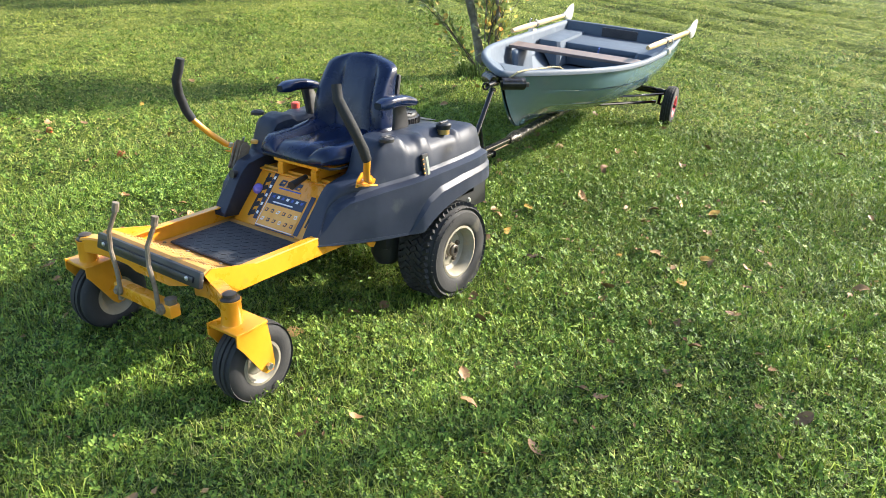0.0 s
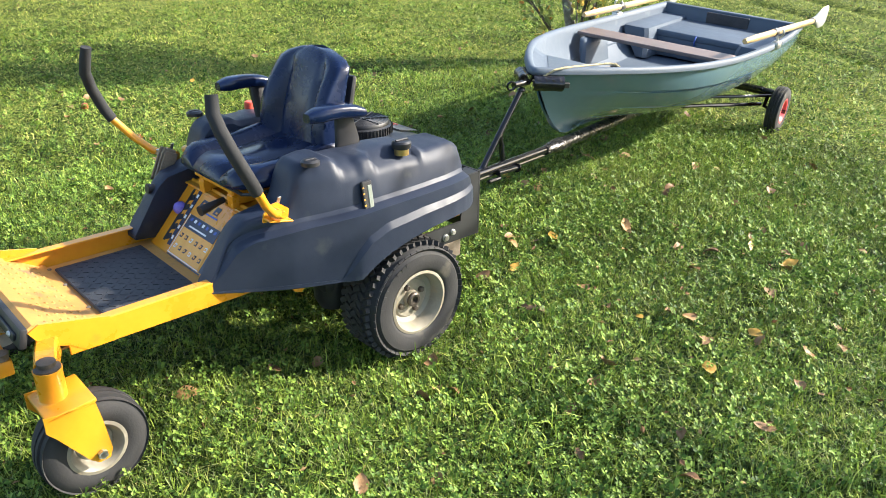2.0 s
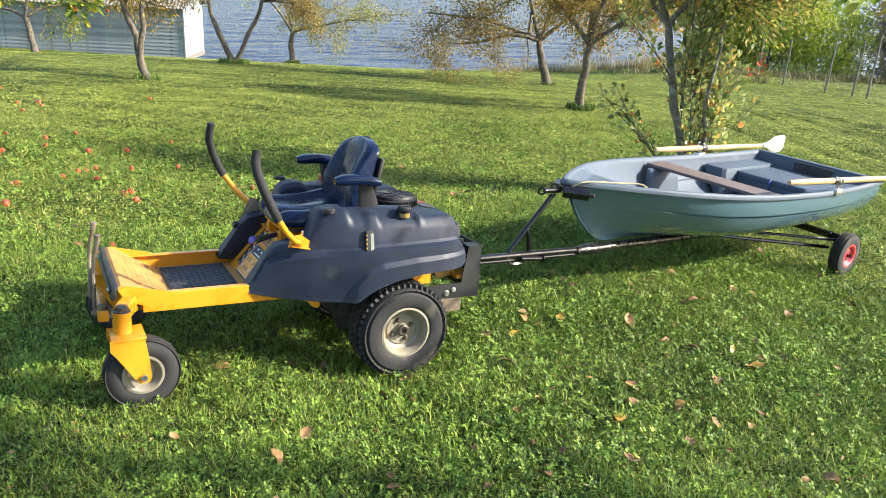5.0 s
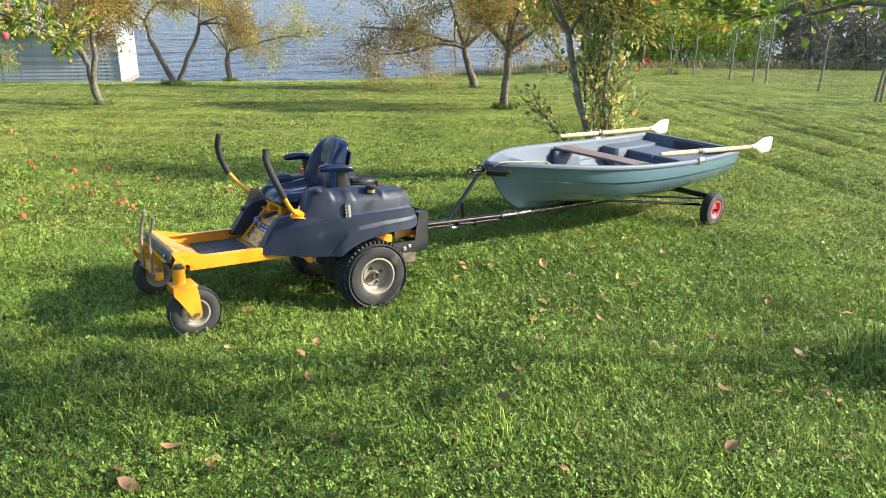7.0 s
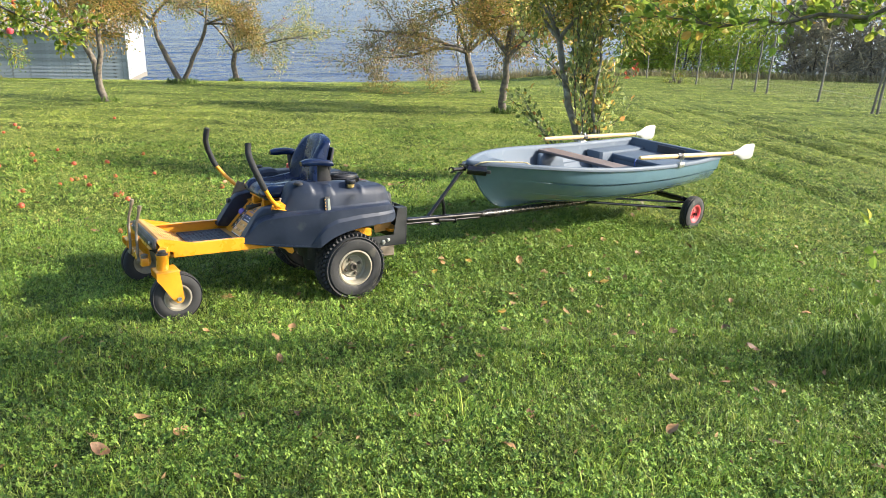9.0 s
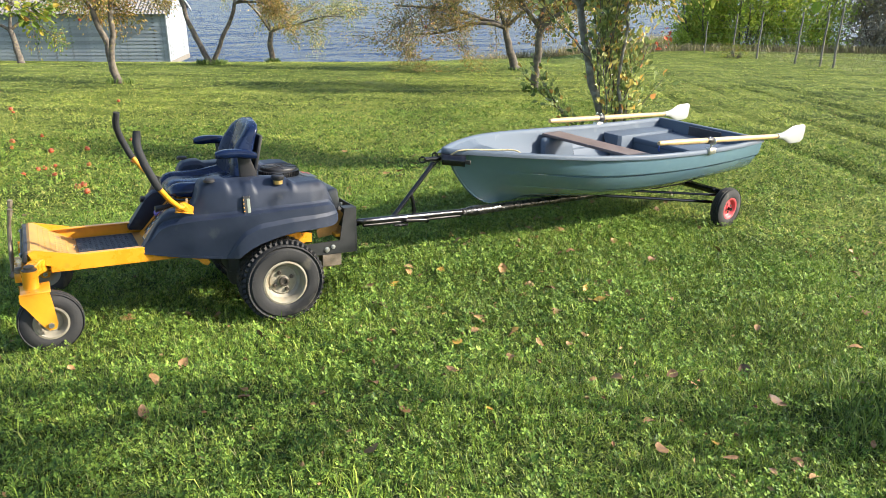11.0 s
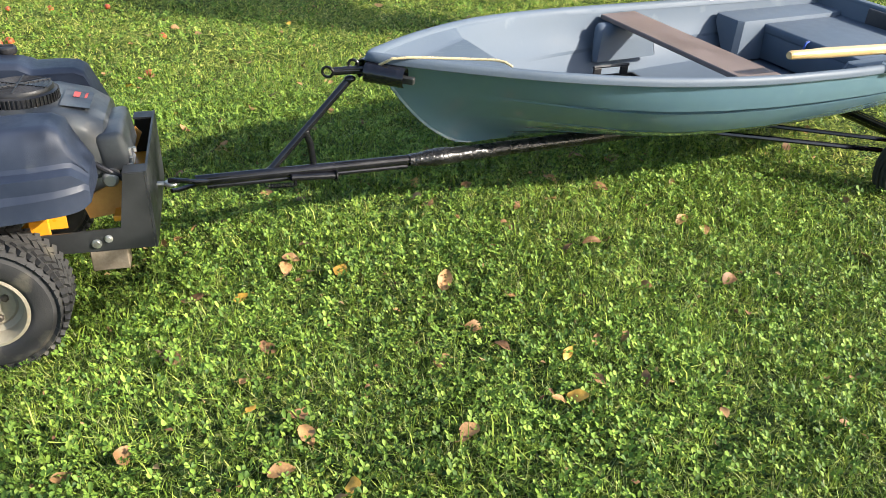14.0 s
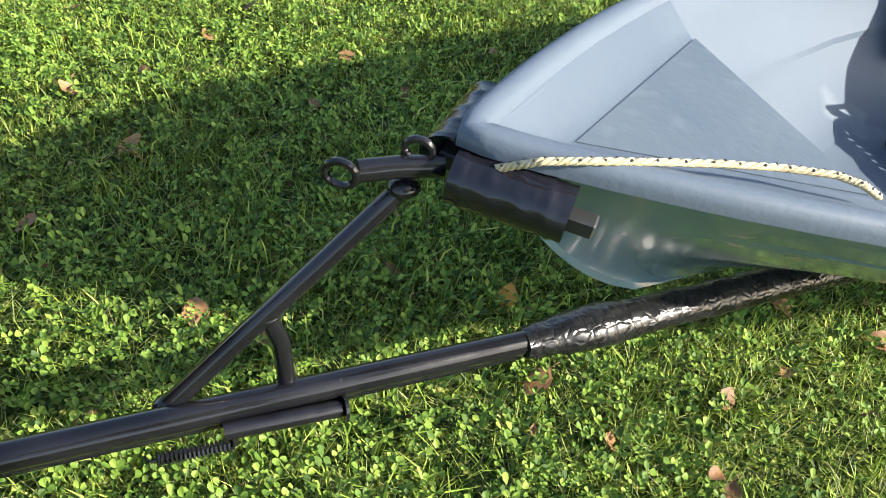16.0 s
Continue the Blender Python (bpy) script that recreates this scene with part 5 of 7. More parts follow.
def build_boat():
    boat = thing("rowing_boat", BOAT, "small grey-teal fibreglass rowing boat with pale blue inside, on a trailer", "boat")
    b = bmesh.new()
    rows = []
    for s in STATIONS:
        half = [hull_point(s, v) for v in LAPS]
        if s == 0:
            half = [Vector((0.012 * (1 if v > 0 else 0), p.y, p.z)) for v, p in zip(LAPS, half)]
        rows.append([Vector((-p.x, p.y, p.z)) for p in half[:0:-1]] + half)
    loft(b, rows, closed=False, caps=False)
    # transom
    b.verts.ensure_lookup_table()
    n = len(rows[0])
    b.faces.new(b.verts[len(b.verts) - n:])
    bmesh.ops.triangulate(b, faces=[f for f in b.faces if len(f.verts) > 4])
    # keel strip
    box(b, (0, 2.6, 0.296), (0.040, 1.3, 0.02), None, 0.006)
    hull = part("hull", b, HULL, boat, "glossy grey-teal lapped hull with scuffs", smooth=26)
    # inner liner with a flat sole
    b = bmesh.new()
    rows = []
    vs = [0.0, 0.2, 0.34, 0.44, 0.52, 0.60, 0.66, 0.69, 0.71, 0.76, 0.83, 0.90, 0.96, 1.0]
    for s in [0.012, 0.03, 0.055, 0.085, 0.12, 0.16, 0.20, 0.25, 0.32, 0.40, 0.48, 0.56, 0.64, 0.72, 0.80, 0.88, 0.94, 0.985]:
        half = []
        for v in vs:
            p = hull_point(s, v, 0.024 if s > 0.02 else 0.006)
            ledge = -0.008 * float(smooth_step(0.66, 0.69, v)) + 0.008 * float(smooth_step(0.69, 0.76, v))
            p.x += ledge
            p.z = max(p.z + 0.01, 0.372) if v < 0.99 else p.z - 0.004
            half.append(p)
        rows.append([Vector((-p.x, p.y, p.z)) for p in half[:0:-1]] + half)
    loft(b, rows, closed=False, caps=False)
    b.verts.ensure_lookup_table()
    n = len(rows[0])
    b.faces.new(b.verts[len(b.verts) - n:])
    bmesh.ops.triangulate(b, faces=[f for f in b.faces if len(f.verts) > 4])
    part("inner_liner", b, DECK, boat, "pale blue-grey inner moulding with faint dirt", smooth=24)
    # gunwale flange all round
    b = bmesh.new()
    ss = [i / 60 for i in range(61)]
    line = [Vector(((smooth_gunwale(s)[1]), smooth_gunwale(s)[0], smooth_gunwale(s)[2])) for s in ss]
    loop = [Vector((-p.x, p.y, p.z)) for p in line[:0:-1]] + line
    sect = [(-0.030, -0.022), (-0.026, -0.004), (-0.018, 0.006), (-0.006, 0.010), (0.004, 0.010), (0.012, 0.004), (0.0155, -0.008), (0.0155, -0.022), (0.010, -0.025), (0.006, -0.014), (-0.006, -0.014)]
    rings = []
    for i, p in enumerate(loop):
        a, c = loop[max(0, i - 1)], loop[min(len(loop) - 1, i + 1)]
        d = (c - a).normalized()
        out = d.cross(Vector((0, 0, 1))).normalized()
        wide = 1.0
        q = p.copy()
        rings.append([q + out * (u * (wide if u < 0 else 1)) + Vector((0, 0, w)) for u, w in sect])
    loft(b, rings)
    part("gunwale", b, RIMGEL, boat, "rounded pale blue gunwale rim", smooth=60)
    # transom rim and board
    b = bmesh.new()
    box(b, (0, 3.845, 0.655), (1.07, 0.06, 0.03), None, 0.010, 3)
    part("transom_rim", b, DECK, boat)
    b = bmesh.new()
    box(b, (0, 3.80, 0.60), (0.33, 0.02, 0.105), Matrix.Rotation(radians(4), 4, "X"), 0.004)
    part("motor_pad", b, DARKPAD, boat, "dark brown motor pad on the transom")
    # bow deck: steep sides that sweep down from the rim to a flat rough triangle
    b = bmesh.new()
    rows = []
    for s in (0.035, 0.05, 0.07, 0.085, 0.10, 0.115, 0.13, 0.16, 0.19, 0.22, 0.252):
        yg, xg, zg = smooth_gunwale(s)
        xr = max(0.012, xg - 0.020)
        flat = min(max(0.003, 0.206 * (yg - 0.912) / 0.355), xr * 0.86)
        z = 0.735 - 0.045 * float(smooth_step(0.02, 0.11, s))
        half = [Vector((flat, yg, z)), Vector((flat + (xr - flat) * 0.30, yg, z + (zg - z) * 0.22)), Vector((flat + (xr - flat) * 0.65, yg, z + (zg - z) * 0.60)), Vector((xr, yg, zg - 0.003))]
        rows.append([Vector((-p.x, p.y, p.z)) for p in half[::-1]] + [Vector((0, yg, z))] + half)
    last = rows[-1]
    rows.append([p + Vector((0, 0.006, -0.008)) for p in last])
    for k, z in enumerate((0.62, 0.52, 0.40)):
        w = half_width(last[0].y + 0.02, z, 0.02) / abs(last[0].x)
        rows.append([Vector((p.x * min(w, 0.98), p.y + 0.012 + 0.012 * (k + 1), z)) for p in last])
    skin = loft(b, rows, closed=False, caps=False)
    for i in range(4, 11):
        for k in (3, 5):
            edge = b.edges.get((skin[i][k], skin[i + 1][k]))
            if edge:
                edge.smooth = False
    deck = part("bow_deck", b, RIMGEL, boat, "smooth pale blue bow moulding round a sunk deck", smooth=40)
    b = bmesh.new()
    prism(b, [(0.0, 0.914), (0.203, 1.266), (-0.203, 1.266)], 0.0025, Matrix.Translation((0, 0, 0.6895)))
    part("deck_panel", b, DECK_ROUGH, deck, "rough triangular panel", smooth=0)
    # side blocks that carry the thwart, stern bench
    for s in (-1, 1):
        b = bmesh.new()
        rings = []
        foot = next(k for k in range(60) if half_width(2.1, 0.375 + 0.004 * k) > 0.372) * 0.004 + 0.375
        for z, grow in ((foot, 0.04), (0.54, 0.024), (0.605, 0.012), (0.622, 0.0), (0.626, -0.012)):
            y0, y1 = 2.14 - grow, 2.46 + grow
            xo = half_width(2.1, z)
            xi = 0.40 - grow * 0.9
            rings.append([Vector((s * x, y, z)) for x, y in ((xi + 0.02, y0), (xi, y0 + 0.02), (xi, y1 - 0.02), (xi + 0.02, y1), (xo, y1), (xo, y0))])
        loft(b, rings)
        part("thwart_block", b, DECK, boat, smooth=40)
        b = bmesh.new()
        rings = []
        for z, grow in ((0.385, 0.03), (0.55, 0.012), (0.590, 0.0), (0.594, -0.012)):
            y0, y1 = 3.02 - grow, 3.80
            xo = half_width(3.6, z)
            xi = min(0.33 - grow, xo - 0.02)
            rings.append([Vector((s * x, y, z)) for x, y in ((xi + 0.025, y0), (xi, y0 + 0.025), (xi, y1), (xo, y1), (xo, y0))])
        loft(b, rings)
        part("stern_locker", b, DECK, boat, smooth=40)
    b = bmesh.new()
    box(b, (0, 3.50, 0.545), (0.70, 0.62, 0.05), None, 0.014, 3)
    box(b, (0, 3.21, 0.46), (0.68, 0.03, 0.15), None, 0.008, 2)
    part("stern_seat", b, DECK, boat, "pale blue moulded stern seat")
    b = bmesh.new()
    tube(b, [(-0.02, 3.185, 0.50), (-0.02, 3.165, 0.52), (-0.02, 3.17, 0.555), (-0.02, 3.19, 0.565)], 0.006, 8)
    part("seat_hook", b, DECAL_BLUE, boat)
    b = bmesh.new()
    box(b, (0, 2.305, 0.640), (0.98, 0.215, 0.022), None, 0.004)
    part("thwart_board", b, THWART, boat, "brown phenolic plywood thwart")
    # rowlocks
    for s in (-1, 1):
        b = bmesh.new()
        box(b, (s * 0.575, 3.0, 0.648), (0.05, 0.09, 0.05), None, 0.008, 2)
        box(b, (s * 0.555, 3.0, 0.61), (0.02, 0.05, 0.09), None, 0.005)
        tube(b, [(s * 0.575, 3.0, 0.62), (s * 0.575, 3.0, 0.70)], 0.009, 10)
        tube(b, [(s * 0.575 + 0.03 * math.cos(a), 3.0, 0.728 + 0.03 * math.sin(a)) for a in [radians(130 + 280 * k / 14) for k in range(15)]], 0.0075, 9)
        part("rowlock", b, STEEL, boat, "grey rowlock clamped on the gunwale")
    return boat


build_boat()


def build_oar(name, grip, tip, group):
    """An oar from its grip to its blade's end, in the boat's measures."""
    g, t = Vector(grip), Vector(tip)
    d = (t - g)
    length = d.length
    m = Matrix.Translation(g) @ d.to_track_quat("Y", "Z").to_matrix().to_4x4()
    oar = thing("oar", BOAT @ m, "varnished pine oar with a white plastic blade resting in its rowlock", "oar", group)
    b = bmesh.new()
    shaft = length - 0.48
    tube(b, [(0, 0, 0), (0, 0.012, 0), (0, 0.12, 0), (0, 0.19, 0), (0, shaft * 0.6, 0), (0, shaft, 0), (0, shaft + 0.10, 0)], [0.014, 0.0185, 0.0195, 0.0225, 0.0225, 0.0205, 0.017], 16)
    part("shaft", b, OARWOOD, oar, "pale varnished pine shaft", smooth=50)
    b = bmesh.new()
    rings = []
    for k in range(12):
        u = k / 11
        y = shaft + 0.02 + (length - shaft - 0.02) * u
        w = 0.024 + 0.056 * float(smooth_step(0.1, 0.6, u)) - 0.02 * float(smooth_step(0.93, 1.0, u))
        h = 0.024 * (1 - u) ** 1.3 + 0.004
        rings.append([Vector((h * math.sin(a), y, 0.02 * u * u + w * math.cos(a))) for a in [2 * math.pi * j / 16 for j in range(16)]])
    loft(b, rings)
    part("blade", b, OARBLADE, oar, "white plastic spoon blade", smooth=60)
    b = bmesh.new()
    at = (3.0 - g.y) / (d.y / length)
    lathe(b, [(0.0235, -0.04), (0.027, -0.035), (0.027, 0.035), (0.0235, 0.04)], Matrix.Translation((0, at, 0)) @ Matrix.Rotation(radians(-90), 4, "X"), 18)
    part("collar", b, PLASTIC_BLACK, oar, "dark grey collar")
    return oar


build_oar("oar", (0.535, 2.36, 0.752), (0.575, 4.47, 0.66), "pair of oars")
build_oar("oar", (-0.505, 2.29, 0.742), (-0.66, 4.50, 0.652), "pair of oars")


def build_crate():
    crate = thing("plastic_crate", BOAT @ pose(0.005, 2.03, 0.376, 0, 0, -4), "black plastic slatted crate standing in the boat", "crate")
    L, W, H = 0.33, 0.25, 0.092

    def wall(c, along, length):
        b = bmesh.new()
        n = 13
        for k in range(n):
            u = -length / 2 + length * (k + 0.5) / n
            box(b, Vector(c) + Vector(along) * u + Vector((0, 0, H * 0.40)), (0.008 if along[0] == 0 else length / n * 0.42, 0.008 if along[0] else length / n * 0.42, H * 0.76))
        for z, h in ((0.008, 0.016), (H * 0.42, 0.010), (H * 0.72, 0.012), (H - 0.012, 0.024)):
            box(b, Vector(c) + Vector((0, 0, z)), (0.012 if along[0] == 0 else length, 0.012 if along[0] else length, h))
        return part("slatted_side", b, CRATEP, crate, smooth=0)

    wall((0, -W / 2, 0), (1, 0, 0), L)
    wall((0, W / 2, 0), (1, 0, 0), L)
    for s in (-1, 1):
        wall((s * L / 2, 0, 0), (0, 1, 0), W)
        b = bmesh.new()
        for y in (-0.075, 0.075):
            box(b, (s * L / 2, y, H + 0.014), (0.012, 0.045, 0.045), None, 0.004)
        box(b, (s * L / 2, 0, H + 0.042), (0.016, 0.205, 0.014), None, 0.006)
        part("crate_handle", b, CRATEP, crate)
    for k in range(12):
        b = bmesh.new()
        box(b, (-L / 2 + L * (k + 0.5) / 12, 0, 0.005), (0.014, W, 0.008))
        part("floor_slat", b, CRATEP, crate, smooth=0)
    for k in range(8):
        b = bmesh.new()
        box(b, (0, -W / 2 + W * (k + 0.5) / 8, 0.005), (L, 0.012, 0.0075))
        part("floor_slat", b, CRATEP, crate, smooth=0)
    return crate


build_crate()


def build_rope():
    rope = thing("mooring_rope", BOAT, "cream rope with dark flecks tied at the bow", "rope")
    pts = [Vector(p) for p in ((0.006, 0.742, 0.690), (0.030, 0.752, 0.700), (0.058, 0.768, 0.722), (0.086, 0.80, 0.748), (0.108, 0.86, 0.754), (0.124, 0.94, 0.750), (0.142, 1.03, 0.744), (0.166, 1.11, 0.741), (0.198, 1.175, 0.742), (0.222, 1.205, 0.738), (0.236, 1.232, 0.722))]
    fine = []
    for a, c in zip(pts, pts[1:]):
        fine += [a.lerp(c, k / 14) for k in range(14)]
    for ph in range(3):
        b = bmesh.new()
        strand = []
        for i, p in enumerate(fine):
            d = (fine[min(i + 1, len(fine) - 1)] - fine[max(0, i - 1)]).normalized()
            s = d.cross(Vector((0, 0, 1))).normalized()
            u = s.cross(d)
            a = i * 0.85 + ph * 2.094
            strand.append(p + (s * math.cos(a) + u * math.sin(a)) * 0.0028)
        tube(b, strand, 0.0030, 6)
        part("strand", b, ROPE_PALE, rope, smooth=60)
    b = bmesh.new()
    for i in range(4, len(fine) - 2, 3):
        p = fine[i]
        d = (fine[i + 1] - fine[i - 1]).normalized()
        s = d.cross(Vector((0, 0, 1))).normalized()
        u = s.cross(d)
        a = radians(60 + 70 * (i % 2))
        bmesh.ops.create_icosphere(b, subdivisions=1, radius=0.0022, matrix=Matrix.Translation(p + (s * math.cos(a) + u * math.sin(a)) * 0.0048))
    part("flecks", b, ROPE_DARK, rope)
    b = bmesh.new()
    for k in range(3):
        tube(b, [(0.030 + 0.014 * math.cos(a) + 0.004 * k, 0.765 + 0.018 * math.sin(a) * (0.5 + 0.3 * k), 0.700 + 0.013 * math.sin(a + k)) for a in [2 * math.pi * j / 14 for j in range(14)]], 0.0045, 6, closed=True)
    part("knot", b, ROPE_PALE, rope, smooth=60)


build_rope()


# ---- shed by the water ----
def build_shed():
    a = np.array((-33.4, 9.48))
    yaw = math.degrees(math.atan2(0.865, 0.503))
    base = lawn_point(*a)
    m = Matrix.Translation((base.x, base.y, base.z - 0.12)) @ pose(0, 0, 0, 0, 0, yaw + 1.5)   # x along the front towards the corner, y to the back
    shed = thing("boat_shed", m, "old white board shed with a grey corrugated roof by the lake", "shed")
    L, D, E, R = 8.8, 3.1, 2.22, 3.05
    b = bmesh.new()
    prism(b, [(0, 0), (D, 0), (D, E), (D / 2, R), (0, E)], L, Matrix(((0, 0, 1, -L), (1, 0, 0, 0), (0, 1, 0, 0), (0, 0, 0, 1))))
    part("wall", b, SHEDPAINT, shed, smooth=0)
    me = {}

    def board(length, place, turn):
        key = round(length, 2)
        if key not in me:
            b = bmesh.new()
            prism(b, [(0.0, 0.0), (-0.026, 0.0), (-0.026, 0.010), (-0.008, 0.158), (0.0, 0.158)], length, Matrix(((0, 0, 1, 0), (1, 0, 0, 0), (0, 1, 0, 0), (0, 0, 0, 1))))
            ob = part("board", b, SHEDPAINT, shed, smooth=0)
            me[key] = ob.data
        else:
            ob = new("board", me[key])
            ob.parent = shed
        ob.matrix_local = Matrix.Translation(place) @ turn

    n = 14
    for k in range(n):
        z = 0.10 + k * (E - 0.12) / n
        board(L, (-L, -0.003, z), Matrix())
    k = 0
    z = 0.10
    while z < R - 0.2:
        inset = 0.0 if z + 0.15 < E else (z + 0.15 - E) / (R - E) * D / 2
        board(round(D - 2 * inset, 2), (0.003, inset, z), Matrix.Rotation(radians(90), 4, "Z"))
        z += (E - 0.12) / n
    b = bmesh.new()
    box(b, (0.02, -0.02, E / 2), (0.07, 0.07, E), None, 0.006)
    part("corner_board", b, SHEDPAINT, shed)
    b = bmesh.new()
    box(b, (-L / 2, 0.0, 0.03), (L + 0.04, 0.10, 0.20), None, 0.01)
    box(b, (0.0, D / 2, 0.03), (0.10, D, 0.20), None, 0.01)
    part("plinth", b, POSTWOOD, shed)
    for side in (0, 1):
        b = bmesh.new()
        n = 62
        rows = []
        for up in (0, 1):
            row = []
            for k in range(n * 2 + 1):
                x = -L - 0.25 + (L + 0.5) * k / (n * 2)
                y = -0.30 + up * (D / 2 + 0.30)
                z = E + 0.04 - 0.30 * (R - E) / (D / 2) + up * ((R - E) + 0.30 * (R - E) / (D / 2)) + (0.022 if k % 2 else -0.022)
                row.append(Vector((x, y if side == 0 else D - y, z)))
            rows.append(row)
        loft(b, rows, closed=False, caps=False)
        part("roof_sheet", b, ROOFING, shed, "grey corrugated roof sheet", smooth=0)
    b = bmesh.new()
    for side in (0, 1):
        y0, y1 = (-0.3, D / 2) if side == 0 else (D + 0.3, D / 2)
        z0 = E - 0.30 * (R - E) / (D / 2)
        v = [b.verts.new((x, y, z)) for x in (0.20, 0.24) for y, z in ((y0, z0 - 0.08), (y0, z0 + 0.05), (y1, R + 0.05), (y1, R - 0.08))]
        b.faces.new(v[:4])
        b.faces.new(v[4:])
        for i in range(4):
            b.faces.new((v[i], v[(i + 1) % 4], v[4 + (i + 1) % 4], v[4 + i]))
    part("barge_board", b, SHEDPAINT, shed, smooth=0)


build_shed()


# ---- fence ----
def build_fence():
    spots = [(-23.4, 30.9, 0.02, 1.5), (-20.6, 29.4, 0.06, 1.8), (-18.2, 27.9, 0.07, 1.85), (-15.0, 25.8, 0.06, 1.8), (-13.5, 24.95, 0.06, 1.8), (-12.75, 24.5, 0.06, 2.0), (-9.65, 22.3, 0.06, 1.85), (-6.7, 19.5, 0.20, 1.6), (-6.5, 19.35, 0.12, 1.5), (-3.0, 17.0, 0.03, 1.8)]
    for x, y, lean, h in spots:
        p = lawn_point(x, y, -0.1)
        m = Matrix.Translation(p) @ Matrix.Rotation(lean, 4, Vector((0.55, 0.83, 0)))
        post = thing("fence_post", m, "thin weathered grey wooden fence post", "post", "fence posts along the field")
        b = bmesh.new()
        n = 7
        tube(b, [(0.012 * math.sin(k * 1.7 + x), 0.012 * math.cos(k * 2.1 + y), h * k / n) for k in range(n + 1)], [0.034 - 0.008 * k / n for k in range(n + 1)], 8)
        part("pole", b, POSTWOOD, post)
    wire = thing("fence_wire", Matrix(), "thin grey wire strung between fence posts", "wire")
    b = bmesh.new()
    for z in (0.35, 0.75, 1.15):
        tube(b, [lawn_point(x, y, z) + Vector((0, 0, 0.0)) for x, y, _, _ in spots], 0.0022, 4)
    part("strands", b, STEEL, wire)


build_fence()


# ---- trees ----
def branch(bm, p, d, length, r, depth, rnd, tips, droop=0.0, n=6, sides=7, wiggle=0.16, kids=4):
    """One limb with its twigs; the ends of the twigs go into tips."""
    pts, rs = [p.copy()], [r]
    q, e = p.copy(), d.normalized()
    for i in range(n):
        e = (e + Vector((rnd.uniform(-1, 1), rnd.uniform(-1, 1), rnd.uniform(-0.8, 0.8) - droop)) * wiggle).normalized()
        q = q + e * (length / n)
        pts.append(q.copy())
        rs.append(r * (1 - 0.72 * (i + 1) / n))
        if depth <= 1:
            tips.append((q.copy(), e.copy()))
    tube(bm, pts, rs, sides if depth > 1 else 4, caps=False)
    if depth > 0:
        for k in range(kids):
            i = min(n, max(1, int(n * (0.30 + 0.70 * (k + rnd.random()) / kids))))
            side = Vector((rnd.uniform(-1, 1), rnd.uniform(-1, 1), rnd.uniform(-0.5, 0.8))).normalized()
            f = (e * 0.45 + side * 0.9).normalized()
            branch(bm, pts[i], f, length * rnd.uniform(0.42, 0.66), rs[i] * 0.62, depth - 1, rnd, tips, droop, max(3, n - 1), sides - 1, wiggle * 1.2, kids)


def leaf_soup(name, centres, dirs, size, material, parent, seed, bend=0.25, ratio=0.52, fine=False):
    """Small folded leaves at the given places; fine ones have a rounder outline."""
    g = np.random.default_rng(seed)
    n = len(centres)
    d = dirs + g.normal(0, 0.55, (n, 3))
    d /= np.linalg.norm(d, axis=1, keepdims=True)
    up = g.normal(0, 1, (n, 3)) + np.array((0, 0, 0.9))
    s = np.cross(d, up)
    s /= np.linalg.norm(s, axis=1, keepdims=True) + 1e-9
    u = np.cross(s, d)
    k = (size * g.uniform(0.6, 1.25, n))[:, None]
    v = np.stack([centres, centres + d * k * 0.45 + s * k * ratio / 2 + u * k * bend * 0.4, centres + d * k - u * k * bend * 0.35, centres + d * k * 0.45 - s * k * ratio / 2 + u * k * bend * 0.4], 1)
    if fine:
        mid = centres + d * k * 0.5
        rim = [(0.0, 0.0), (0.22, 0.40), (0.55, 0.48), (0.84, 0.26), (1.0, 0.0), (0.84, -0.26), (0.55, -0.48), (0.22, -0.40)]
        v = np.stack([mid] + [centres + d * k * a + s * k * ratio * w + u * k * (abs(w) * bend - (a - 0.5) ** 2 * bend) for a, w in rim], 1)
        return soup(name, v, [(0, j, j % 8 + 1) for j in range(1, 9)], material, parent)
    return soup(name, v, [(0, 1, 2), (0, 2, 3)], material, parent)


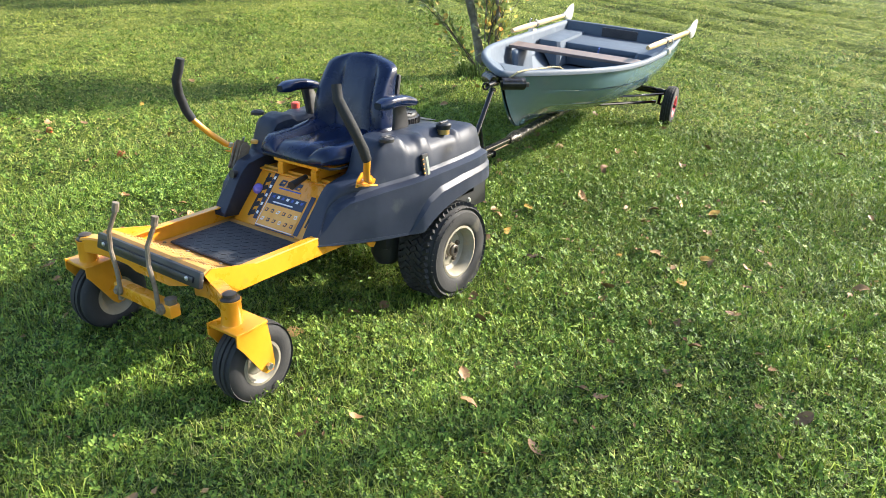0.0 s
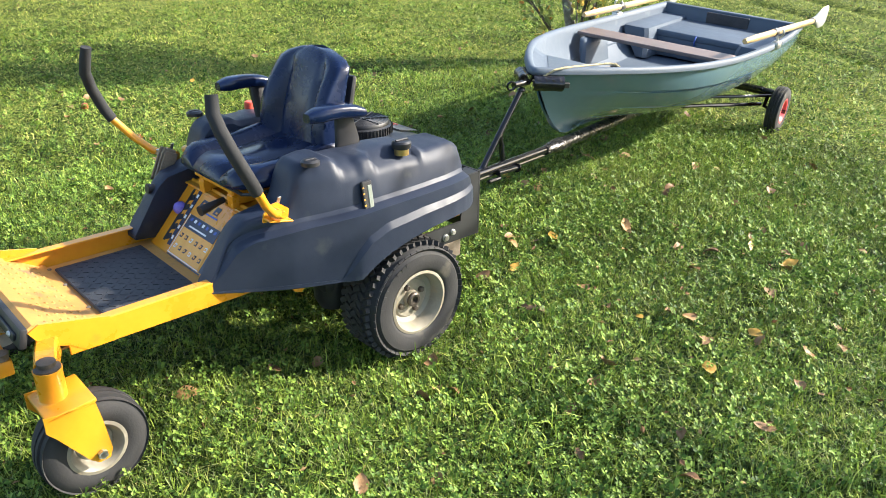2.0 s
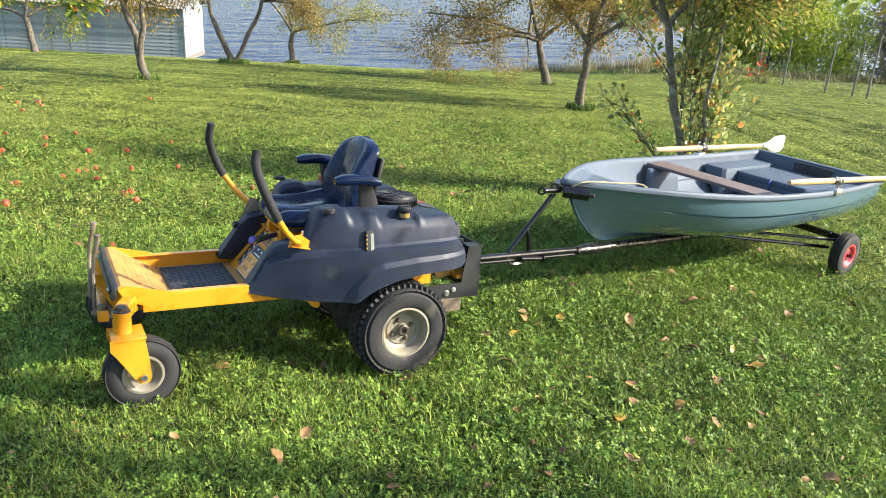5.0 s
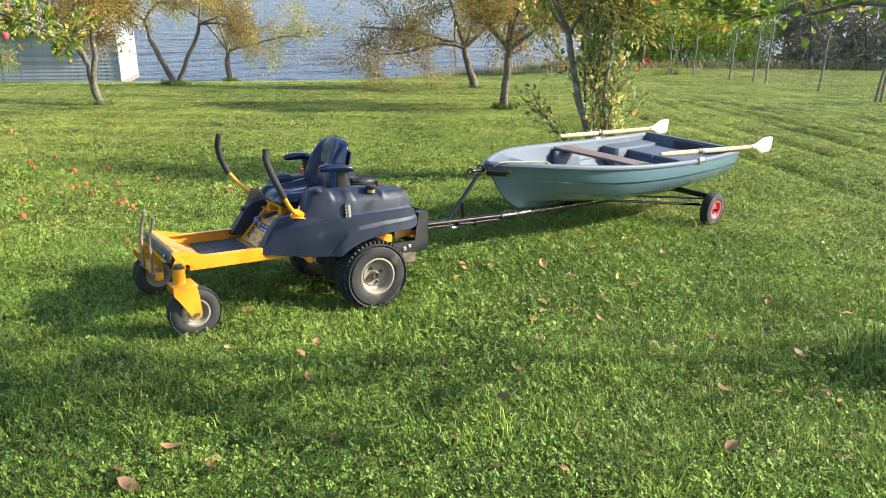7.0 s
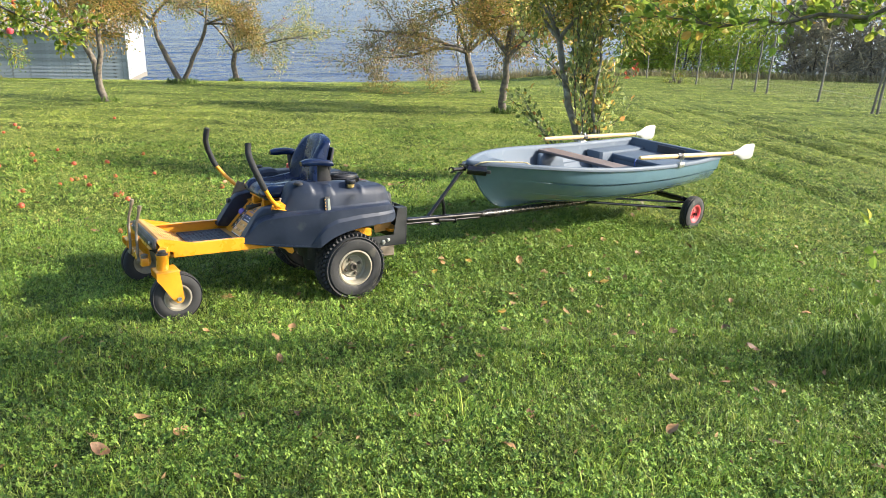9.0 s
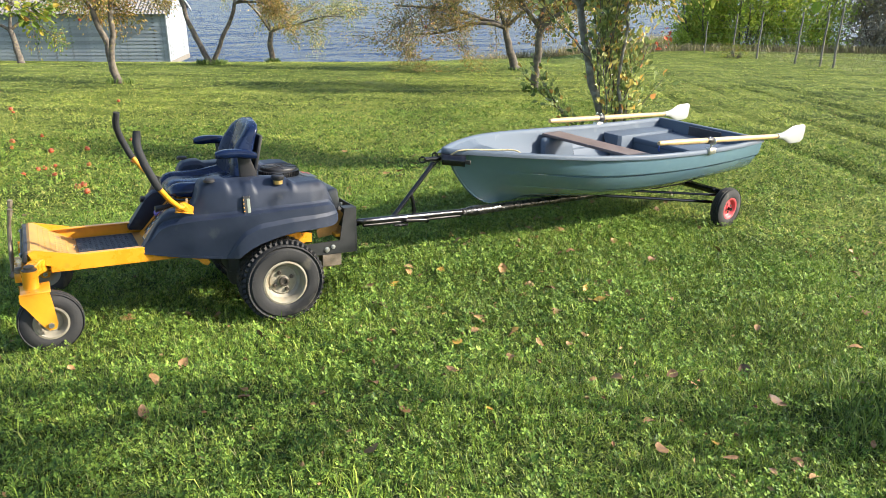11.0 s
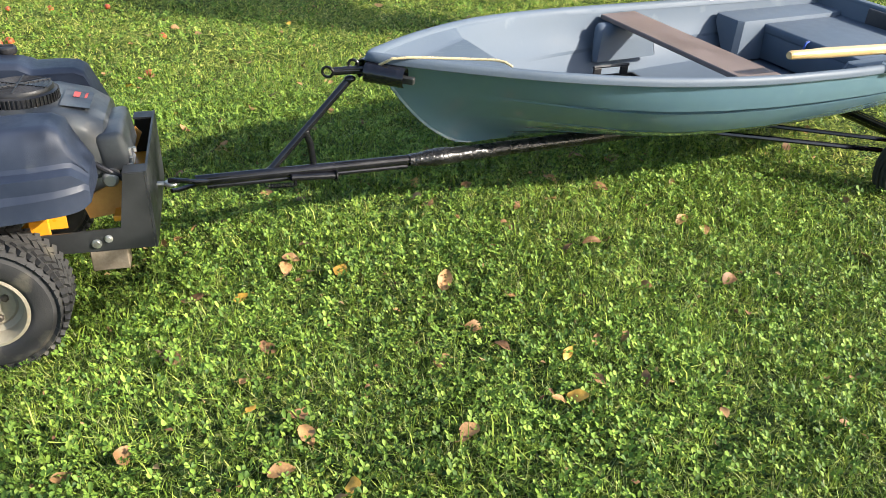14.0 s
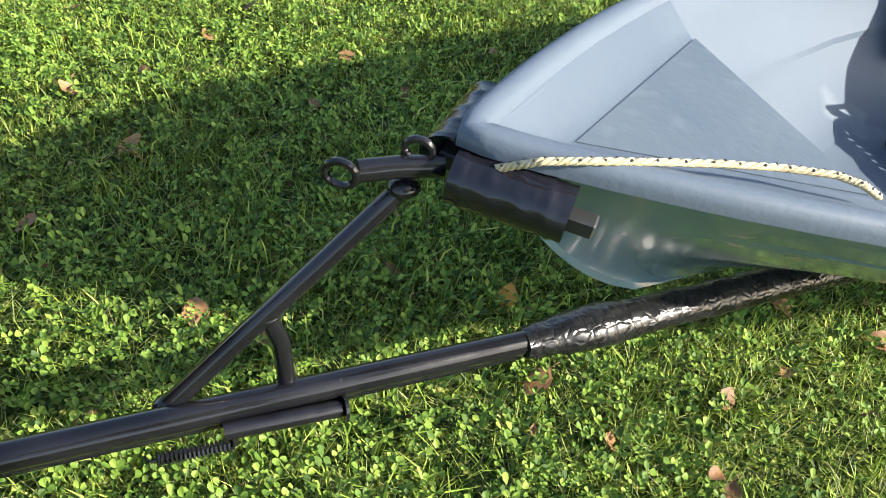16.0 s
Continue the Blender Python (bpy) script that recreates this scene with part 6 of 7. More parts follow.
def build_tree(x, y, stems, leaf_mat, leaf, per_tip, label, seed, group="apple trees on the lawn", depth=2, kids=4, bark=None, droop=0.16, fruit=0, name="apple_tree"):
    rnd = random.Random(seed)
    p = lawn_point(x, y, -0.05)
    tree = thing(name, Matrix.Translation(p), label, "tree", group)
    b, tips = bmesh.new(), []
    for start, lean, length, r, fork, limbs in stems:
        q, e = Vector(start), Vector(lean).normalized()
        pts, rs = [q.copy()], [r * 1.15]
        home, bend = e.copy(), Vector((0, 0, 0))
        for i in range(9):
            bend = bend * 0.55 + Vector((rnd.uniform(-1, 1), rnd.uniform(-1, 1), rnd.uniform(-0.2, 0.2))) * 0.20
            e = (home + bend).normalized()
            q = q + e * (fork / 9)
            pts.append(q.copy())
            rs.append(r * ((1.05, 0.96, 0.90, 0.92, 0.85, 0.83, 0.76, 0.74, 0.72)[i] + rnd.uniform(-0.04, 0.04)))
        rs[0] = r * 1.35
        tube(b, pts, rs, 10, caps=False)
        for k, out in enumerate(limbs):
            branch(b, q, Vector(out), length * rnd.uniform(0.85, 1.15), r * 0.52, depth, rnd, tips, droop, 8, 8, 0.24, kids)
    trunk = part("trunk", b, bark or BARK, tree, "grey-brown mossy bark", smooth=60)
    c = np.array([t[0] for t in tips], float).repeat(per_tip, 0)
    d = np.array([t[1] for t in tips], float).repeat(per_tip, 0)
    g = np.random.default_rng(seed)
    c = c + g.normal(0, leaf * 1.7, c.shape)
    crown = leaf_soup("crown", c, d, leaf, leaf_mat, tree, seed)
    for k in range(fruit):
        t = rnd.choice(tips)[0] + Vector((rnd.uniform(-0.1, 0.1), rnd.uniform(-0.1, 0.1), -0.06))
        b = bmesh.new()
        lathe(b, [(0, 0.026), (0.012, 0.032), (0.030, 0.018), (0.033, 0), (0.024, -0.024), (0, -0.03)], Matrix.Translation(t), 10)
        part("apple", b, APPLE, tree)
    return tree


AUT = "old apple tree with thinning yellow autumn leaves"
build_tree(-14.23, 4.3, [((0, 0, 0), (-0.34, -0.26, 1), 1.5, 0.072, 1.5, [(-0.5, -0.5, 0.7), (0.1, 0.5, 0.8), (-0.6, 0.4, 0.35)]), ((-0.09, -0.07, 0.28), (-0.06, 0.02, 1), 1.5, 0.060, 1.3, [(0.3, 0.6, 0.6), (-0.4, 0.2, 0.8), (0.6, -0.3, 0.5)])], LEAF_AUTUMN, 0.062, 23, "apple tree with a split trunk and yellowing leaves", 11, fruit=6)
build_tree(-20.65, 7.8, [((0, 0, 0), (-0.25, -0.36, 1), 1.6, 0.082, 2.0, [(-0.5, -0.5, 0.7), (0.1, 0.5, 0.8)]), ((0.0, 0.0, 0.02), (0.24, 0.44, 1), 1.6, 0.066, 1.9, [(0.3, 0.6, 0.5), (-0.4, 0.2, 0.8), (0.2, 0.9, 0.3)])], LEAF_AUTUMN, 0.066, 22, "apple tree with two leaning trunks and sparse leaves", 12)
build_tree(-25.8, 11.4, [((0, 0, 0), (0.0, 0.03, 1), 2.4, 0.11, 1.15, [(-0.5, -0.75, 0.8), (-0.1, -0.2, 1.0), (0.35, 0.9, 0.7), (0.3, 0.95, 0.45)])], LEAF_OLIVE, 0.075, 20, "low apple tree with gold leaves near the shore", 13, fruit=5)
build_tree(-15.3, 14.5, [((0, 0, 0), (-0.16, -0.16, 1), 3.0, 0.115, 1.2, [(-0.65, -0.9, 0.80), (-0.2, -0.25, 1.0), (0.2, 0.35, 1.0), (-0.4, -1.1, 0.62), (0.4, 0.5, 0.6)])], LEAF_AUTUMN, 0.064, 24, AUT, 14, fruit=14, kids=5)
build_tree(-9.9, 11.05, [((0, 0, 0), (-0.08, -0.06, 1), 1.9, 0.085, 1.25, [(-0.4, -0.5, 0.9), (0.05, 0.1, 1.0), (0.35, 0.6, 0.7), (-0.5, 0.1, 0.5)])], LEAF_AUTUMN, 0.060, 25, "slim apple tree with yellow and russet leaves", 15, fruit=16, kids=5)
build_tree(-31.0, 3.7, [((0, 0, 0), (-0.15, -0.10, 1), 2.2, 0.12, 1.3, [(-0.5, -0.6, 0.7), (0.2, 0.7, 0.7), (0.1, 0.0, 1.0)])], LEAF_GREEN, 0.10, 14, "green apple tree at the far edge of the lawn", 16)
lawn_tree = build_tree(-9.3, 0.2, [((0, 0, 0), (0.0, -0.15, 1), 1.8, 0.11, 1.5, [(-0.2, 0.95, 0.45), (-0.5, -0.5, 0.7), (0.5, 0.2, 0.8), (-0.5, 0.8, 0.6)])], LEAF_GREEN, 0.07, 18, "apple tree with green leaves and red apples", 17, fruit=10)


def hang_low_limb(tree):
    """A leafy limb of the green apple tree that hangs out over the lawn, with one red apple."""
    rnd = random.Random(19)
    b, tips = bmesh.new(), []
    limb = [Vector(q) for q in ((0.0, 0.0, 1.45), (0.8, 0.7, 1.95), (1.5, 1.2, 2.02), (1.95, 1.6, 1.86), (2.15, 1.9, 1.70), (2.2, 2.25, 1.52))]
    tube(b, limb, [0.05, 0.035, 0.022, 0.014, 0.009, 0.004], 7, caps=False)
    for i in range(2, 6):
        for k in range(6):
            q = limb[i - 1].lerp(limb[i], rnd.random())
            out = Vector((rnd.uniform(-0.8, 0.8), rnd.uniform(-0.8, 0.8), rnd.uniform(-0.7, 0.45)))
            branch(b, q, out, rnd.uniform(0.2, 0.42), 0.006, 1, rnd, tips, 0.1, 4, 5, 0.16, 3)
    part("low_limb", b, BARK, tree, "low hanging leafy limb", smooth=60)
    c = np.array([t[0] for t in tips for k in range(3)], float)
    d = np.array([t[1] for t in tips for k in range(3)], float)
    leaf_soup("limb_leaves", c + np.random.default_rng(5).normal(0, 0.03, c.shape), d, 0.068, LEAF_GREEN, tree, 5, ratio=0.68, fine=True)
    b = bmesh.new()
    lathe(b, [(0, 0.024), (0.014, 0.032), (0.034, 0.020), (0.038, 0), (0.028, -0.026), (0, -0.032)], Matrix.Translation((2.2, 1.66, 1.60)), 14)
    part("apple", b, RED, tree, "bright red ripe apple")


hang_low_limb(lawn_tree)


def build_shoot_tree():
    """The tree behind the boat: a leaning trunk hidden in leafy shoots."""
    tree = build_tree(-4.23, 7.75, [((0, 0, 0), (-0.10, -0.10, 1), 1.0, 0.050, 1.85, [(-0.6, -0.5, 0.9), (-0.1, -0.3, 1.0), (0.3, 0.4, 0.9), (-0.5, 0.3, 0.9)]), ((0.05, 0.08, 0.0), (-0.10, -0.06, 1), 0.9, 0.022, 1.8, [(0.2, 0.4, 0.9), (-0.2, 0.3, 1.0)])], LEAF_OLIVE, 0.058, 15, "leaning tree wrapped in leafy upright shoots", 21, "trees on the lawn", fruit=0, name="garden_tree", bark=BARK_GREY)
    rnd = random.Random(4)
    b, tips = bmesh.new(), []
    for k in range(38):
        # most shoots stand on the sunny side of the trunk, a few hang low on the other
        a = rnd.gauss(0.75, 1.0) if k % 8 else rnd.gauss(-2.1, 0.5)
        h = rnd.uniform(0.0, 0.45) if k < 18 else rnd.uniform(0.6, 1.5)
        start = Vector((0.10 * math.cos(a) - 0.09 * h, 0.10 * math.sin(a) - 0.14 * h, h))
        spread = rnd.uniform(0.03, 0.30) if k % 8 else 0.8
        pts, q = [start], start.copy()
        e = Vector((math.cos(a) * spread, math.sin(a) * spread, 1)).normalized()
        for i in range(7):
            e = (e + Vector((rnd.uniform(-1, 1), rnd.uniform(-1, 1), 0.15)) * 0.14).normalized()
            q = q + e * rnd.uniform(0.12, 0.2)
            pts.append(q.copy())
            tips.append((q.copy(), e.copy()))
        tube(b, pts, [0.008 - 0.0008 * i for i in range(8)], 4, caps=False)
    part("shoot_thicket", b, BARK_DARK, tree)
    c = np.array([t[0] for t in tips], float).repeat(9, 0)
    d = np.array([t[1] for t in tips], float).repeat(9, 0)
    c = c + np.random.default_rng(9).normal(0, 0.05, c.shape)
    leaf_soup("shoot_leaves", c, d, 0.068, LEAF_SHOOT, tree, 9, ratio=0.70, fine=True)
    for k in range(12):
        # red autumn leaves at the end of one shoot
        c = np.array([(0.32 + rnd.gauss(0, 0.06), 0.36 + rnd.gauss(0, 0.06), 1.48 + rnd.gauss(0, 0.10))])
        leaf_soup("red_leaf", c, np.array([(0.0, 0.0, -0.4)]), 0.075, FALLEN[3], tree, 90 + k, ratio=0.66)


build_shoot_tree()


def build_near_tree():
    """The apple tree at the edge of the view, whose low branch hangs into it; its unseen crown is shaped to shade the
    lawn.
    """
    rnd = random.Random(33)
    p = lawn_point(1.25, 5.25, -0.05)
    tree = thing("apple_tree", Matrix.Translation(p), "apple tree with a low green leafy branch", "tree", "apple trees on the lawn")
    b, tips = bmesh.new(), []
    tube(b, [(0, 0, 0), (0.02, 0, 0.4), (0.0, 0.03, 0.9), (-0.05, 0.0, 1.4), (-0.02, -0.03, 2.3)], [0.060, 0.036, 0.030, 0.026, 0.012], 10, caps=False)
    low = [Vector(q) for q in ((-0.05, 0.0, 1.4), (-0.55, 0.5, 1.78), (-1.14, 0.79, 1.91), (-1.28, 0.73, 1.82), (-1.53, 0.59, 1.83), (-1.71, 0.47, 1.76), (-1.85, 0.37, 1.78), (-2.05, 0.23, 1.72), (-2.20, 0.12, 1.76), (-2.29, 0.05, 1.77), (-2.39, -0.03, 1.81))]
    tube(b, low, [0.020, 0.018, 0.016, 0.015, 0.014, 0.012, 0.011, 0.009, 0.008, 0.006, 0.003], 8, caps=False)
    for i in range(2, 11):
        for k in range(1 if i == 2 else 2):
            q = low[i - 1].lerp(low[i], rnd.random())
            out = Vector((rnd.uniform(-1.0, 0.3), rnd.uniform(-0.8, 0.8), rnd.uniform(-0.16, 0.5)))
            branch(b, q, out, rnd.uniform(0.22, 0.42), 0.005, 1, rnd, tips, 0.0, 5, 5, 0.16, 3)
    for k in range(5):
        a = 0.1 + k * 1.26
        branch(b, Vector((-0.04, -0.01, 1.4 + 0.13 * k)), Vector((0.65 * math.cos(a), 0.55 * math.sin(a) - 0.1, 1.35 + 0.5 * (k % 3))), 2.3 + 0.3 * (k % 2), 0.014, 2, rnd, tips, 0.0, 8, 7, 0.14, 4)
    # extra limbs out of view, added to cast shade on the lawn
    for k, way in enumerate(((0.95, -0.05, 0.75), (0.7, -0.3, 1.0), (1.0, -0.45, 0.8), (0.55, -0.75, 0.9), (0.9, 0.2, 1.0))):
        branch(b, Vector((-0.04, -0.01, 1.5 + 0.16 * k)), Vector(way), 2.5, 0.014, 2, rnd, tips, 0.0, 8, 7, 0.14, 5)
    part("trunk", b, BARK, tree, "grey-brown bark", smooth=60)
    # keeps the low branch's leaves, and unseen ones by where their shadow falls
    tips = [t for t in tips if (t[0].z > 2.1 and t[0].y - 1.5 * t[0].z < -2.75) or (t[0].x < -0.9 and 1.4 < t[0].z < 2.1)]
    # leaves at the trunk's foot, out of view, added to darken the tuft beside it
    for k in range(26):
        q = Vector((rnd.gauss(0.0, 0.16), rnd.gauss(0.0, 0.16), 0.0))
        up = Vector((rnd.gauss(0.1, 0.25), rnd.gauss(0.1, 0.25), 1.0)).normalized()
        tips += [(q + up * h, up) for h in (0.15, 0.28, 0.4, 0.52, 0.64, 0.76)]
    # unseen crown leaves, massed round the stem to shade the lawn in front
    many = lambda q: 2 if q.z < 2.1 or abs(q.x - 0.1) > 0.75 or abs(q.y) > 0.6 else 14
    c = np.array([t[0] for t in tips for k in range(many(t[0]))], float)
    d = np.array([t[1] for t in tips for k in range(many(t[0]))], float)
    c = c + np.random.default_rng(3).normal(0, 0.03, c.shape)
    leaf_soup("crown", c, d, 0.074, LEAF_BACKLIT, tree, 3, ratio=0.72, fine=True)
    for k in range(2):
        t = rnd.choice(tips)[0] + Vector((0, 0, -0.05))
        b = bmesh.new()
        lathe(b, [(0, 0.017), (0.009, 0.020), (0.020, 0.011), (0.021, 0), (0.015, -0.015), (0, -0.019)], Matrix.Translation(t), 10)
        part("apple", b, APPLE, tree)


build_near_tree()


def build_bush(x, y, w, h, leaf_mat, leaf, count, label, seed, name="willow_bush"):
    g = np.random.default_rng(seed)
    rnd = random.Random(seed)
    bush = thing(name, Matrix.Translation(lawn_point(x, y, -0.1)), label, "bush", "hedge at the field's end")
    b, tips = bmesh.new(), []
    for k in range(6):
        a = k * 1.05 + rnd.random()
        branch(b, Vector((0.2 * w * math.cos(a) * rnd.random(), 0.2 * w * math.sin(a) * rnd.random(), 0)), Vector((0.6 * math.cos(a), 0.6 * math.sin(a), 1)), h * rnd.uniform(0.5, 0.75), 0.05, 1, rnd, tips, 0.0, 6, 5, 0.12, 5)
    part("bush_wood", b, BARK_DARK if leaf_mat is LEAF_BUSH else BARK, bush, smooth=60)
    m = 120
    up = g.uniform(0.03, 0.97, m)
    girth = np.sqrt(np.clip(1 - (2 * up - 0.72) ** 2 / 1.75, 0.05, 1)) * g.uniform(0.45, 1.0, m)
    way = g.uniform(0, 2 * np.pi, m)
    mid = np.stack([0.5 * w * girth * np.cos(way), 0.5 * w * girth * np.sin(way), h * up], 1)
    c = mid[g.integers(0, m, count)] + g.normal(0, 1, (count, 3)) * np.array((0.10 * w, 0.10 * w, 0.06 * h))
    c[:, 2] = np.maximum(c[:, 2], 0.1)
    leaf_soup("crown", c, np.tile((0, 0, 0.3), (count, 1)).astype(float), leaf, leaf_mat, bush, seed, ratio=0.45 if leaf_mat is LEAF_BUSH else 0.09)


for i, (x, y, w, h, m, n, label) in enumerate([
        (-27.8, 35.6, 2.7, 4.6, LEAF_BUSH, 3400, "dense green willow bush"), (-26.6, 37.2, 4.6, 5.6, LEAF_BUSH, 4200, "tall yellow-green willow bush"),
        (-25.0, 39.6, 4.6, 5.4, LEAF_BUSH, 4200, "rounded yellow-green willow bush"), (-22.0, 43.0, 4.4, 5.0, LEAF_GREY, 4500, "bare grey thicket with few leaves"),
        (-19.6, 45.5, 5.0, 5.4, LEAF_GREY, 4500, "bare grey thicket with few leaves"), (-17.0, 48, 5.6, 5.6, LEAF_GREY, 4500, "bare grey thicket with few leaves"), (-13.5, 49.5, 5.6, 5.8, LEAF_BUSH, 3600, "green bush at the field's end"),
        (-8.5, 50.5, 6.2, 6.2, LEAF_GREY, 1800, "bare grey thicket with few leaves"), (-3.0, 51, 6.2, 6.4, LEAF_BUSH, 3600, "green bush at the field's end"), (3.0, 51, 6.2, 6.8, LEAF_BUSH, 3600, "green bush at the field's end")]):
    build_bush(x, y, w, h, m, 0.18 if m is LEAF_BUSH else 0.5, int(n * 3.4) if m is LEAF_BUSH and x < -20 else n + 800, label, 50 + i)
build_bush(-19.2, 27.8, 1.3, 0.6, LEAF_GREEN, 0.09, 900, "low green weed bush by the fence", 70, name="weed_clump")


# ---- reeds, tall grass round the trunks, grass, leaves ----
def blades(centres, height, width, lean, seed, material, name, seg=2, parent=None):
    """Bent grass blades; height, width and lean are spreads."""
    g = np.random.default_rng(seed)
    n = len(centres)
    a = g.uniform(0, 2 * np.pi, n)
    h = height * g.uniform(0.5, 1.25, n)
    w = width * g.uniform(0.6, 1.3, n)
    b = lean * g.uniform(0.2, 1.5, n) * h
    face = a + g.normal(0, 0.5, n) + np.pi / 2
    s = np.stack([np.cos(face), np.sin(face), 0 * a], 1) * w[:, None] / 2
    o = np.stack([np.cos(a), np.sin(a), 0 * a], 1)
    up = np.array((0, 0, 1.0))
    mid = centres + o * (b * 0.35)[:, None] + up * (h * 0.6)[:, None]
    tip = centres + o * b[:, None] + up * (h * (1 - 0.5 * np.clip(b / h, 0, 1.4)))[:, None]
    if seg == 2:
        v = np.stack([centres - s, centres + s, mid + s * 0.8, mid - s * 0.8, tip], 1)
        f = [(0, 1, 2), (0, 2, 3), (3, 2, 4)]
    else:
        v = np.stack([centres - s, centres + s, tip], 1)
        f = [(0, 1, 2)]
    ob = soup(name, v, f, material, parent)
    return ob


def scatter(x0, x1, y0, y1, per_m2, seed, keep=None):
    g = np.random.default_rng(seed)
    n = int((x1 - x0) * (y1 - y0) * per_m2)
    p = np.stack([g.uniform(x0, x1, n), g.uniform(y0, y1, n)], 1)
    if keep is not None:
        p = p[keep(p[:, 0], p[:, 1], g)]
    return np.column_stack([p, lawn_height(p[:, 0], p[:, 1])])


NEAR = (-4.9, 2.8, 0.0, 7.1)


def inside(x, y):
    """One well within the near lawn, falling to nought at its edge."""
    d = np.minimum(np.minimum(x - NEAR[0], NEAR[1] - x), np.minimum(y - NEAR[2], NEAR[3] - y))
    return smooth_step(0.0, 1.0, d)


def within(x, y, g):
    return g.random(len(x)) < inside(x, y)


def not_near(x, y, g):
    return g.random(len(x)) >= inside(x, y)


def lay(ob, label, category="grass"):
    ob.matrix_world = LAWN
    return tagged(ob, label, category, kind="stuff")


def blotch(x, y, size, seed):
    """Soft random patches of that size, from nought to one."""
    g = np.random.default_rng(seed).random((97, 97))
    u, v = x / size + 400.0, y / size + 400.0
    i, j = np.floor(u).astype(int), np.floor(v).astype(int)
    a, b = u - i, v - j
    a, b = a * a * (3 - 2 * a), b * b * (3 - 2 * b)
    at = lambda p, q: g[p % 97, q % 97]
    return (at(i, j) * (1 - a) + at(i + 1, j) * a) * (1 - b) + (at(i, j + 1) * (1 - a) + at(i + 1, j + 1) * a) * b


def patch(x, y):
    """Where clover takes over from grass."""
    return 0.65 * blotch(x, y, 0.75, 71) + 0.35 * blotch(x, y, 0.28, 72)


def clump(x, y):
    """Small thick and thin places."""
    return 0.6 * blotch(x, y, 0.085, 73) + 0.4 * blotch(x, y, 0.22, 74)


def clover(centres, size, seed, name, round_leaf=False):
    """Clover: three leaflets on each stalk, folded along the midrib."""
    g = np.random.default_rng(seed)
    n = len(centres)
    k = size * g.uniform(0.55, 1.3, n)
    c = centres + np.stack([0 * k, 0 * k, g.uniform(0.012, 0.034, n) + 0.026 * clump(centres[:, 0], centres[:, 1])], 1)
    tilt = g.normal(0, 0.5, (n, 2))
    a0 = g.uniform(0, 2 * np.pi, n)
    rim = ((0.45, 0.36, 0.10), (0.85, 0.40, 0.06), (1.02, 0.14, -0.10), (1.02, -0.14, -0.10), (0.85, -0.40, 0.06), (0.45, -0.36, 0.10)) if round_leaf else ((0.7, 0.45, 0.08), (1.02, 0.0, -0.12), (0.7, -0.45, 0.08))
    out = []
    for j in range(3):
        a = a0 + j * 2.094 + g.normal(0, 0.12, n)
        lift = 0.2 + g.normal(0, 0.22, n)
        d = np.stack([np.cos(a), np.sin(a), lift + tilt[:, 0] * np.cos(a) + tilt[:, 1] * np.sin(a)], 1)
        s = np.stack([-np.sin(a), np.cos(a), -tilt[:, 0] * np.sin(a) + tilt[:, 1] * np.cos(a)], 1)
        kk = k[:, None]
        out += [c + 0.06 * d * kk] + [c + d * kk * p + s * kk * q + np.array((0, 0, r)) * kk for p, q, r in rim]
    v = np.stack(out, 1)
    w = len(rim) + 1
    f = [(w * j, w * j + i, w * j + i + 1) for j in range(3) for i in range(1, w - 1)]
    return soup(name, v, f, CLOVER)


def turf(area, per_m2, seed, height, width, lean, material, keep=None):
    """Grass blades, taller and thicker on the clumps."""
    c = scatter(*area, per_m2, seed, lambda x, y, g: (g.random(len(x)) < 0.30 + 0.95 * clump(x, y) - 0.25 * patch(x, y)) & (keep(x, y, g) if keep else True))
    return lay(blades(c, height * (0.55 + 0.8 * clump(c[:, 0], c[:, 1])), width, lean, seed, material, "lawn_grass", 1), "short mown green lawn grass")


def grows(x, y, g):
    return g.random(len(x)) < (0.12 + 1.05 * patch(x, y)) * (0.35 + 0.9 * clump(x, y))


CLOSE = (-3.9, -0.4, 2.9, 6.1)


def not_close(x, y, g):
    return within(x, y, g) & grows(x, y, g) & ~((x > CLOSE[0]) & (x < CLOSE[1]) & (y > CLOSE[2]) & (y < CLOSE[3]))


# Dark blades cover the bright ground and stand for shade between the grass.
lay(blades(scatter(*NEAR, 4200, 10, within), 0.026, 0.0085, 1.4, 10, UNDER, "low_grass", 1), "low grass coloured dark as the shade under the blades")
turf(NEAR, 11000, 1, 0.052, 0.0040, 0.75, GRASS, within)
turf(NEAR, 2600, 8, 0.068, 0.0032, 1.0, PALE, within)
turf(NEAR, 700, 9, 0.046, 0.0034, 1.1, STRAW, within)
lay(blades(scatter(*NEAR, 700, 2, lambda x, y, g: blotch(x, y, 0.35, 75) > 0.62), 0.088, 0.0046, 0.8, 2, GRASS, "long_grass"), "longer grass tufts in the lawn")
lay(clover(scatter(*CLOSE, 3700, 3, grows), 0.0125, 3, "clover", True), "low clover leaves in the lawn", "clover")
lay(clover(scatter(*NEAR, 3500, 13, not_close), 0.0125, 13, "clover"), "low clover leaves in the lawn", "clover")
mid = lambda x, y, g: not_near(x, y, g) & (g.random(len(x)) < 1.15 - np.hypot(x + 1, y - 3) / 17)
turf((-13, 3.5, -3, 15), 2600, 4, 0.042, 0.0080, 1.3, GRASS_FAR, mid)
lay(clover(scatter(-9, 2.6, -1.5, 11, 900, 5, lambda x, y, g: mid(x, y, g) & grows(x, y, g)), 0.0175, 5, "clover"), "low clover leaves in the lawn", "clover")
far = lambda x, y, g: (np.hypot(x + 1, y - 3) > 9) & (shore_line(x, y) < 0.5)
turf((3.5, 9, -5, 13), 420, 16, 0.05, 0.014, 1.0, GRASS)
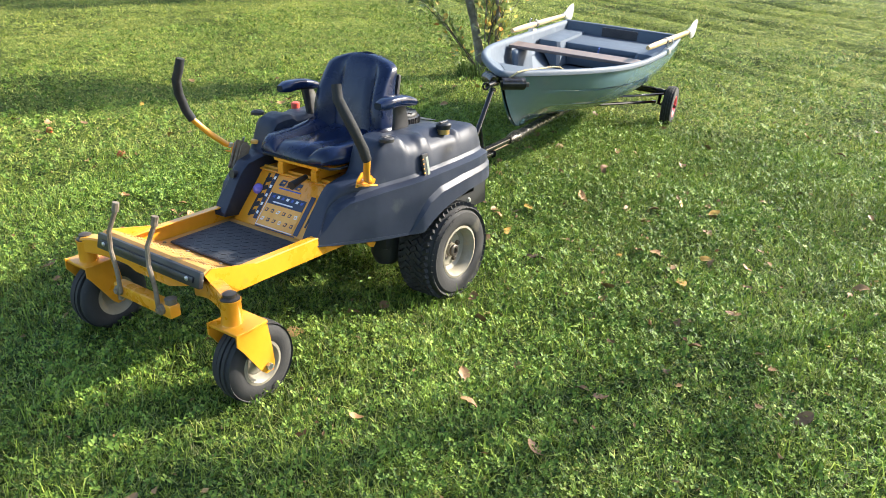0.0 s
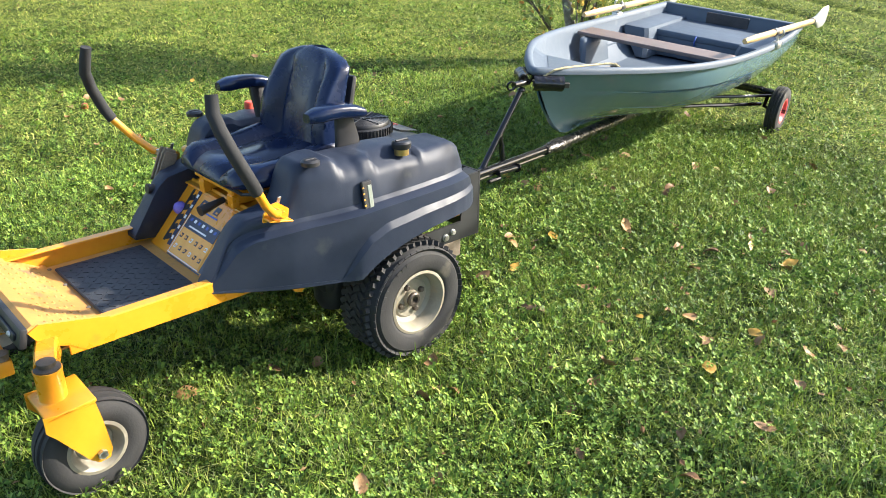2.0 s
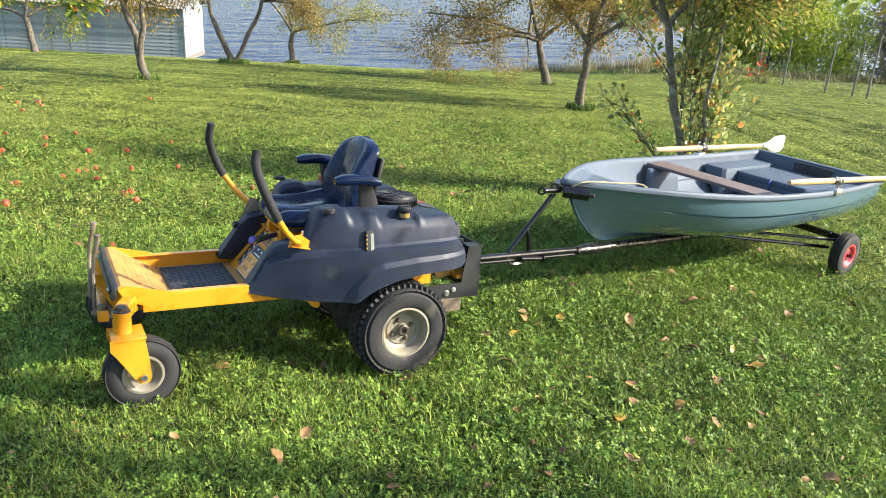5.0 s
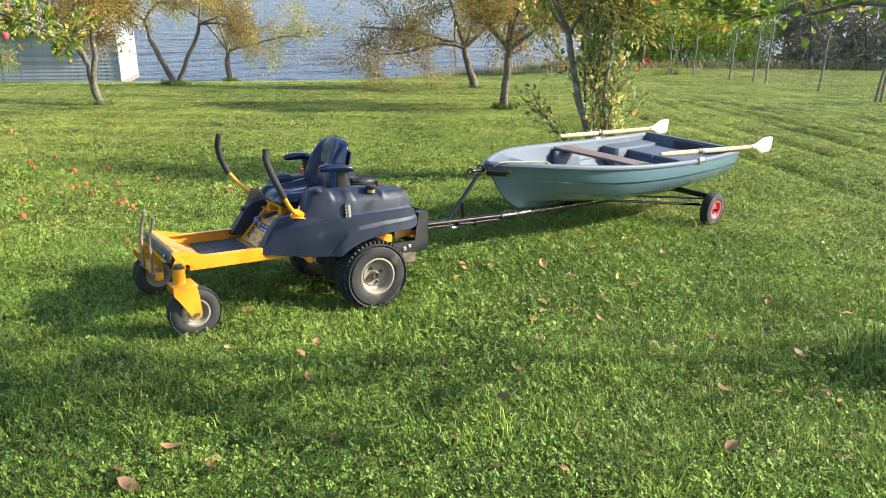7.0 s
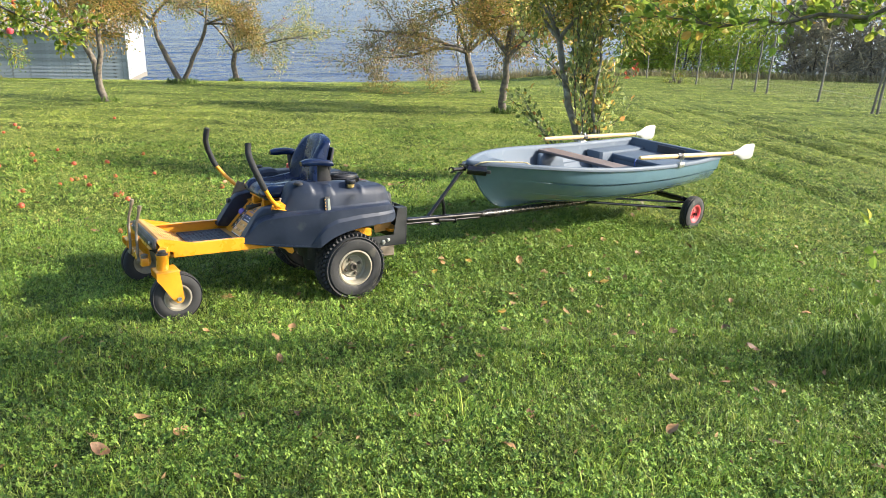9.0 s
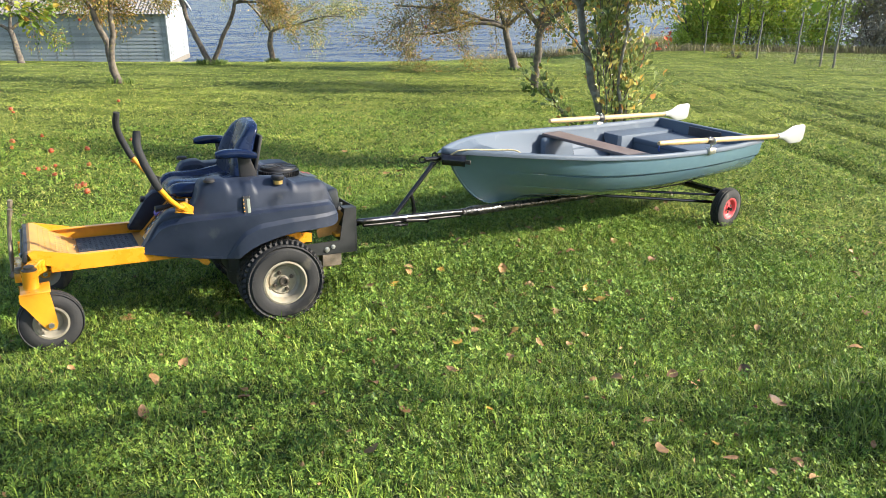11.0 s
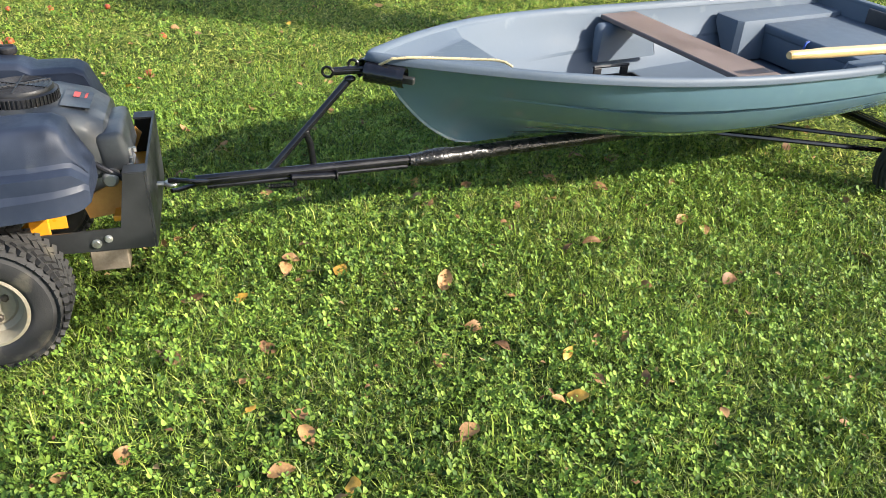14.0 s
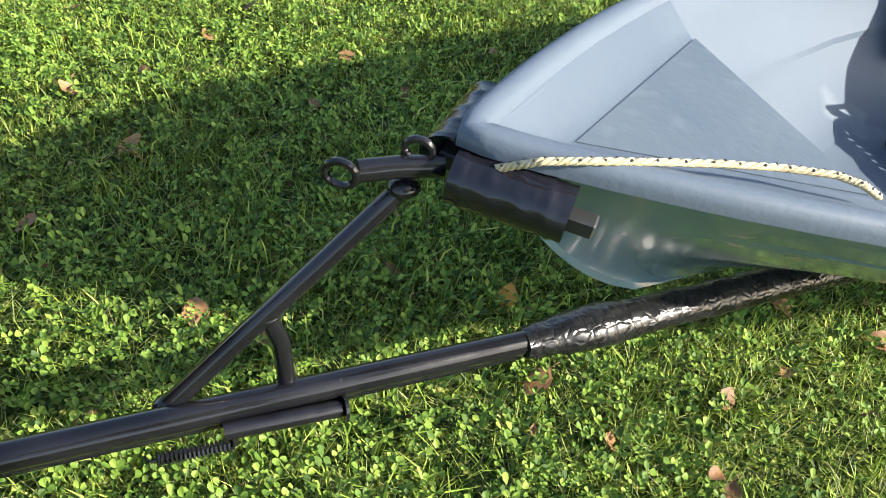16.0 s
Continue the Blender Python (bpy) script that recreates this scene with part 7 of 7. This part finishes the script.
turf((-13, 3.5, -7, -3), 420, 17, 0.05, 0.014, 1.0, GRASS)
turf((-34, 4, -6, 34), 350, 6, 0.032, 0.020, 1.7, GRASS_FAR, far)
pasture = lambda x, y, g: (y > 17.6 - 0.68 * (x + 3)) & (shore_line(x, y) < -0.5) & (g.random(len(x)) < 0.3 + 0.7 * blotch(x, y, 1.6, 78))
c = scatter(-24, 12, 16, 50, 75, 18, pasture)
lay(blades(c, 0.10, 0.022, 1.0, 18, PASTURE, "field_grass", 1), "paler rough grass of the field behind the fence")


def leaf_bits(area, per_m2, seed, keep=None):
    g = np.random.default_rng(seed)
    c = scatter(*area, per_m2, seed, keep)
    c[:, 2] += g.uniform(0.015, 0.045, len(c))
    ob = leaf_soup("leaf_litter", c, g.normal(0, 1, (len(c), 3)) * np.array((1, 1, 0.25)), 0.026, LITTER, None, seed, ratio=0.55)
    return lay(ob, "small dry brown bits of leaves in the grass", "litter")


leaf_bits(NEAR, 26, 61)
leaf_bits((-14, 3.5, -3, 15), 12, 62, not_near)


def build_tufts():
    g = np.random.default_rng(12)
    for x, y, r, h, n in ((1.2, 5.2, 0.5, 0.26, 700), (0.90, 4.80, 0.38, 0.15, 420), (-4.23, 7.75, 0.30, 0.22, 420), (-14.23, 4.3, 0.25, 0.15, 150), (-20.65, 7.8, 0.42, 0.20, 420), (-25.8, 11.4, 0.28, 0.20, 240), (-9.9, 11.05, 0.26, 0.17, 260), (-15.3, 14.5, 0.22, 0.12, 120)):
        a, q = g.uniform(0, 6.28, n), r * np.sqrt(g.uniform(0.02, 1, n))
        px, py = x + q * np.cos(a), y + q * np.sin(a)
        near = abs(x) < 6
        ob = blades(np.column_stack([px, py, lawn_height(px, py)]), h, 0.007 if near else 0.016, 0.8, int(n), TUFT, "grass_tuft", 2)
        ob.matrix_world = LAWN
        tagged(ob, "tuft of long uncut grass round a tree trunk", "grass", "uncut grass tufts", "stuff")


build_tufts()


def build_reeds():
    g = np.random.default_rng(31)
    n = 330000
    x, y = g.uniform(-46, -24, n), g.uniform(14, 48, n)
    e = shore_line(x, y)
    ac = x * DOWN.y - y * DOWN.x
    k = (e > 0.1) & (e < 4.5) & (ac > -1.5) & (g.random(n) < 0.25 + 0.85 * blotch(x, y, 1.3, 76))
    c = np.column_stack([x[k], y[k], lawn_height(x[k], y[k])])
    tall = 0.22 + 0.65 * smooth_step(-1.5, 6, ac[k]) + 0.2 * blotch(x[k], y[k], 0.9, 77)
    ob = blades(c, tall, 0.030, 0.45, 32, REED, "reeds", 1)
    ob.matrix_world = LAWN
    tagged(ob, "dry yellow-brown reeds along the shore", "reeds", kind="stuff")


build_reeds()


def build_dry_strip():
    g = np.random.default_rng(35)
    n = 9000
    t, o = g.uniform(0, 1, n), g.normal(0, 0.9, n)
    x, y = -28.5 + 34 * t, 31.0 + 19 * np.minimum(1, t * 2.2) + o
    ob = blades(np.column_stack([x, y, lawn_height(x, y)]), 0.5, 0.03, 0.9, 36, REED, "dry_weeds", 2)
    ob.matrix_world = LAWN
    tagged(ob, "dry brown weeds along the foot of the hedge", "weeds", kind="stuff")


build_dry_strip()


def build_fallen_leaves():
    rnd = random.Random(8)
    shapes = []
    for v in range(7):
        b = bmesh.new()
        L, W = 0.070, 0.045
        rows = []
        curl, fold, twist = rnd.uniform(-0.5, 0.7), rnd.uniform(-0.25, 0.5), rnd.uniform(-0.4, 0.4)
        for i in range(7):
            u = i / 6
            w = W / 2 * math.sin(math.pi * min(1, u * 0.93 + 0.05)) ** 0.75
            y = L * (u - 0.5)
            z0 = curl * 0.02 * (u - 0.5) ** 2 * 4
            rows.append([Vector((s * w * (1 + 0.1 * rnd.uniform(-1, 1)), y, z0 + abs(s) * w * fold + s * w * twist * (u - 0.5) * 2 + rnd.uniform(0, 0.004))) for s in (-1, -0.5, 0, 0.5, 1)])
        loft(b, rows, closed=False, caps=False)
        tube(b, [(0, L * 0.48, 0.002), (0.004, L * 0.62, 0.004), (0.010, L * 0.78, 0.006)], 0.0009, 4)
        me = bpy.data.meshes.new("fallen_leaf")
        bmesh.ops.recalc_face_normals(b, faces=b.faces)
        b.to_mesh(me)
        b.free()
        me.shade_smooth()
        me.materials.append(FALLEN[(0, 1, 0, 1, 2, 1, 0)[v]])
        shapes.append(me)
    named = ("brown curled fallen leaf on the grass", "pale tan fallen leaf on the grass", "brown curled fallen leaf on the grass", "pale tan fallen leaf on the grass", "bright yellow fallen leaf on the grass", "pale tan fallen leaf on the grass", "brown curled fallen leaf on the grass")
    spots = [(-0.96, 3.34), (-0.45, 2.98), (-1.42, 2.94), (-1.75, 2.50), (-1.83, 2.22), (-0.18, 2.99), (-1.26, 2.88), (-0.92, 3.21), (-0.89, 3.82), (-2.16, 5.16), (-0.83, 4.61), (-0.68, 3.55), (-1.74, 3.57), (-1.85, 3.91), (-1.58, 4.45), (-1.41, 4.66), (-1.72, 5.67), (-1.38, 4.64), (0.0, 2.75), (0.21, 2.32), (-0.97, 2.17), (0.23, 4.55), (-0.17, 1.08), (-0.63, 3.85), (-0.61, 2.46), (-4.4, 4.66), (-3.99, 4.17), (-3.44, 3.63), (-1.14, 4.49), (-2.37, 4.82), (-1.89, 3.94)]
    while len(spots) < 298:
        x, y = rnd.uniform(-6.5, 1.8), rnd.uniform(0.8, 7.5)
        if -2.55 < x < -1.5 and 1.6 < y < 3.6 and rnd.random() < 0.8:
            continue
        if rnd.random() < math.exp(-((x + 1.2) / 2.2) ** 2 - ((y - 3.8) / 2.2) ** 2) + 0.22:
            spots.append((x, y))
    for i, (x, y) in enumerate(spots):
        v = rnd.randrange(7)
        if v == 4 and rnd.random() < 0.5:
            v = 1
        ob = new("fallen_leaf", shapes[v])
        k = rnd.uniform(0.8, 1.25) if i < 31 else rnd.uniform(0.5, 1.2)
        ob.matrix_world = LAWN @ Matrix.Translation((x, y, float(lawn_height(x, y)) + rnd.uniform(0.022, 0.042))) @ Euler((rnd.gauss(0, 0.35), rnd.gauss(0, 0.35), rnd.uniform(0, 6.28))).to_matrix().to_4x4() @ Matrix.Diagonal((k, k, k, 1))
        tagged(ob, named[v], "leaf", "fallen leaves")


build_fallen_leaves()


def build_windfalls():
    rnd = random.Random(77)
    b = bmesh.new()
    lathe(b, [(0, 0.020), (0.010, 0.030), (0.026, 0.026), (0.034, 0.006), (0.030, -0.014), (0.016, -0.028), (0, -0.026)], Matrix(), 12)
    tube(b, [(0, 0, 0.02), (0.002, 0, 0.034), (0.006, 0, 0.045)], 0.0016, 4)
    first = part("fallen_apple", b, APPLE, None, smooth=60)
    spots = [(-7.75, 1.28), (-6.3, 1.66), (-10.3, 1.98), (-6.36, 2.32), (-8.78, 2.43), (-12.5, 1.83), (-6.7, 2.2), (-5.7, 3.58)]
    while len(spots) < 46:
        spots.append((rnd.gauss(-8.3, 1.7), rnd.gauss(1.7, 0.9)))
    for i, (x, y) in enumerate(spots):
        ob = first if not i else new("fallen_apple", first.data)
        k = rnd.uniform(0.6, 1.05)
        ob.matrix_world = LAWN @ Matrix.Translation((x, y, float(lawn_height(x, y)) + 0.014)) @ Euler((rnd.gauss(0, 0.7), rnd.gauss(0, 0.7), rnd.uniform(0, 6))).to_matrix().to_4x4() @ Matrix.Diagonal((k, k, k, 1))
        tagged(ob, "red windfall apple lying in the grass", "apple", "windfall apples")


build_windfalls()
